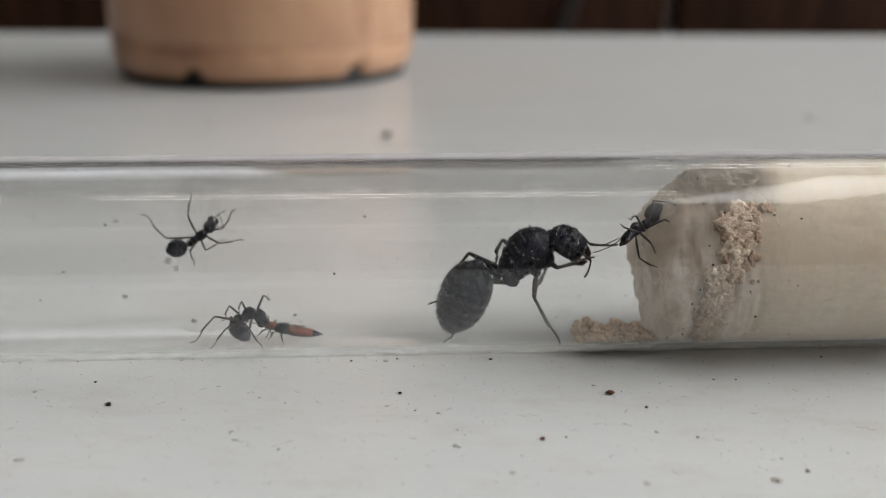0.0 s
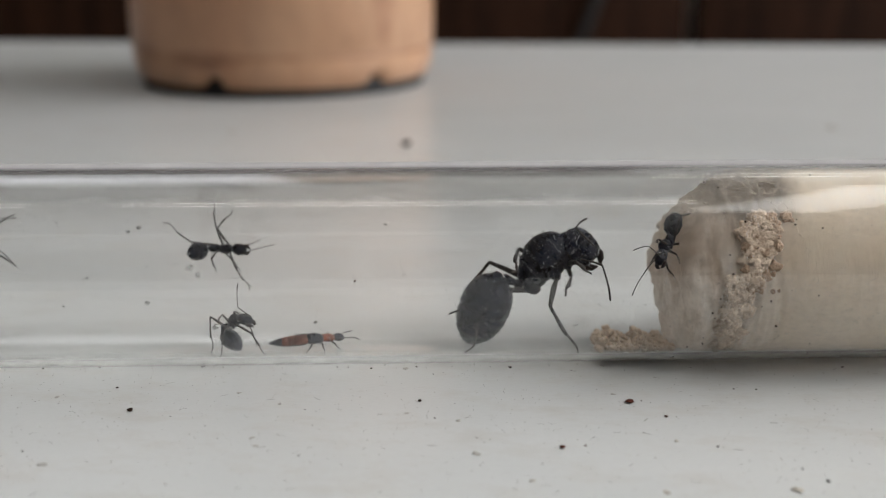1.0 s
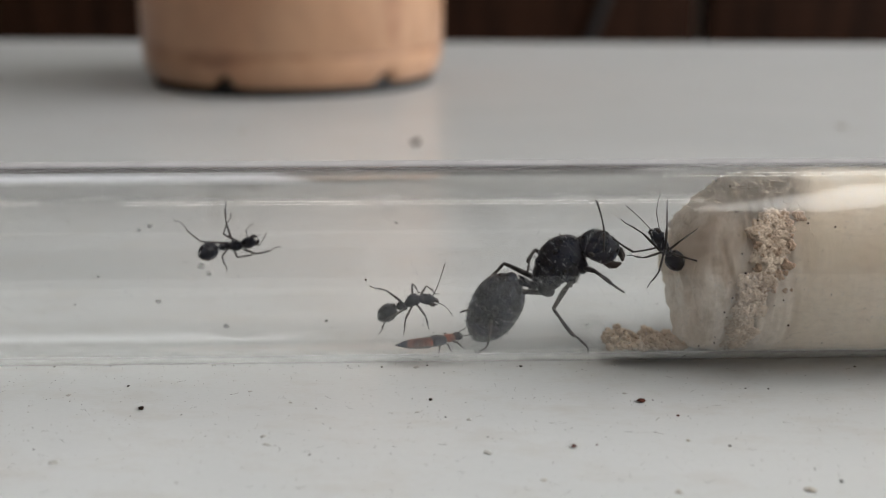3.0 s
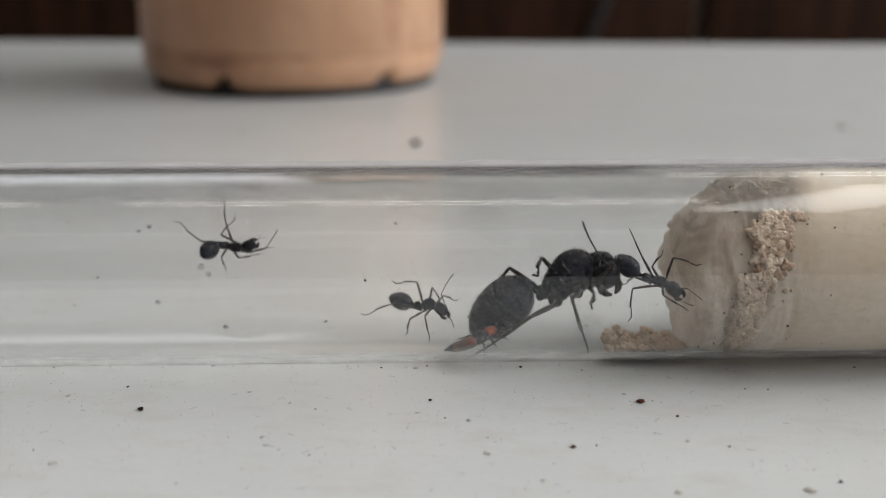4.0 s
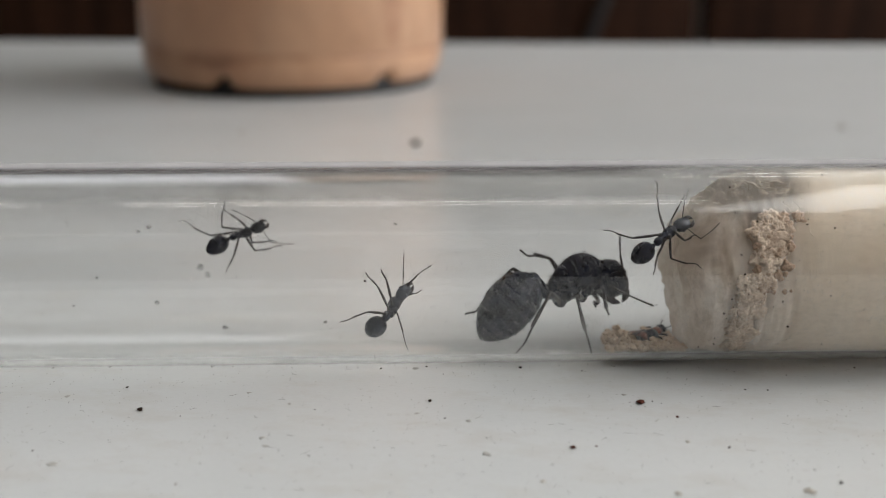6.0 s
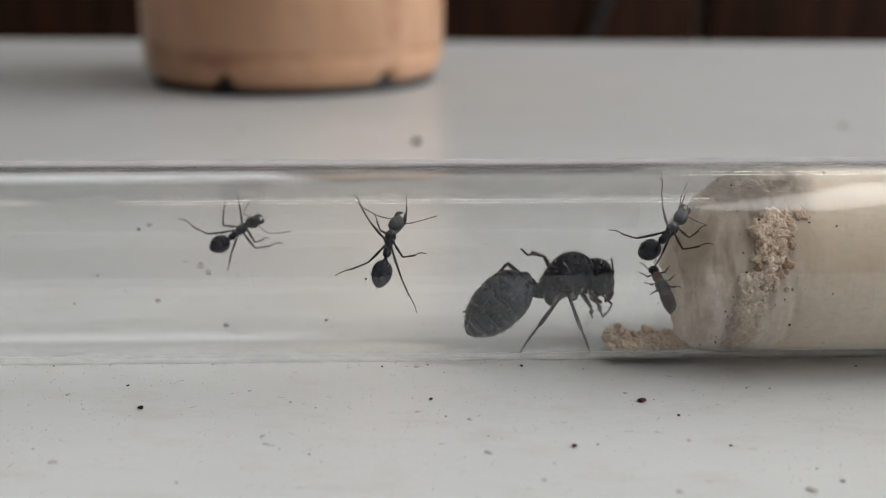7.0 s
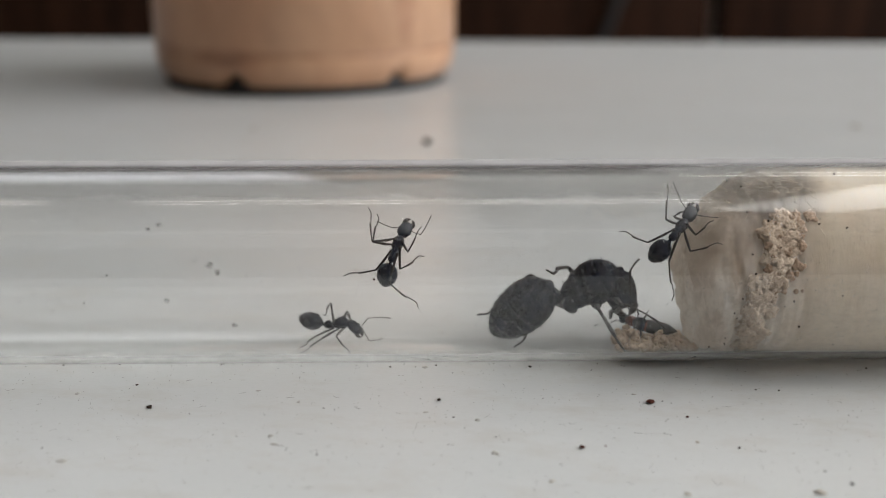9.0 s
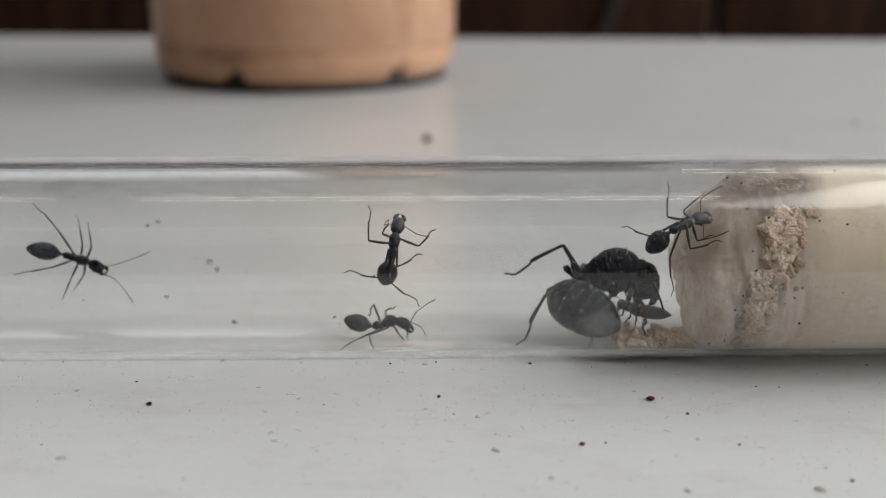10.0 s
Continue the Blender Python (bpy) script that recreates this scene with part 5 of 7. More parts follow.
    stance(queen, 5, (10.59, 1.58, 6.04), (7, -16, 24), (0, -29, 1), (0, 41, -98),
           (-47, 52, 27, 144, 46, -34, -104, 164, 126, -54, 103, 70, 11, -39, -132, 107, 46, -43, 125, 83, -44, -45, -121, 108), (-20, -56, 91, 62, 31, -12, -61, 114))
    stance(queen, 5.5, (10.69, 1.57, 6.19), (6, -15, 23), (0, -32, 3), (0, 39, -89),
           (-41, 52, 31, 144, 20, -28, -108, 157, 122, -53, 107, 69, 8, -37, -129, 106, 43, -39, 128, 81, -28, -46, -137, 109), (-15, -61, 72, 62, 57, 0, -78, 67))
    stance(queen, 7, (9.68, 1.68, 6.12), (6, -15, 27), (0, -27, -4), (0, 57, -108),
           (-84, 71, -17, 116, 17, -12, -110, 139, 143, -43, 85, 90, 15, -33, -129, 102, 47, -45, 119, 94, -56, -40, -101, 108), (159, -59, -105, 130, 20, 40, -64, 89))
    stance(queen, 7.267, (9.47, 1.12, 5.87), (7, -10, 14), (1, -33, 10), (0, 57, -85),
           (-86, 63, -20, 101, 13, -14, -96, 150, 132, -46, 116, 90, 25, -46, -139, 112, 80, -46, 132, 97, -50, -44, -93, 111), (72, -39, -80, 142, 4, 2, -38, 91))
    stance(queen, 7.5, (9.26, 0.56, 5.62), (7, -6, 2), (0, -39, 25), (0, 58, -63),
           (-87, 55, -21, 85, 9, -14, -83, 162, 120, -45, 148, 91, 42, -56, -156, 121, 114, -51, 143, 99, -44, -49, -85, 114), (11, -18, -98, 153, -30, -21, 1, 93))
    stance(queen, 7.733, (9.54, 0.57, 5.69), (7, -9, 2), (0, -38, 9), (3, 45, -43),
           (-58, 52, 26, 118, 12, -14, -85, 160, 120, -47, 147, 92, 31, -59, -150, 119, 122, -44, 134, 105, 24, -53, -160, 97), (28, -49, -37, 121, 25, -9, -15, 75), 0.2, 0.15)
    stance(queen, 8, (9.81, 0.57, 5.77), (7, -13, 2), (0, -36, -7), (0, 32, -27),
           (-43, 39, 60, 150, 15, -13, -87, 159, 120, -49, 145, 93, 19, -61, -143, 116, 128, -36, 127, 110, 56, -20, 161, 80), (-30, -65, 83, 89, 76, 10, -14, 58), 0.4, 0.4)
    stance(queen, 8.5, (10.96, 0.61, 6.16), (7, -24, 2), (0, -32, -5), (0, 47, -92),
           (-3, 56, 76, 145, 23, 3, -68, 123, 145, -62, 117, 100, 7, -16, -89, 106, 44, -49, 150, 72, 79, -1, 126, 104), (-36, -61, 118, 48, 38, -7, 0, 63), 0.4, 0.8, 0.8)
    stance(queen, 8.733, (10.89, 0.6, 6.03), (7, -22, 2), (0, -30, -6), (0, 52, -96),
           (7, 58, 83, 143, 0, -4, -78, 140, 135, -60, 125, 91, 10, -20, -90, 109, 43, -48, 151, 73, 78, 0, 122, 107), (-10, -64, 83, 60, 3, 16, -5, 40), 0.4, 0.7, 0.7)
    stance(queen, 9, (10.81, 0.6, 5.91), (7, -20, 2), (0, -28, -8), (0, 58, -100),
           (17, 58, 91, 141, -22, -15, -84, 157, 125, -57, 132, 81, 12, -24, -92, 113, 42, -47, 151, 73, 76, 1, 118, 110), (15, -59, 50, 73, -40, 31, -24, 17), 0.4, 0.65, 0.65)
    stance(queen, 9.25, (10.95, 1.24, 5.93), (7, -9, 11), (0, -16, 57), (0, 61, -93),
           (-59, 75, 14, 130, -33, -61, -74, 164, 100, -56, 148, 73, 22, -37, -138, 117, 37, -38, 145, 86, 67, 16, 117, 103), (15, -59, 50, 73, 27, 8, -24, 61), 0.9, 0.3, 0.55)
    stance(queen, 9.367, (11.02, 1.63, 6.03), (7, -6, 12), (-1, -14, 83), (0, 61, -93),
           (-67, 73, 4, 110, -22, -33, -102, 155, 113, -41, 134, 93, 58, 4, 175, 111, 34, -35, 147, 88, 68, 21, 123, 97), (49, -46, -40, 111, 31, 5, -24, 71), 1.6, 0.1, 0.5)
    stance(queen, 9.5, (11.08, 2.02, 6.14), (7, -3, 12), (0, -12, 108), (0, 62, -93),
           (-73, 70, -4, 89, -26, -5, -121, 145, 119, -26, 127, 113, 55, 57, 137, 105, 32, -32, 148, 91, 69, 26, 130, 91), (40, -22, -97, 150, 36, 2, -24, 80), 2.3, 0.0, 0.5)
    stance(queen, 10, (12.56, 1.76, 6.38), (7, -10, 2), (0, -19, 138), (0, 62, -88),
           (-132, 55, -57, 72, -34, -13, -102, 149, 122, -19, 125, 122, 71, 43, 147, 100, 63, -59, 129, 89, 67, 4, 154, 78), (6, -32, -104, 162, -16, -34, -46, 97), 2.5, 0.0, 0.4)
    stance(ant_a, 0, (-18.14, 5.88, 7.82), (88, -36, 3), (0, 60, -50), (0, -24, 23),
           (98, 8, -32, 54, 29, -41, -54, 54, -77, -17, 73, 29, 40, -62, -84, 129, -60, -12, 142, 51, 32, -82, -167, 136), (-9, -55, 8, 114, 45, -45, -23, 142))
    stance(ant_a, 0.267, (-18.03, 5.89, 7.8), (88, -22, 2), (-1, 62, -25), (0, -25, 30),
           (68, -43, -1, 57, 44, -15, -38, 35, -78, -16, 87, 23, 53, -22, -51, 81, -62, -10, 156, 45, 28, -82, -148, 134), (-23, -45, 64, 108, 17, -44, 18, 130))
    stance(ant_a, 0.5, (-17.92, 5.9, 7.77), (88, -7, 2), (0, 64, 2), (0, -25, 38),
           (-15, -45, 82, 59, 65, 5, -16, 16, -80, -15, 102, 18, 84, 6, -14, 32, -63, -8, 170, 40, 26, -80, -131, 133), (-22, -31, 107, 102, -3, -31, 51, 117))
    stance(ant_a, 0.733, (-17.93, 5.89, 7.64), (87, -3, 2), (0, 64, 3), (-1, -29, 20),
           (-59, -31, 110, 65, 74, -4, -42, 14, -80, -15, 103, 15, 33, -27, -39, 76, -62, -7, 171, 36, 28, -82, -129, 136), (-10, -28, 62, 102, -9, -24, 37, 86))
    stance(ant_a, 1, (-17.94, 5.88, 7.51), (86, 0, 2), (0, 63, 4), (0, -33, 1),
           (-88, -7, 120, 70, 86, -9, -69, 12, -80, -15, 105, 12, -41, -65, -14, 119, -62, -7, 171, 32, 30, -83, -128, 140), (-5, -18, 20, 101, -16, -20, 22, 54))
    stance(ant_a, 1.5, (-17.81, 5.88, 7.48), (85, 6, 1), (0, 64, 20), (0, -27, 42),
           (-111, -1, 106, 34, 28, -36, 2, 49, -82, -15, 113, 12, 21, -61, -13, 102, -62, -3, 170, 17, 35, -82, -130, 139), (32, -44, -16, 109, -1, -53, 15, 121))
    stance(ant_a, 1.6, (-17.87, 5.88, 7.57), (86, -3, 2), (-1, 63, 5), (0, -27, 45),
           (-130, 36, 92, 42, 35, -34, -13, 48, -81, -16, 105, 16, 27, -62, -29, 109, -62, -5, 164, 25, 35, -82, -139, 138), (23, -47, -6, 113, 2, -57, 5, 128))
    stance(ant_a, 1.733, (-17.92, 5.88, 7.65), (87, -12, 2), (-1, 62, -11), (0, -27, 47),
           (176, 61, 42, 51, 41, -31, -27, 47, -80, -16, 97, 21, 32, -62, -45, 115, -62, -7, 158, 32, 35, -82, -148, 137), (13, -50, 5, 116, 6, -60, -5, 136))
    stance(ant_a, 1.867, (-17.98, 5.89, 7.74), (88, -22, 2), (-1, 62, -26), (0, -26, 49),
           (113, 42, -18, 60, 46, -27, -41, 46, -79, -16, 89, 25, 38, -61, -61, 122, -61, -8, 153, 39, 35, -82, -157, 136), (1, -50, 16, 120, 11, -62, -16, 144))
    stance(ant_a, 2, (-18.04, 5.89, 7.83), (88, -31, 3), (0, 61, -40), (0, -26, 52),
           (91, 5, -34, 68, 49, -23, -54, 45, -78, -16, 81, 30, 43, -60, -76, 128, -61, -10, 147, 47, 35, -81, -165, 135), (-10, -50, 28, 123, 18, -64, -29, 151))
    stance(ant_a, 2.267, (-18.03, 5.89, 7.72), (87, -22, 3), (0, 62, -25), (0, -27, 34),
           (79, -40, -3, 79, 56, -12, -41, 39, -78, -16, 85, 21, 47, -63, -70, 115, -61, -10, 153, 44, 35, -83, -157, 137), (-16, -45, 70, 123, 12, -63, -9, 149))
    stance(ant_a, 2.5, (-18.01, 5.89, 7.61), (86, -14, 2), (0, 63, -9), (0, -27, 16),
           (9, -57, 79, 90, 66, -4, -28, 32, -78, -15, 89, 12, 51, -66, -64, 101, -61, -9, 160, 41, 35, -84, -147, 139), (-15, -38, 108, 122, 7, -61, 10, 146))
    stance(ant_a, 3.267, (-17.99, 5.89, 7.61), (86, -4, 2), (-1, 64, 15), (0, -27, 25),
           (-65, -37, 146, 97, 46, -33, -20, 48, -79, -15, 100, 12, 33, -65, -43, 109, -62, -9, 171, 39, 24, -83, -125, 137), (-14, -48, 72, 132, 36, -44, 6, 105))
    stance(ant_a, 4, (-17.97, 5.89, 7.61), (86, 6, 1), (0, 66, 40), (0, -27, 34),
           (-92, 8, 160, 104, 8, -55, 9, 64, -80, -15, 111, 12, 18, -61, -26, 117, -63, -8, -179, 37, 17, -82, -107, 136), (-3, -56, 28, 142, 58, -27, 12, 64))
    stance(ant_a, 4.133, (-18.02, 5.89, 7.66), (87, -4, 2), (-2, 65, 17), (0, -27, 34),
           (-79, 49, 166, 94, 29, -50, -17, 59, -79, -15, 101, 16, -21, -55, 4, 118, -63, -9, 172, 41, 19, -82, -119, 136), (-7, -54, 20, 141, 33, -52, 37, 61))
    stance(ant_a, 4.267, (-18.07, 5.89, 7.71), (87, -14, 2), (-2, 63, -5), (0, -26, 33),
           (5, 78, -115, 84, 44, -41, -36, 54, -78, -16, 92, 20, -45, -41, 20, 118, -62, -10, 162, 44, 22, -82, -133, 136), (-12, -54, 13, 141, -24, -59, 93, 58))
    stance(ant_a, 4.4, (-18.12, 5.88, 7.76), (88, -25, 2), (-2, 62, -26), (0, -25, 33),
           (75, 45, -51, 74, 53, -29, -50, 49, -77, -16, 83, 24, -61, -25, 26, 118, -61, -11, 153, 48, 26, -83, -148, 136), (-16, -53, 5, 140, -63, -39, 132, 55))
    stance(ant_a, 4.5, (-18.17, 5.88, 7.82), (88, -35, 3), (0, 61, -46), (0, -25, 32),
           (87, 5, -46, 64, 58, -16, -61, 44, -76, -17, 73, 29, -74, -8, 27, 119, -60, -12, 143, 52, 30, -83, -163, 136), (-21, -53, -3, 139, -79, -11, 147, 52))
    stance(ant_a, 4.733, (-18.07, 5.88, 7.74), (87, -28, 3), (0, 62, -32), (0, -25, 27),
           (80, -46, -23, 71, 50, -24, -49, 46, -77, -16, 78, 20, 6, -36, -20, 108, -60, -11, 148, 46, 35, -83, -162, 137), (-14, -48, 66, 141, -77, -52, 117, 106))
    stance(ant_a, 5, (-17.96, 5.89, 7.66), (87, -20, 3), (0, 63, -17), (0, -26, 22),
           (-18, -67, 87, 79, 40, -30, -35, 48, -78, -15, 82, 12, 79, 1, -57, 97, -61, -9, 153, 39, 41, -83, -162, 138), (-5, -50, 134, 143, 8, -69, 9, 160))
    stance(ant_a, 5.267, (-17.43, 5.89, 8.2), (92, -18, 1), (2, 52, -4), (0, -23, 21),
           (8, -60, 95, 106, 35, -55, -40, 69, -83, -14, 113, 43, 57, -20, -62, 90, -66, -11, 160, 36, 2, -74, -127, 118), (23, -24, 129, 88, 65, -49, -56, 108))
    stance(ant_a, 5.5, (-16.9, 5.88, 8.74), (97, -16, 0), (0, 42, 7), (0, -19, 20),
           (32, -54, 106, 132, 30, -82, -44, 91, -87, -10, 143, 73, 32, -42, -59, 84, -72, -12, 167, 32, -10, -63, -120, 97), (45, 2, 136, 33, 75, -16, -77, 56))
    stance(ant_a, 6.267, (-17.1, 5.86, 8.79), (98, -28, -2), (5, 53, -18), (0, -18, 4),
           (35, -35, 74, 72, 23, -65, -66, 103, -74, -32, 129, 82, 48, -30, -79, 74, -54, -15, 155, 38, -4, -65, -135, 99), (13, -10, 109, 78, 57, -29, -74, 55))
    stance(ant_a, 7, (-17.31, 5.84, 8.85), (100, -40, -5), (0, 64, -50), (0, -17, -12),
           (27, -18, 49, 12, 9, -50, -83, 114, -49, -48, 104, 90, 57, -15, -93, 63, -35, -14, 142, 43, 4, -67, -152, 101), (-15, -35, 90, 122, 36, -39, -66, 54))
    stance(ant_a, 7.133, (-16.84, 5.87, 8.62), (97, -31, -2), (3, 59, -34), (0, -11, -11),
           (17, -32, 51, 31, 2, -54, -71, 112, -42, -42, 111, 76, 53, -22, -96, 66, -29, -22, 144, 51, 0, -64, -146, 99), (42, -52, 56, 94, 50, -34, -73, 46))
    stance(ant_a, 7.267, (-16.37, 5.9, 8.38), (94, -22, 0), (4, 54, -21), (0, -6, -10),
           (5, -46, 56, 49, -7, -56, -57, 109, -35, -36, 117, 61, 49, -29, -98, 68, -24, -31, 145, 59, -4, -61, -142, 98), (105, -39, 18, 67, 63, -28, -78, 37))
    stance(ant_a, 7.4, (-15.91, 5.94, 8.15), (91, -13, 1), (3, 48, -9), (0, 0, -9),
           (-14, -58, 69, 68, -18, -57, -42, 106, -27, -30, 124, 47, 45, -36, -101, 70, -18, -39, 145, 66, -7, -58, -138, 96), (142, -11, 9, 39, 75, -22, -81, 29))
    stance(ant_a, 7.5, (-15.44, 5.97, 7.92), (89, -3, 2), (0, 43, 2), (0, 5, -8),
           (-45, -65, 95, 87, -28, -57, -27, 103, -20, -26, 132, 32, 41, -43, -102, 73, -11, -47, 144, 74, -10, -54, -134, 94), (176, 17, 19, 12, 86, -15, -83, 20))
    stance(ant_a, 7.6, (-14.96, 5.81, 7.22), (83, 5, -1), (0, 43, 8), (0, 5, -8),
           (-32, -66, 85, 97, -15, -58, -38, 100, -32, -28, 138, 44, 41, -46, -107, 80, -12, -51, 146, 79, -16, -45, -135, 83), (-139, 15, 44, 21, 88, -11, -89, 19))
    stance(ant_a, 7.733, (-14.47, 5.64, 6.51), (76, 13, -4), (0, 42, 14), (0, 5, -8),
           (-20, -66, 76, 107, -1, -57, -49, 97, -46, -29, 145, 56, 40, -49, -112, 88, -14, -55, 149, 84, -21, -36, -137, 72), (-99, -3, 60, 31, 89, -7, -95, 17))
    stance(ant_a, 7.867, (-13.99, 5.48, 5.81), (68, 21, -8), (0, 41, 20), (0, 5, -9),
           (-8, -65, 66, 117, 11, -55, -58, 93, -59, -29, 152, 68, 40, -53, -117, 95, -16, -58, 153, 89, -26, -27, -140, 61), (-62, -27, 62, 41, 89, -3, -102, 16))
    stance(ant_a, 8, (-13.51, 5.32, 5.11), (59, 28, -14), (0, 40, 26), (0, 5, -9),
           (2, -63, 59, 128, 22, -52, -67, 90, -72, -27, 159, 79, 40, -56, -122, 102, -18, -61, 157, 93, -32, -18, -143, 50), (-12, -46, 43, 50, 89, 1, -108, 14))
    stance(ant_a, 8.267, (-12.14, 3.03, 3.82), (32, 8, -24), (-1, 36, -3), (0, 34, -8),
           (-47, -43, 90, 135, -66, -29, -25, 51, -122, -24, 139, 95, 86, -14, -113, 57, 33, -47, 174, 88, -13, -23, -114, 64), (9, -26, -3, 83, 34, -39, -37, 44))
    stance(ant_a, 8.5, (-10.78, 0.75, 2.54), (7, -13, -24), (0, 32, -31), (0, 62, -7),
           (-73, -17, 93, 143, -125, 8, -37, 12, -173, -37, 123, 110, 136, 9, -77, 12, 79, -45, -161, 83, 2, -37, -85, 78), (10, 1, -36, 115, -20, 2, 33, 75))
    stance(ant_a, 8.6, (-10.43, 0.7, 2.51), (7, -12, -20), (0, 26, -29), (0, 59, -10),
           (-75, -16, 96, 146, -85, 13, -51, 23, -158, -35, 110, 118, 128, 11, -90, 12, 99, -52, 177, 96, 28, -35, -96, 62), (21, 10, -43, 110, -23, -9, 34, 71))
    stance(ant_a, 8.733, (-10.08, 0.65, 2.49), (7, -10, -16), (0, 20, -28), (0, 56, -12),
           (-76, -14, 98, 150, -45, 26, -59, 35, -144, -31, 98, 126, 119, 11, -103, 12, 124, -54, 150, 109, 52, -29, -104, 45), (32, 20, -48, 105, -26, -20, 35, 67))
    stance(ant_a, 8.867, (-9.73, 0.59, 2.46), (7, -8, -13), (0, 14, -26), (0, 53, -14),
           (-78, -12, 101, 154, 3, 1, -71, 47, -132, -25, 88, 134, 111, 9, -116, 12, 146, -49, 124, 122, 74, -21, -109, 28), (43, 31, -51, 100, -30, -31, 36, 62))
    stance(ant_a, 9, (-9.39, 0.54, 2.44), (7, -6, -9), (0, 8, -24), (0, 49, -16),
           (-80, -10, 103, 158, 54, -6, -97, 59, -122, -17, 80, 142, 103, 5, -128, 12, 162, -39, 106, 135, 94, -12, -110, 12), (55, 42, -52, 96, -34, -42, 39, 58))
    stance(ant_a, 9.267, (-8.64, 0.41, 2.53), (6, -9, -12), (0, 13, -14), (1, 44, -4),
           (-53, 19, 87, 143, 39, -4, -76, 89, -148, -23, 93, 145, 80, -1, -136, 38, 150, -43, 122, 124, 59, -3, -132, 17), (93, -18, -25, 103, -31, -38, 38, 35))
    stance(ant_a, 9.5, (-7.89, 0.27, 2.62), (5, -12, -15), (0, 18, -4), (0, 38, 6),
           (-26, 53, 87, 128, 26, 2, -57, 118, -176, -24, 107, 149, 57, -10, -140, 65, 137, -43, 140, 113, 24, -8, -156, 22), (166, -78, -72, 111, -28, -34, 36, 12))
    stance(ant_a, 9.733, (-6.69, 0.46, 2.4), (6, -12, -7), (0, 19, -14), (0, 40, -7),
           (-43, 54, 65, 123, 104, -8, -64, 65, -162, -21, 99, 139, 66, -9, -144, 64, 147, -42, 120, 121, 58, -5, -151, 17), (69, -36, -26, 115, -33, -38, 33, 22))
    stance(ant_a, 10, (-5.48, 0.65, 2.18), (7, -13, 2), (0, 20, -24), (0, 43, -22),
           (-59, 52, 44, 119, -177, -3, -76, 12, -148, -16, 92, 130, 74, -7, -147, 64, 156, -38, 102, 130, 92, -5, -146, 12), (24, 2, -55, 118, -38, -43, 31, 32))
    stance(ant_b, 0, (-13.4, -0.66, 3.16), (2, -23, -15), (0, -61, 147), (0, 44, -53),
           (-88, -42, 38, 92, 9, 11, -79, 76, 147, -46, 122, 140, 67, -3, -154, 48, 116, -34, 140, 135, 14, -37, -156, 62), (-11, -8, -51, 123, 7, 36, -29, 113))
    stance(ant_b, 0.267, (-12.77, -0.7, 3.08), (2, -24, -19), (0, -60, 152), (2, 33, -32),
           (-94, -37, 62, 106, 31, 16, -118, 84, 158, -44, 118, 147, 40, -14, -152, 37, 99, -14, 171, 115, -3, -48, -133, 75), (24, -11, -46, 138, -1, 38, -38, 115))
    stance(ant_b, 0.5, (-12.13, -0.74, 3.01), (2, -24, -23), (0, -58, 157), (0, 22, -14),
           (-97, -31, 85, 120, 47, 33, -157, 91, 169, -41, 114, 154, 11, -23, -145, 25, 95, 10, -164, 94, -30, -53, -102, 88), (59, -17, -45, 154, -8, 39, -47, 117))
    stance(ant_b, 0.6, (-13.1, -0.92, 3.11), (1, -27, -25), (-3, -65, 166), (0, 28, -12),
           (-83, -25, 89, 128, 36, 28, -120, 81, -177, -42, 117, 152, -6, -26, -122, 46, 99, -6, -171, 106, -33, -50, -94, 97), (71, -33, -48, 129, -9, 50, -48, 104))
    stance(ant_b, 0.733, (-14.06, -1.09, 3.21), (0, -31, -28), (-11, -72, 179), (-1, 33, -9),
           (-68, -19, 95, 135, 24, 30, -84, 71, -163, -44, 120, 151, -23, -22, -99, 67, 106, -22, 180, 118, -35, -48, -86, 107), (88, -49, -58, 105, -11, 61, -49, 92))
    stance(ant_b, 0.867, (-15.02, -1.27, 3.31), (-1, -34, -31), (-28, -77, -158), (0, 38, -7),
           (-54, -15, 102, 142, 15, 37, -47, 61, -149, -46, 122, 150, -37, -13, -79, 88, 116, -36, 167, 130, -37, -45, -78, 117), (116, -60, -80, 81, -15, 71, -52, 80))
    stance(ant_b, 1, (-15.98, -1.44, 3.4), (-1, -37, -33), (-62, -79, -119), (0, 44, -4),
           (-39, -13, 110, 150, 14, 48, -6, 51, -134, -48, 123, 148, -46, 0, -62, 109, 133, -47, 148, 142, -38, -42, -71, 126), (158, -62, -115, 56, -27, 82, -64, 68))
    stance(ant_b, 1.267, (-16.17, -1.07, 3.27), (0, -27, -22), (21, -66, 97), (0, 50, 0),
           (-36, 3, 99, 140, 4, 28, -28, 77, -174, -42, 132, 150, -39, -2, -70, 116, 126, -36, 147, 138, -9, -52, -117, 100), (26, -62, -5, 75, 14, 43, -35, 101))
    stance(ant_b, 1.5, (-16.36, -0.7, 3.14), (2, -17, -12), (0, -45, 51), (0, 56, 3),
           (-36, 19, 89, 131, 3, 8, -44, 103, 152, -33, 133, 152, -31, -4, -79, 123, 118, -25, 144, 133, 20, -43, -164, 74), (-8, -17, 1, 94, 26, 3, -40, 135))
    stance(ant_b, 1.733, (-14.5, -0.38, 2.95), (4, -19, -5), (4, -22, 30), (-1, 49, -3),
           (-57, 10, 85, 147, 4, 3, -59, 111, 151, -37, 123, 135, -2, -26, -103, 98, 137, -25, 117, 127, 47, -26, -149, 43), (11, -36, 26, 74, 44, -5, -32, 124))
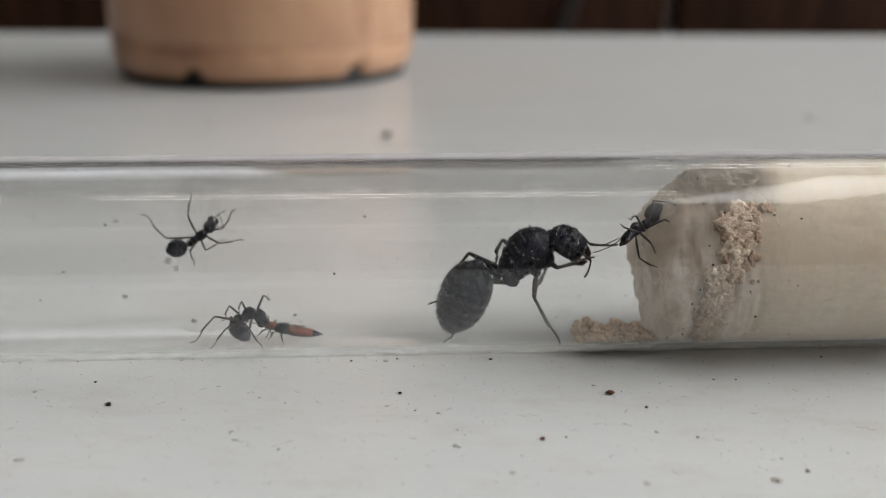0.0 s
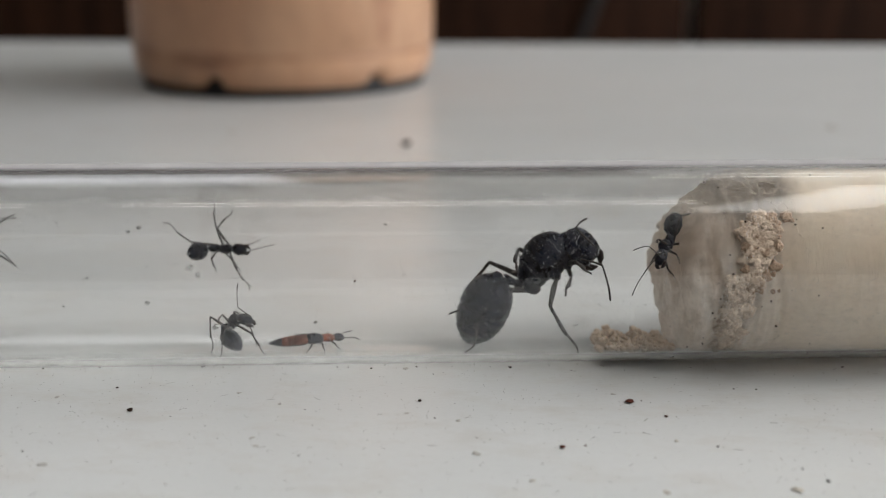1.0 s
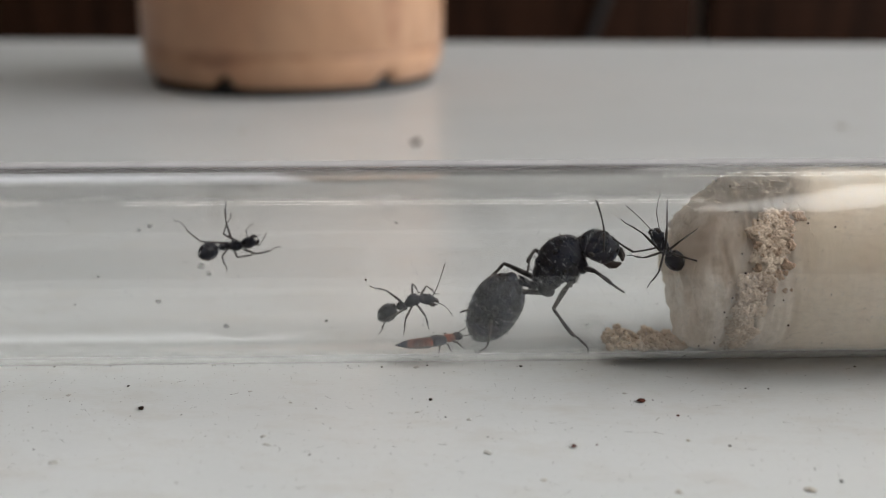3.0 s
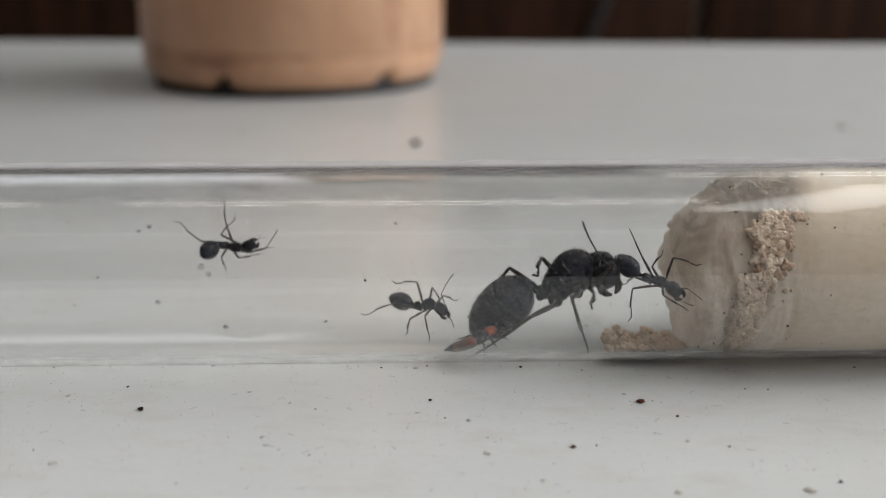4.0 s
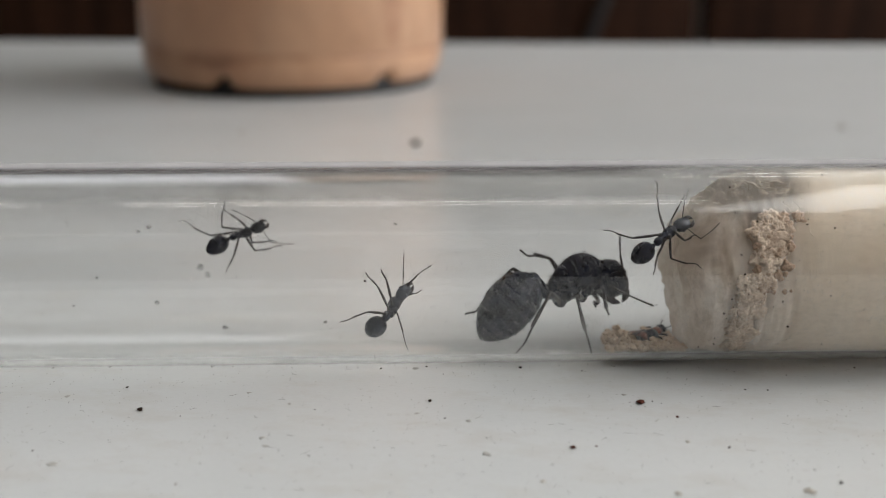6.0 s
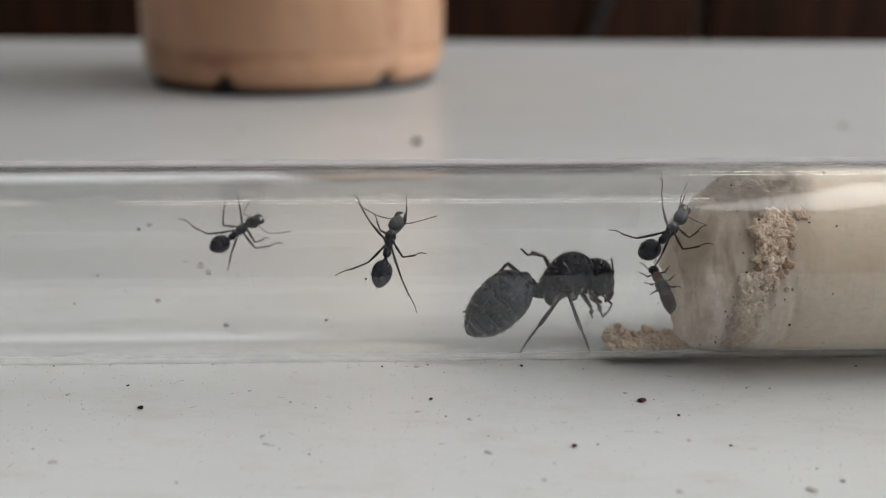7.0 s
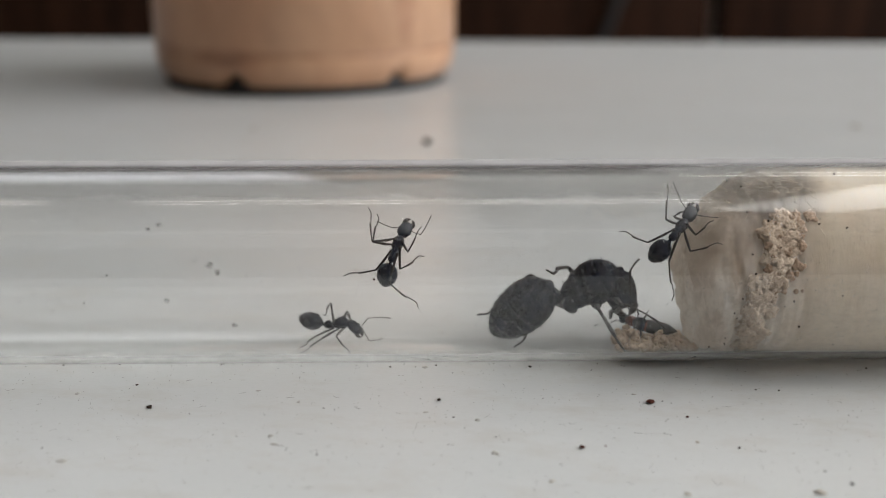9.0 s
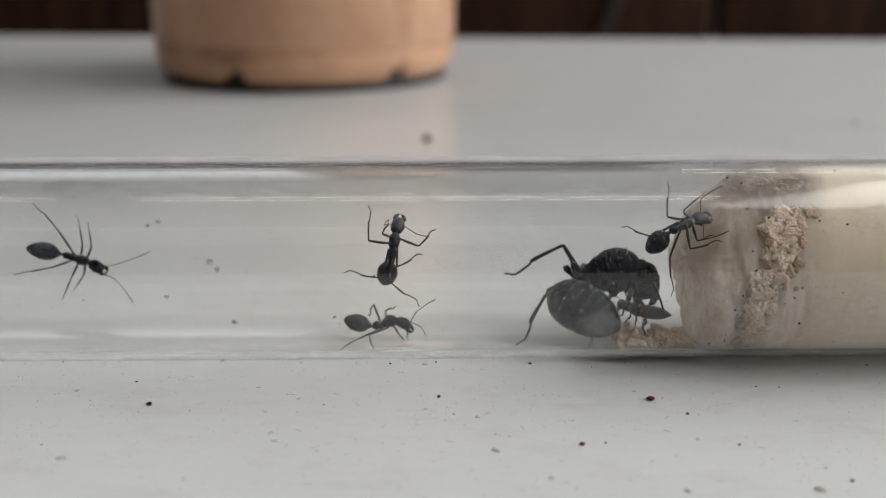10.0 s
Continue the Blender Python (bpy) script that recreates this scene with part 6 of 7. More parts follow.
    stance(ant_b, 2, (-12.65, -0.05, 2.75), (5, -21, 2), (0, 1, 13), (0, 43, -9),
           (-76, -1, 85, 164, 6, -1, -73, 120, 150, -41, 112, 117, 38, -31, -138, 73, 154, -16, 91, 121, 75, -16, -129, 12), (23, -60, 51, 55, 60, -15, -27, 113))
    stance(ant_b, 2.267, (-9.19, 0.04, 2.69), (5, -12, 2), (-1, -9, 5), (0, 39, -13),
           (-100, -9, 87, 160, 22, 0, -68, 119, 171, -37, 98, 115, 81, -14, -130, 42, 103, -45, 116, 92, 90, -11, -127, 12), (22, -48, 34, 45, 41, -5, -33, 110))
    stance(ant_b, 2.5, (-5.73, 0.14, 2.63), (5, -3, 2), (0, -19, -4), (0, 35, -17),
           (-124, -16, 93, 156, 39, 0, -62, 118, -170, -29, 87, 113, 123, -6, -113, 12, 33, -39, 164, 63, 105, -7, -124, 12), (17, -37, 20, 35, 21, 1, -42, 107))
    stance(ant_b, 2.6, (-4.85, 0.31, 3.49), (6, -14, 2), (-1, -25, -17), (-1, 28, -26),
           (-110, -12, 78, 150, 17, 10, -67, 111, -162, -33, 82, 124, 43, -5, -109, 63, 78, -44, 154, 68, 29, 0, -128, 58), (52, -47, 1, 36, 23, 23, -32, 84))
    stance(ant_b, 2.7, (-3.98, 0.49, 4.36), (8, -25, 2), (0, -31, -32), (0, 20, -35),
           (-98, -5, 65, 144, -6, 18, -75, 105, -152, -35, 76, 134, -37, -1, -109, 114, 124, -42, 143, 73, -49, -2, -135, 105), (93, -46, -24, 37, 30, 43, -18, 62))
    stance(ant_b, 3.8, (-1.94, 0.62, 4.2), (5, -4, -49), (0, 9, 4), (0, 26, 0),
           (-82, -44, 69, 76, 12, -2, -29, 128, -97, -62, 88, 88, -28, 4, -64, 111, 142, -39, 147, 106, -35, -25, -118, 53), (110, -49, 7, 70, 40, 28, -5, 92))
    stance(ant_b, 3.9, (-1.72, 0.75, 4.14), (6, -7, -40), (0, 13, -1), (1, 31, -10),
           (-91, -26, 82, 97, 5, -3, -51, 108, -100, -54, 92, 114, -33, 3, -85, 104, 138, -53, 139, 95, -6, -30, -135, 44), (97, -79, -23, 63, 31, 23, -18, 104))
    stance(ant_b, 4, (-1.5, 0.89, 4.07), (8, -10, -31), (0, 17, -6), (0, 36, -21),
           (-95, -8, 91, 119, 0, -7, -73, 87, -102, -45, 95, 140, -38, 0, -106, 97, 136, -67, 129, 83, 24, -27, -153, 34), (-119, -69, 153, 56, 23, 16, -29, 116))
    stance(ant_b, 4.5, (-1.18, -0.5, 3.12), (1, 8, -64), (0, 9, 7), (0, 45, 1),
           (-57, 5, 125, 125, -27, -15, -41, 110, -139, -22, 138, 98, -50, -21, -59, 124, 167, -65, 145, 83, -22, -36, -135, 48), (-40, -59, 117, 120, -26, -25, -39, 153))
    stance(ant_b, 4.733, (-2.26, -0.57, 2.63), (0, 8, -82), (0, 10, 1), (0, 32, -1),
           (-63, 11, 141, 127, -26, -24, -26, 130, -119, -20, 144, 93, -22, -43, -56, 115, -153, -41, 146, 104, -13, -51, -135, 61), (11, -54, 54, 139, -30, -30, -18, 157))
    stance(ant_b, 5, (-3.33, -0.64, 2.14), (0, 8, -99), (0, 11, -4), (0, 19, -4),
           (-67, 18, 156, 128, -27, -32, -9, 151, -99, -20, 149, 89, 21, -62, -73, 106, -121, -23, 162, 125, -1, -65, -138, 75), (32, -30, 21, 158, -35, -33, 5, 160))
    stance(ant_b, 5.267, (-3.69, -0.69, 2.09), (4, -6, -69), (0, 7, -3), (0, 16, -3),
           (-94, -5, 133, 137, 8, -11, -14, 132, -146, -53, 137, 98, 0, -60, -48, 120, 173, -26, 164, 121, 26, -38, -139, 51), (49, -20, -11, 155, 14, -7, -13, 131))
    stance(ant_b, 5.5, (-4.05, -0.75, 2.05), (1, -20, -37), (0, 4, -3), (0, 14, -2),
           (-113, -35, 120, 145, 42, 10, -6, 113, 98, -71, -155, 108, -16, -55, -28, 134, 106, -26, 168, 117, 46, -14, -128, 27), (59, -5, -37, 152, 57, 24, -6, 102))
    stance(ant_b, 5.667, (-4.01, -2.15, 3.25), (-12, -31, -39), (0, 9, -1), (6, -2, 11),
           (-97, -51, 100, 126, 28, 1, -19, 99, 99, -84, -136, 108, -7, -52, -39, 114, 76, -28, 152, 116, 43, -22, -136, 47), (81, -1, -23, 124, 91, 16, -8, 98))
    stance(ant_b, 5.8, (-3.97, -3.56, 4.45), (-26, -42, -37), (0, 15, 1), (8, -19, 22),
           (-65, -60, 65, 108, 16, -11, -30, 85, -45, -83, 29, 108, 1, -48, -49, 95, 45, -36, 138, 115, 40, -30, -143, 67), (104, -3, -9, 97, 125, 10, -15, 94))
    stance(ant_b, 5.933, (-3.93, -4.97, 5.65), (-44, -52, -31), (0, 20, 3), (7, -36, 34),
           (-28, -56, 25, 89, 6, -24, -39, 71, -43, -70, 47, 108, 7, -43, -58, 75, 13, -50, 130, 115, 38, -38, -150, 87), (126, -10, 4, 69, 158, 9, -24, 90))
    stance(ant_b, 6.1, (-3.89, -6.38, 6.85), (-69, -60, -17), (0, 25, 4), (0, -52, 51),
           (-7, -42, 0, 71, -3, -39, -47, 57, -34, -58, 59, 108, 11, -37, -65, 56, -31, -64, 137, 114, 38, -46, -159, 107), (147, -21, 13, 42, -168, 13, -32, 86))
    stance(ant_b, 6.433, (-4.2, -6.08, 8.88), (-115, -70, 28), (0, 38, 3), (4, -40, 23),
           (-24, -39, 20, 65, 0, -51, -35, 86, -54, -45, 109, 100, 12, -26, -52, 35, -94, -37, 164, 66, 27, -54, -150, 97), (160, 19, 21, 66, -168, 30, -29, 79))
    stance(ant_b, 6.8, (-4.52, -5.79, 10.91), (-166, -62, 76), (0, 50, 1), (0, -27, 0),
           (-37, -32, 37, 58, -1, -62, -21, 115, -54, -27, 144, 92, 16, -14, -39, 14, -132, -7, 155, 18, 11, -60, -136, 88), (-172, 54, 46, 90, -167, 47, -24, 73))
    stance(ant_b, 6.9, (-4.31, -5.76, 10.95), (-162, -61, 71), (0, 43, 4), (0, -24, 11),
           (-35, -36, 31, 63, 3, -64, -38, 123, -45, -39, 139, 99, 24, -15, -45, 16, -146, -5, 153, 19, 9, -53, -136, 81), (-157, 55, 70, 71, 116, 41, -77, 47))
    stance(ant_b, 7, (-4.09, -5.73, 11), (-158, -60, 67), (0, 37, 7), (0, -21, 22),
           (-32, -39, 25, 68, 8, -64, -55, 131, -32, -50, 130, 106, 31, -14, -51, 17, -159, -4, 150, 21, 8, -46, -137, 73), (-143, 52, 92, 52, 73, 5, -92, 22))
    stance(ant_b, 7.267, (-3.97, -5.74, 10.98), (-156, -59, 65), (-1, 45, 20), (0, -24, 11),
           (-47, -50, 46, 80, 29, -62, -62, 141, -47, -46, 145, 113, 57, -11, -55, 14, -97, -18, 168, 35, 6, -40, -136, 67), (-135, 39, 96, 74, 81, 37, -100, 65))
    stance(ant_b, 7.5, (-3.85, -5.75, 10.96), (-155, -59, 63), (0, 54, 34), (0, -27, -1),
           (-71, -56, 76, 93, 48, -58, -67, 150, -59, -40, 158, 119, 81, -7, -57, 12, -28, -40, 161, 50, 4, -34, -136, 61), (-130, 27, 97, 96, 86, 70, -108, 107))
    stance(ant_b, 7.733, (-4.07, -5.75, 10.97), (-160, -60, 69), (0, 56, 30), (0, -27, -8),
           (-76, -62, 86, 98, 44, -59, -75, 151, -61, -34, 160, 113, 73, -11, -59, 26, -74, -25, 173, 43, 32, -32, -152, 69), (-135, 25, 105, 89, 82, 36, -102, 79))
    stance(ant_b, 8, (-4.28, -5.75, 10.98), (-165, -61, 75), (0, 58, 25), (0, -26, -16),
           (-86, -68, 99, 102, 39, -61, -82, 152, -62, -28, 161, 107, 64, -16, -61, 40, -112, -7, 170, 37, 58, -25, -166, 77), (-141, 24, 114, 82, 75, 4, -95, 51))
    stance(ant_b, 8.267, (-4.12, -5.77, 10.94), (-149, -57, 56), (0, 58, 14), (0, -29, -3),
           (-33, -65, 91, 112, 83, -22, -114, 127, -62, -35, 152, 115, 90, -9, -73, 35, -112, -5, 164, 43, 57, -24, -174, 75), (-121, 9, 129, 59, 107, 57, -67, 83))
    stance(ant_b, 8.5, (-3.96, -5.8, 10.9), (-137, -52, 42), (0, 58, 3), (0, -31, 10),
           (12, -60, 91, 122, 104, 23, -114, 102, -60, -42, 143, 123, 114, 2, -81, 29, -113, -4, 159, 50, 56, -23, 178, 73), (-106, -11, 138, 37, -145, 48, 37, 114))
    stance(ant_b, 8.733, (-4.08, -5.85, 10.79), (-139, -55, 45), (0, 57, 0), (0, -31, 10),
           (-43, -68, 100, 115, 99, 22, -118, 108, -63, -40, 152, 126, 90, -10, -92, 55, -111, -1, 166, 59, 42, -34, -172, 78), (-100, 17, 120, 73, -177, 67, -44, 109))
    stance(ant_b, 9, (-4.19, -5.91, 10.68), (-141, -58, 48), (0, 56, -3), (0, -32, 10),
           (-111, -68, 123, 108, 94, 21, -122, 113, -66, -37, 160, 130, 66, -27, -98, 82, -109, 1, 174, 69, 24, -42, -157, 84), (-104, 44, 98, 108, 143, 51, -132, 104))
    stance(ant_b, 9.267, (-4.29, -5.91, 10.68), (-149, -61, 57), (0, 56, 2), (0, -31, -3),
           (-112, -67, 142, 107, 69, -26, -119, 121, -65, -36, 163, 127, 64, -30, -92, 84, -108, 1, 177, 67, 26, -43, -153, 87), (-92, 21, 94, 92, 116, 31, -135, 100))
    stance(ant_b, 9.5, (-4.39, -5.91, 10.68), (-157, -63, 66), (0, 56, 8), (0, -29, -16),
           (-112, -66, 160, 106, 8, -61, -71, 128, -64, -36, 167, 125, 63, -32, -85, 87, -108, 0, -180, 65, 28, -45, -150, 91), (-78, -1, 85, 77, 94, 11, -128, 96))
    stance(ant_b, 9.733, (-4.38, -5.93, 10.64), (-158, -63, 67), (0, 56, 11), (0, -30, -7),
           (-60, -53, 113, 97, 26, -61, -70, 139, -66, -34, 169, 126, 68, -28, -87, 88, -107, 0, -178, 66, 49, -35, -165, 90), (-118, -8, 98, 70, 113, 32, -131, 126))
    stance(ant_b, 10, (-4.38, -5.94, 10.6), (-158, -64, 67), (0, 55, 14), (0, -31, 2),
           (-39, -29, 97, 88, 43, -61, -68, 149, -67, -33, 172, 127, 72, -24, -89, 88, -105, -1, -177, 67, 65, -22, -173, 90), (-159, -5, 112, 64, 139, 52, -123, 156))
    stance(ant_c, 0, (17.51, -2.24, 10.77), (31, 14, -134), (0, 11, 6), (0, 7, -4),
           (-130, -37, 8, 125, -6, 67, -26, 53, -163, -51, 43, 131, 11, 30, 56, 117, 37, -47, 112, 94, 38, 1, 99, 85), (-105, 8, -44, 45, -109, -7, -30, 69))
    stance(ant_c, 0.1, (17.98, -2.33, 10.97), (25, 15, -123), (0, 12, 3), (0, 11, -5),
           (-87, -32, -12, 121, -10, 52, -16, 66, -129, -57, 7, 120, -2, 24, 30, 117, 38, -51, 98, 100, 40, -8, 79, 94), (-72, 11, -28, 71, -72, 21, -10, 83))
    stance(ant_c, 0.2, (18.45, -2.43, 11.17), (20, 17, -113), (0, 12, 1), (0, 16, -6),
           (-51, -19, -23, 117, -15, 38, -8, 78, -95, -51, -28, 110, -10, 14, 6, 117, 40, -56, 83, 105, 46, -15, 57, 104), (-40, 5, -12, 97, -23, 28, 27, 98))
    stance(ant_c, 0.333, (19, -2.72, 11.07), (11, 12, -102), (0, 14, 0), (0, 18, 5),
           (-37, 0, -27, 117, 13, 39, -16, 61, -66, -35, -39, 121, 25, -2, 39, 101, -89, -80, -99, 115, 54, -31, 53, 105), (-23, 12, -23, 106, 14, 22, 28, 100))
    stance(ant_c, 0.5, (19.56, -3.02, 10.97), (1, 9, -90), (0, 16, -1), (0, 20, 16),
           (-24, 20, -26, 118, 41, 44, -23, 44, -45, -18, -41, 133, 49, -32, 61, 84, -81, -38, -55, 125, 67, -46, 45, 106), (-5, 22, -31, 114, 49, 17, 25, 101))
    stance(ant_c, 0.733, (18.72, -2.95, 10.65), (14, 13, -104), (0, 14, -1), (0, 17, 8),
           (-44, -6, -22, 122, 19, 27, -3, 79, -73, -41, -31, 135, 31, -15, 58, 107, -28, -69, -135, 101, 47, -15, 83, 76), (-19, -21, -64, 94, 41, 20, -11, 56))
    stance(ant_c, 1, (17.88, -2.88, 10.32), (26, 21, -117), (0, 12, 0), (0, 14, 1),
           (-70, -29, -7, 127, -5, 18, 21, 113, -121, -56, 0, 138, 13, 1, 49, 130, 29, -40, 141, 76, 48, 21, 110, 45), (4, -62, -112, 73, 33, 18, -47, 12))
    stance(ant_c, 1.5, (17.4, -2.83, 8.24), (25, 26, -120), (0, 10, 0), (0, 25, -7),
           (-60, -20, -6, 126, -25, -1, 31, 134, -105, -60, -1, 137, 12, -8, 55, 143, -35, -32, 146, 65, 33, 8, 122, 57), (-63, -33, -4, 128, -16, 11, -43, 48))
    stance(ant_c, 1.733, (17.92, -2.9, 8.8), (13, 24, -105), (0, 6, -2), (-1, 36, 0),
           (-29, -22, -37, 122, 14, 18, 7, 96, -64, -54, -57, 125, 32, 12, 41, 100, -37, -57, 128, 69, 31, -8, 83, 68), (-37, 3, -31, 98, 7, 13, -14, 77))
    stance(ant_c, 2, (18.45, -2.97, 9.36), (0, 24, -89), (0, 2, -5), (0, 46, 10),
           (-1, -9, -65, 117, 53, 48, -1, 58, -48, -34, -90, 113, 49, 36, 33, 58, -5, -79, 79, 74, 40, -22, 42, 78), (-25, 46, -45, 69, 29, 5, 13, 107))
    stance(ant_c, 2.133, (18.2, -2.85, 9.33), (5, 14, -104), (0, 9, -5), (0, 30, 10),
           (-24, -38, -62, 117, 32, 39, 5, 76, -47, -52, -88, 97, 36, 36, 35, 71, 0, -72, 90, 76, 46, -10, 45, 97), (-31, 3, -49, 65, -4, 24, 14, 104))
    stance(ant_c, 2.267, (17.95, -2.72, 9.3), (12, 5, -119), (0, 16, -6), (0, 14, 11),
           (-66, -61, -35, 117, 12, 33, 13, 95, -48, -70, -86, 81, 23, 36, 37, 85, 6, -67, 100, 78, 52, 3, 50, 115), (-35, -39, -49, 61, -45, 41, 1, 100))
    stance(ant_c, 2.4, (17.7, -2.6, 9.27), (21, -2, -136), (0, 23, -6), (0, -3, 11),
           (-139, -58, 24, 116, -7, 29, 23, 113, -72, -88, -59, 65, 11, 37, 38, 99, 13, -61, 110, 80, 59, 15, 56, 133), (-52, -81, -34, 58, -96, 45, -26, 96))
    stance(ant_c, 2.5, (17.44, -2.48, 9.24), (31, -5, -153), (0, 30, -6), (0, -19, 11),
           (-176, -33, 44, 116, -27, 28, 34, 131, 141, -74, 90, 49, -2, 37, 40, 113, 21, -56, 119, 82, 68, 26, 64, 152), (151, -56, 120, 54, -142, 32, -45, 93))
    stance(ant_c, 2.6, (17.19, -2.45, 9.88), (32, -9, -154), (1, 17, 3), (1, -4, 6),
           (-160, -38, 35, 70, -32, 28, 29, 107, 159, -64, 66, 52, 5, 40, 43, 116, 73, -41, 89, 89, 62, 31, 75, 133), (-180, -32, 39, 60, -95, 40, -26, 81))
    stance(ant_c, 2.7, (16.93, -2.42, 10.52), (33, -12, -156), (0, 3, 11), (0, 11, 1),
           (-143, -40, 24, 24, -37, 27, 24, 83, 166, -54, 54, 56, 14, 43, 47, 119, 103, -17, 83, 95, 57, 38, 86, 115), (166, -3, -16, 66, -47, 33, -6, 69))
    stance(ant_c, 2.9, (16.87, -2.84, 10.17), (28, -29, -138), (0, -5, 6), (0, -8, 3),
           (-174, -49, 27, 34, -91, -5, -18, 56, 139, -19, 55, 84, -75, 44, -16, 109, 97, 14, 70, 102, -5, 62, 31, 113), (166, -32, 0, 59, -105, -2, -26, 67))
    stance(ant_c, 3.1, (16.8, -3.25, 9.82), (15, -42, -114), (0, -13, 0), (0, -28, 5),
           (148, -56, 38, 43, -133, -56, -24, 30, 114, 12, 42, 112, -125, 3, -34, 100, 80, 42, 49, 110, -69, 39, -25, 112), (151, -58, 27, 52, -165, -37, -5, 66))
    stance(ant_c, 3.267, (16.65, -4.5, 9.69), (-63, -56, -36), (1, 24, -1), (0, -28, 1),
           (61, -62, 61, 79, -62, -59, -40, 62, 81, -35, 35, 111, -87, -34, -32, 96, 75, -13, 76, 102, -62, -17, -51, 105), (168, 2, 28, 77, -175, 12, -15, 81))
    stance(ant_c, 3.45, (16.49, -5.74, 9.57), (-105, -17, 6), (0, 60, -3), (0, -28, -3),
           (-18, -51, 74, 114, 4, -52, -49, 94, -3, -68, 94, 110, -17, -59, -73, 92, 27, -54, 134, 95, -7, -56, -115, 98), (-157, 57, 60, 102, 153, 57, -48, 96))
    stance(ant_c, 3.8, (15.47, -5.9, 8.86), (-99, 29, -3), (0, 64, 0), (0, -24, 12),
           (23, -52, 40, 90, -22, -64, -30, 95, -46, -40, 121, 77, -12, -70, -110, 109, -3, -71, 133, 134, -11, -66, -138, 106), (-164, 60, 43, 112, -172, 71, -1, 112))
    stance(ant_c, 4, (15.75, -5.95, 8.36), (-93, 19, 0), (0, 31, 15), (0, -10, 24),
           (-38, -53, 50, 81, 63, -13, -88, 86, -90, -3, 153, 78, 31, -74, -135, 125, 5, -69, 157, 131, -2, -57, -135, 84), (178, 83, 7, 119, 103, 69, -66, 113))
    stance(ant_c, 4.267, (16.07, -5.76, 9.22), (-101, -6, 5), (0, 36, 12), (2, 1, 5),
           (-37, -60, 58, 84, 56, -37, -75, 81, -103, 6, 138, 65, 17, -58, -100, 87, 55, -37, 146, 74, 15, -69, -134, 101), (-95, 49, 75, 89, 130, 39, -75, 76))
    stance(ant_c, 4.5, (16.38, -5.58, 10.08), (-112, -31, 13), (0, 40, 9), (0, 12, -15),
           (-38, -67, 68, 87, 36, -57, -50, 76, -119, 11, 121, 53, 21, -42, -80, 48, 89, -9, 164, 16, 53, -80, -154, 119), (-78, 10, 67, 58, 155, 15, -94, 39))
    stance(ant_c, 4.733, (16.1, -5.43, 10.46), (-117, -31, 16), (0, 46, 9), (0, 15, -15),
           (-19, -68, 52, 102, 34, -51, -49, 73, -80, -19, 123, 66, 33, -50, -86, 65, 64, -19, 151, 35, 21, -62, -136, 103), (-118, 4, 73, 52, 132, 17, -97, 65))
    stance(ant_c, 5, (15.82, -5.28, 10.85), (-121, -31, 19), (0, 52, 8), (0, 18, -14),
           (0, -67, 36, 118, 32, -46, -48, 70, -29, -42, 100, 79, 47, -56, -96, 82, 39, -34, 142, 54, 8, -43, -138, 87), (-159, 2, 81, 46, 108, 17, -101, 90))
    stance(ant_c, 5.267, (16.22, -5.14, 11.08), (-123, -28, 18), (0, 52, 12), (2, 2, 0),
           (6, -62, 36, 130, 26, -50, -48, 74, -38, -42, 111, 80, 38, -39, -82, 47, 18, -51, 141, 79, 3, -35, -142, 74), (-114, 3, 81, 61, 118, 32, -88, 78))
    stance(ant_c, 5.5, (16.63, -4.99, 11.32), (-125, -25, 18), (0, 52, 17), (0, -14, 14),
           (12, -58, 37, 142, 20, -53, -48, 79, -47, -41, 123, 82, 35, -21, -74, 12, -15, -67, 154, 104, -2, -28, -146, 61), (-69, 4, 82, 76, 133, 44, -69, 66))
    stance(ant_c, 6.8, (16.29, -4.86, 11.53), (-140, -43, 41), (0, 70, 17), (0, -17, -6),
           (-8, -48, 65, 112, -14, -42, 10, 68, -36, -38, 104, 89, 22, -23, -35, 21, 34, -73, 137, 122, -4, -39, -119, 80), (-140, 22, 88, 85, 171, 42, -40, 85))
    stance(ant_c, 7, (16.69, -4.84, 11.54), (-134, -37, 32), (0, 66, 41), (0, -10, -13),
           (-15, -49, 62, 119, -8, -49, -10, 74, -28, -46, 91, 96, 34, -18, -48, 12, 14, -71, 153, 117, 3, -33, -135, 70), (-147, 36, 93, 109, 160, 45, -37, 83))
    stance(ant_c, 7.267, (17.03, -4.93, 11.4), (-128, -30, 23), (-3, 57, 16), (0, -15, -3),
           (-8, -54, 56, 128, 15, -53, -34, 78, -35, -49, 86, 107, 29, -33, -67, 42, 7, -63, 142, 97, 10, -25, -147, 56), (-107, 15, 87, 83, 162, 44, -40, 78))
    stance(ant_c, 7.5, (17.36, -5.02, 11.26), (-123, -22, 16), (0, 47, -3), (0, -20, 8),
           (0, -58, 48, 137, 38, -51, -59, 82, -43, -53, 81, 118, 30, -48, -88, 73, -1, -56, 131, 77, 16, -16, -157, 41), (-68, 1, 69, 56, 165, 44, -43, 72))
    stance(ant_c, 7.733, (17.02, -4.89, 11.45), (-129, -31, 25), (-2, 56, 8), (0, -8, 5),
           (-11, -50, 58, 120, 38, -33, -38, 47, -41, -47, 92, 106, 24, -50, -73, 74, 23, -39, 134, 44, 11, -26, -146, 58), (-112, 15, 86, 78, 148, 39, -94, 78))
    stance(ant_c, 8, (16.67, -4.77, 11.64), (-137, -39, 36), (0, 64, 21), (0, 4, 1),
           (-19, -42, 64, 104, 45, -16, -19, 12, -37, -41, 102, 94, 18, -51, -58, 76, 44, -23, 144, 12, 4, -36, -133, 75), (-159, 37, 89, 100, 142, 26, -138, 85))
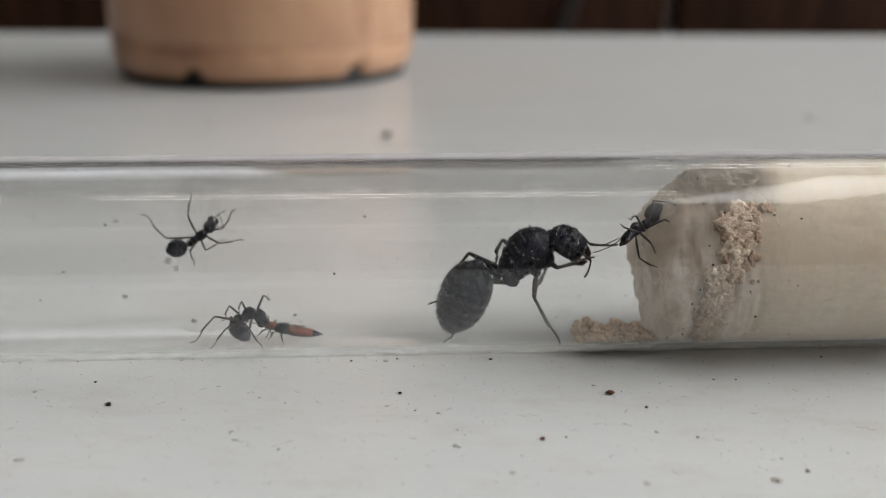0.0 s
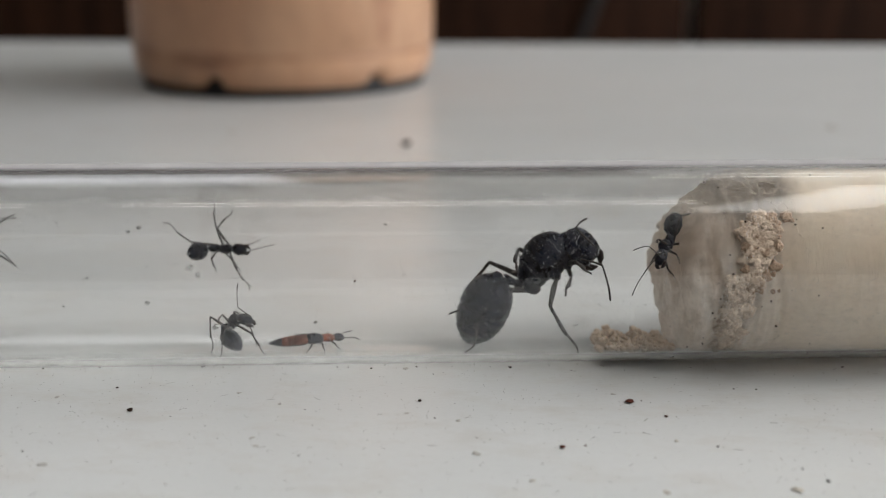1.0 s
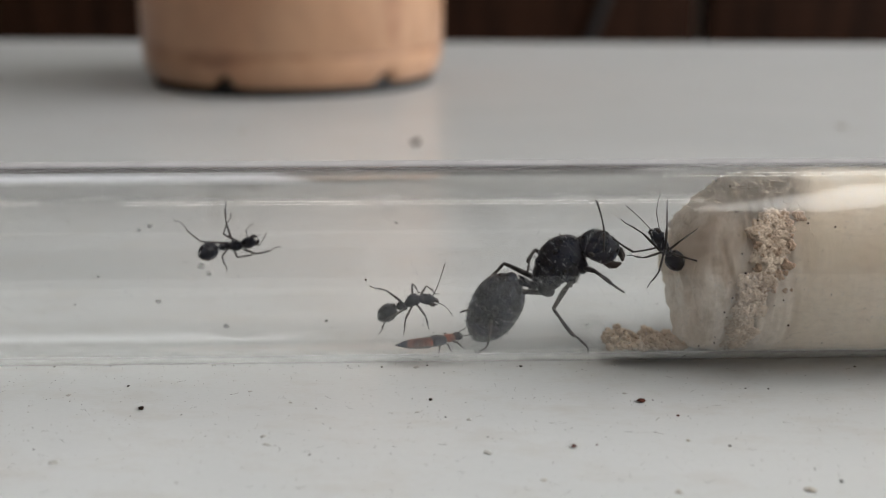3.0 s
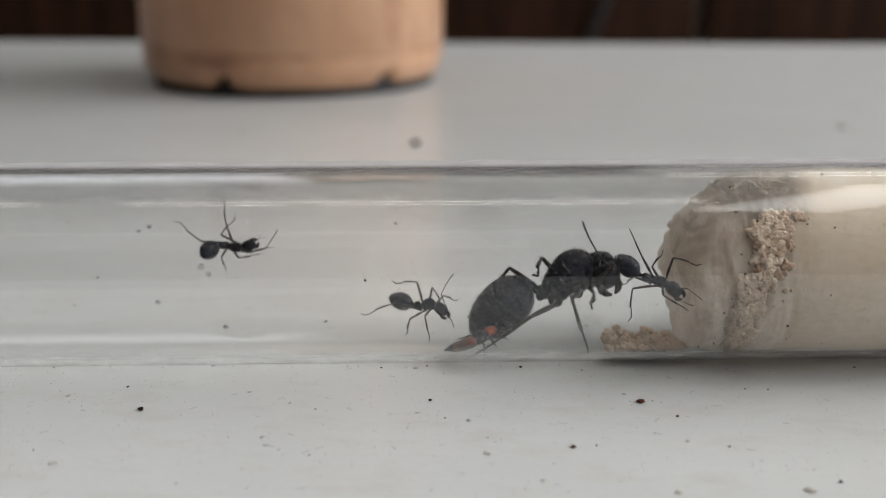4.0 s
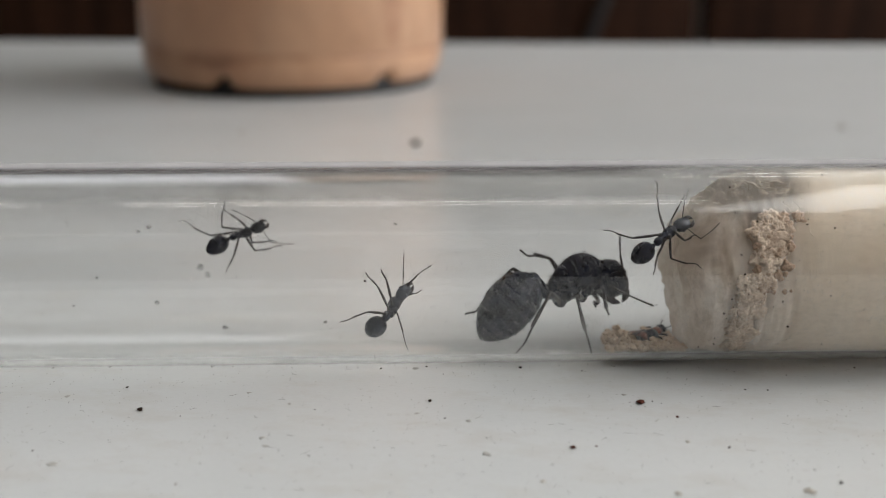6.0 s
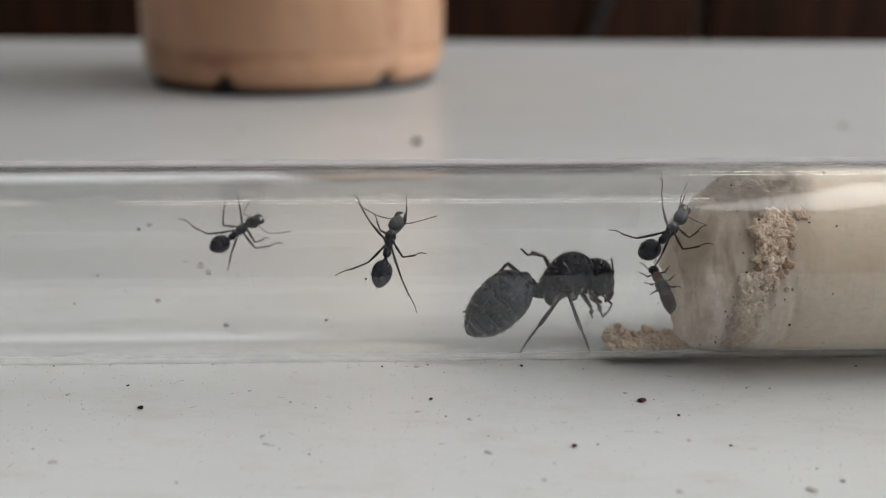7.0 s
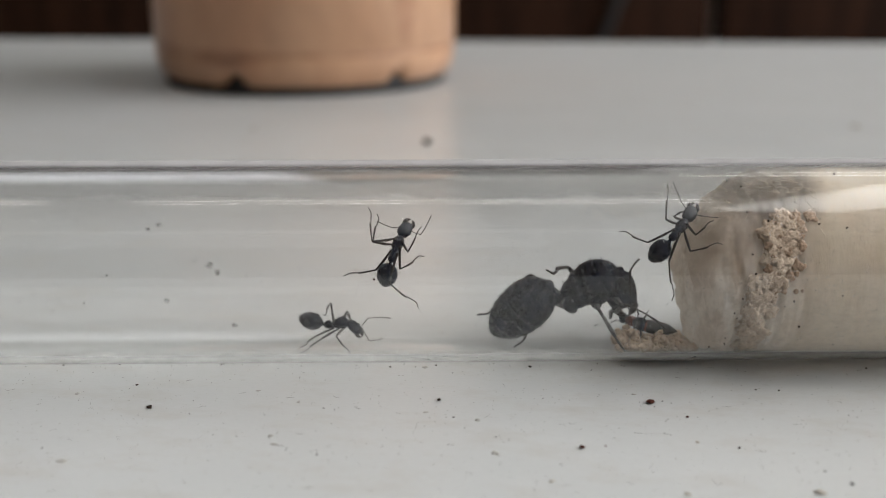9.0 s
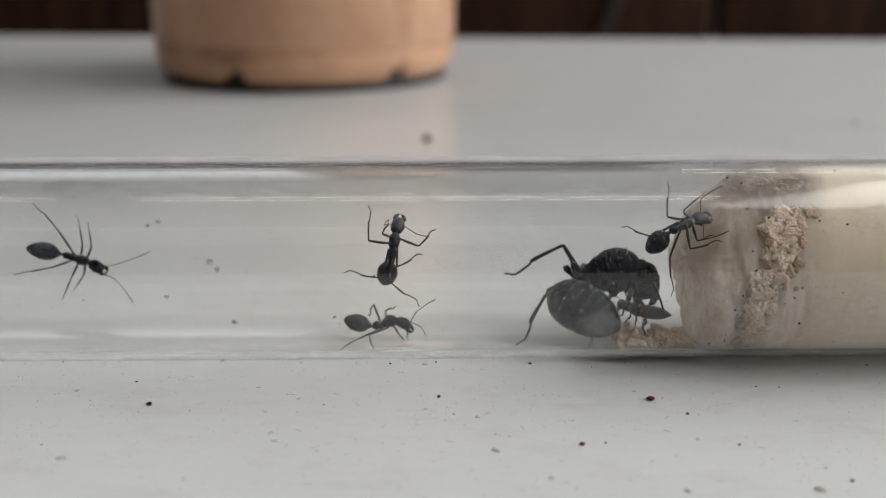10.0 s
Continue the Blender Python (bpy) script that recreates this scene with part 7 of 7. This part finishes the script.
    stance(ant_c, 8.267, (16.62, -4.79, 11.62), (-139, -41, 38), (0, 61, 24), (0, -6, 5),
           (-17, -45, 66, 109, 37, -40, -31, 79, -56, -29, 118, 93, 25, -51, -60, 77, -12, -35, 161, 31, 3, -37, -129, 78), (-160, 23, 80, 68, 118, 25, -90, 84))
    stance(ant_c, 8.5, (16.57, -4.82, 11.59), (-140, -43, 41), (0, 58, 27), (0, -16, 8),
           (-15, -48, 67, 115, 34, -64, -45, 146, -69, -14, 128, 92, 31, -50, -61, 79, -71, -28, -178, 51, 3, -39, -125, 80), (-160, 9, 72, 35, 101, 41, -41, 83))
    stance(ant_c, 8.733, (16.66, -4.74, 11.7), (-140, -40, 39), (0, 57, 23), (0, -15, 0),
           (-17, -52, 66, 119, 33, -62, -48, 150, -60, -25, 123, 93, 29, -51, -64, 80, -58, -32, 172, 43, 12, -36, -137, 76), (-148, 37, 87, 75, 114, 48, -76, 89))
    stance(ant_c, 9, (16.75, -4.66, 11.8), (-139, -38, 37), (0, 57, 18), (0, -13, -9),
           (-19, -57, 65, 124, 33, -59, -51, 155, -49, -35, 116, 94, 27, -52, -67, 81, -44, -33, 162, 36, 19, -33, -147, 72), (-114, 59, 122, 115, 120, 59, -117, 95))
    stance(ant_c, 9.5, (16.74, -4.62, 11.87), (-136, -32, 30), (0, 58, -1), (0, 5, 2),
           (11, -49, 47, 117, 40, -59, -71, 124, -39, -42, 102, 94, 28, -55, -77, 84, -2, -36, 138, 30, 16, -35, -156, 75), (-134, -3, 81, 78, 101, 13, -87, 84))
    stance(ant_c, 10, (17, -4.62, 11.86), (-131, -23, 20), (0, 51, 0), (0, -23, 16),
           (-13, -54, 83, 122, 46, -52, -59, 91, -54, -37, 104, 101, 40, -50, -105, 85, -46, -31, 142, 32, 19, -29, -169, 66), (-66, 5, 125, 107, 83, 24, -64, 66))
    stance(ant_f, 0, (-42.06, 5.23, 8.17), (92, 1, 2), (0, 55, -25), (0, -17, 6),
           (17, -34, 42, 65, -33, -37, -43, 72, -18, -53, 117, 79, -5, -49, -99, 68, 39, -50, 120, 91, 3, -42, -154, 68), (-58, 5, 47, 74, -45, -13, 11, 84))
    stance(ant_f, 0.3, (-40.28, 5.27, 8.21), (92, 0, 2), (0, 52, -21), (0, -14, 5),
           (-24, -30, 56, 81, -24, -40, -46, 77, -14, -48, 105, 67, -4, -49, -104, 69, 47, -47, 110, 92, 9, -38, -161, 63), (-1, -11, 10, 50, -39, -27, 3, 99))
    stance(ant_f, 0.6, (-38.51, 5.32, 8.25), (92, -2, 2), (0, 49, -16), (0, -11, 4),
           (-60, -20, 64, 97, -15, -43, -49, 82, -11, -43, 94, 54, -3, -49, -108, 71, 55, -43, 101, 92, 14, -35, -166, 59), (54, 11, -24, 26, -31, -40, -9, 115))
    stance(ant_f, 0.7, (-38.66, 5.31, 8.33), (93, -3, 1), (0, 49, -18), (0, -12, -1),
           (-94, -3, 63, 76, 36, -33, -68, 64, 10, -44, 80, 54, -12, -48, -101, 68, 58, -44, 95, 97, 10, -38, -163, 63), (32, -15, 0, 45, -34, -36, -12, 108))
    stance(ant_f, 0.8, (-38.82, 5.3, 8.4), (94, -3, 1), (0, 50, -20), (0, -14, -5),
           (-130, 11, 52, 54, 77, -16, -71, 47, 31, -41, 67, 53, -21, -47, -94, 66, 61, -44, 89, 102, 5, -41, -160, 67), (-2, -27, 35, 64, -37, -32, -16, 101))
    stance(ant_f, 0.9, (-38.98, 5.29, 8.48), (94, -4, 1), (0, 50, -22), (0, -16, -9),
           (-169, 15, 35, 33, 114, -1, -63, 29, 49, -35, 56, 52, -29, -44, -88, 64, 65, -45, 83, 106, 0, -44, -156, 70), (-37, -17, 71, 83, -40, -28, -20, 94))
    stance(ant_f, 1, (-39.13, 5.28, 8.55), (95, -5, 1), (0, 50, -24), (0, -17, -13),
           (153, 8, 19, 12, 154, 6, -47, 12, 64, -27, 49, 52, -37, -41, -82, 62, 69, -45, 77, 111, -5, -47, -151, 74), (-61, 8, 96, 102, -43, -25, -24, 88))
    stance(ant_f, 1.2, (-40, 5.25, 8.62), (96, -5, 1), (0, 49, -24), (0, -14, -12),
           (136, 7, 13, 12, -152, 8, -36, 12, 74, -19, 47, 32, -55, -33, -65, 54, 85, -41, 40, 128, -40, -55, -111, 93), (-72, 21, 88, 90, -42, -29, -24, 95))
    stance(ant_f, 1.4, (-40.88, 5.22, 8.68), (96, -5, 1), (0, 48, -24), (0, -11, -10),
           (119, 5, 8, 12, -100, 1, -28, 12, 83, -10, 47, 12, -69, -22, -53, 46, 94, -31, 9, 145, -74, -47, -71, 112), (-87, 31, 76, 78, -41, -34, -23, 102))
    stance(ant_f, 1.8, (-42.95, 5.17, 8.64), (96, -2, 1), (0, 50, -26), (0, -12, -2),
           (74, -19, 15, 34, -71, -20, -30, 40, 37, -46, 69, 43, -42, -39, -71, 54, 76, -48, 56, 118, -29, -53, -118, 86), (-66, 1, 68, 97, -49, -24, -1, 108))
    stance(ant_f, 2.2, (-45.03, 5.12, 8.61), (95, 0, 2), (0, 53, -29), (0, -13, 6),
           (20, -29, 40, 56, -35, -36, -44, 69, -42, -45, 129, 75, -4, -46, -102, 62, 42, -48, 117, 91, 6, -37, -156, 59), (-40, -23, 49, 116, -53, -13, 19, 113))
    stance(ant_f, 9, (-41.59, 4.22, 11.46), (123, 7, 6), (0, 33, -57), (0, -17, 16),
           (-58, -27, 95, 100, -42, -59, -35, 74, 76, -41, 43, 132, 20, -51, -118, 57, 78, -26, 86, 118, 57, -50, 169, 80), (-43, 1, 51, 128, -73, -24, 3, 103))
    stance(ant_f, 9.3, (-39.76, 4.46, 11.15), (120, 11, 8), (0, 34, -47), (0, -17, 18),
           (-11, -22, 43, 54, -36, -57, -36, 64, 75, -38, 50, 125, 57, -17, -131, 12, 59, -20, 138, 63, 48, -13, -160, 12), (-45, -11, 42, 92, -126, -66, 37, 122))
    stance(ant_f, 9.4, (-38.51, 4.67, 10.78), (116, 12, 7), (0, 33, -44), (0, -20, 17),
           (20, -29, 41, 74, -37, -60, -21, 90, 28, -66, 82, 122, 47, -45, -140, 54, 63, -27, 124, 83, 44, -32, -173, 48), (-99, 16, 46, 56, -122, -38, -1, 67))
    stance(ant_f, 9.5, (-37.27, 4.88, 10.41), (113, 13, 7), (0, 31, -40), (0, -22, 16),
           (54, -33, 35, 95, -40, -63, -4, 116, -60, -57, 154, 118, 37, -75, -146, 97, 69, -33, 109, 103, 45, -52, 171, 84), (-163, 34, 23, 19, -137, -13, -30, 12))
    stance(ant_f, 9.6, (-36.24, 5.08, 9.82), (107, 17, 7), (0, 32, -30), (1, -16, 5),
           (10, -22, 39, 70, -41, -57, 8, 114, -38, -52, 127, 89, 39, -69, -148, 96, 52, -23, 142, 57, 41, -54, -179, 88), (130, 27, 7, 15, -132, -8, -25, 20))
    stance(ant_f, 9.7, (-35.2, 5.28, 9.23), (102, 22, 6), (0, 34, -19), (0, -11, -7),
           (-31, -12, 35, 45, -40, -51, 17, 112, -23, -41, 108, 60, 40, -63, -149, 96, 43, -7, 170, 12, 36, -55, -169, 92), (72, 11, 7, 12, -125, -5, -19, 29))
    stance(ant_f, 9.733, (-34.64, 5.34, 8.86), (98, 23, 5), (0, 35, -14), (0, -4, -8),
           (-25, -28, 48, 70, -45, -54, 8, 113, -14, -31, 108, 36, -8, -73, -100, 85, 44, -35, 128, 56, 10, -56, -149, 91), (54, 0, 4, 36, -121, -10, -32, 33))
    stance(ant_f, 9.8, (-34.09, 5.41, 8.48), (95, 24, 4), (0, 37, -9), (0, 4, -9),
           (-22, -45, 62, 94, -49, -57, -2, 114, -6, -20, 109, 12, -59, -64, -49, 75, 76, -52, 65, 99, -15, -51, -132, 91), (37, -11, 6, 60, -116, -14, -46, 38))
    stance(ant_f, 9.9, (-32.93, 5.33, 7.36), (84, 20, 0), (1, 28, -2), (0, 8, -14),
           (16, -45, 65, 76, -50, -57, -28, 108, 12, -40, 99, 52, -38, -59, -67, 79, 115, -20, 95, 56, -18, -57, -132, 85), (78, 8, 12, 36, -92, -9, -25, 39))
    stance(ant_f, 10, (-31.77, 5.26, 6.24), (73, 16, -3), (0, 19, 5), (0, 12, -19),
           (56, -47, 68, 58, -50, -57, -53, 102, 42, -54, 75, 92, -22, -53, -79, 83, 161, -13, 136, 12, -22, -63, -131, 79), (124, 17, 31, 12, -67, -12, -3, 41))
    crawl(beetle, 0, (-10.05, -0.78, 1.93), (-15, 3, 143), (0, -35, 63))
    crawl(beetle, 0.067, (-9.91, -1.03, 1.99), (-3, -4, -158), (5, -19, 28))
    crawl(beetle, 0.15, (-9.77, -1.27, 2.06), (-4, -19, -98), (0, -4, -3))
    crawl(beetle, 0.3, (-9.38, -1.26, 1.8), (6, -11, -71), (0, 7, -5))
    crawl(beetle, 0.4, (-9.49, -1.02, 2.01), (-1, 8, -7), (1, 9, -56))
    crawl(beetle, 0.5, (-9.6, -0.77, 2.22), (13, 22, 60), (0, 10, -108))
    crawl(beetle, 0.667, (-9.49, -0.77, 2.55), (61, 27, 51), (12, -17, -66))
    crawl(beetle, 0.8, (-9.37, -0.76, 2.88), (112, 37, 48), (0, -44, -18))
    crawl(beetle, 0.9, (-9.74, -0.77, 2.3), (61, 26, 33), (0, -34, -23))
    crawl(beetle, 1, (-10.1, -0.78, 1.72), (18, 9, 31), (0, -25, -27))
    crawl(beetle, 1.2, (-8.66, 0.26, 1.19), (13, -10, 48), (0, -11, -60))
    crawl(beetle, 1.3, (-8.38, 0.85, 1.28), (49, -49, 21), (-28, 43, -52))
    crawl(beetle, 1.4, (-8.1, 1.45, 1.36), (128, -49, -52), (-154, 72, -155))
    crawl(beetle, 1.5, (-8.51, 2.01, 1.53), (130, -61, -46), (160, 81, 160))
    crawl(beetle, 1.6, (-8.85, 3.6, 2.33), (132, -70, -45), (8, 77, 8))
    crawl(beetle, 1.8, (-9.29, 5.27, 3.96), (26, -77, 62), (0, 30, 2))
    crawl(beetle, 2, (-9.96, 6.2, 5.77), (54, -79, 35), (0, 20, 15))
    crawl(beetle, 2.2, (-10.03, 6.56, 7.58), (108, -61, -21), (0, 28, -4))
    crawl(beetle, 2.4, (-10.32, 6.37, 9.63), (113, -39, -19), (0, 30, -8))
    crawl(beetle, 2.5, (-10.13, 6.07, 10.57), (128, -40, -31), (0, 35, -20))
    crawl(beetle, 2.533, (-6.76, 2.99, 5.95), (56, -40, 25), (-6, 8, -48))
    crawl(beetle, 2.6, (-3.39, -0.09, 1.33), (13, -4, 49), (0, -18, -74))
    crawl(beetle, 2.7, (-2.31, -1.06, 1.8), (15, 6, 44), (0, -25, -54))
    crawl(beetle, 3.2, (-0.47, -3.01, 2.17), (15, 7, 46), (0, -31, -64))
    crawl(beetle, 3.8, (1.76, -3.55, 2.54), (14, -4, 46), (0, -35, -67))
    crawl(beetle, 4, (2.51, -3.53, 2.78), (13, -5, 49), (0, -40, -71))
    crawl(beetle, 4.2, (3.45, -3.51, 3.15), (14, -5, 46), (0, -42, -55))
    crawl(beetle, 4.5, (4.79, -3.47, 3.56), (16, -5, 36), (0, -26, -21))
    crawl(beetle, 5, (10.43, -3.31, 5.11), (19, -2, 2), (0, -6, -2))
    crawl(beetle, 5.2, (12.58, -3.05, 4.59), (21, 29, 35), (0, -23, -74))
    crawl(beetle, 5.5, (14.27, -2.4, 3.6), (22, 30, 25), (0, -16, -34))
    crawl(beetle, 5.7, (15.25, -1.98, 2.81), (21, 30, 35), (0, -12, -85))
    crawl(beetle, 6.25, (17.06, -0.52, 2.03), (6, -12, 74), (0, -34, -142))
    crawl(beetle, 6.4, (17.42, -0.26, 2.4), (48, -7, 80), (-6, -9, -133))
    crawl(beetle, 6.533, (17.78, 0, 2.78), (90, -7, 88), (-9, 17, -127))
    crawl(beetle, 6.667, (18.14, 0.26, 3.15), (132, -12, 94), (-8, 42, -120))
    crawl(beetle, 6.8, (18.49, 0.52, 3.53), (174, -20, 95), (0, 68, -107))
    crawl(beetle, 6.9, (18.09, 0.51, 4.41), (170, -20, 97), (-41, 72, -94))
    crawl(beetle, 7, (17.69, 0.49, 5.29), (166, -20, 100), (-93, 78, -93))
    crawl(beetle, 7.5, (17.7, 0.49, 5.97), (172, -25, 97), (-82, 79, -82))
    crawl(beetle, 7.75, (16.45, 0.46, 7.44), (154, -18, 107), (-38, 78, -38))
    crawl(beetle, 8, (15.71, 0.44, 8.89), (135, -18, 121), (0, 61, -23))
    crawl(beetle, 8.3, (14.87, 0.42, 8.91), (149, -17, 110), (-68, 82, -68))
    crawl(beetle, 8.5, (15.35, -0.57, 2.6), (96, 13, 123), (90, 84, 90))
    crawl(beetle, 9, (15.32, -0.57, 2.79), (109, 6, 119), (-3, 85, -3))
    crawl(beetle, 9.5, (13.96, -0.61, 3.2), (94, 14, 111), (-154, 81, -154))
    crawl(beetle, 10, (14.89, -0.58, 3.81), (108, 8, 114), (-156, 86, -156))
    for one in (queen, ant_a, ant_b, ant_c, ant_f, beetle):
        for ob, rows in one["rows"].items():
            walk(ob, rows)


motions()
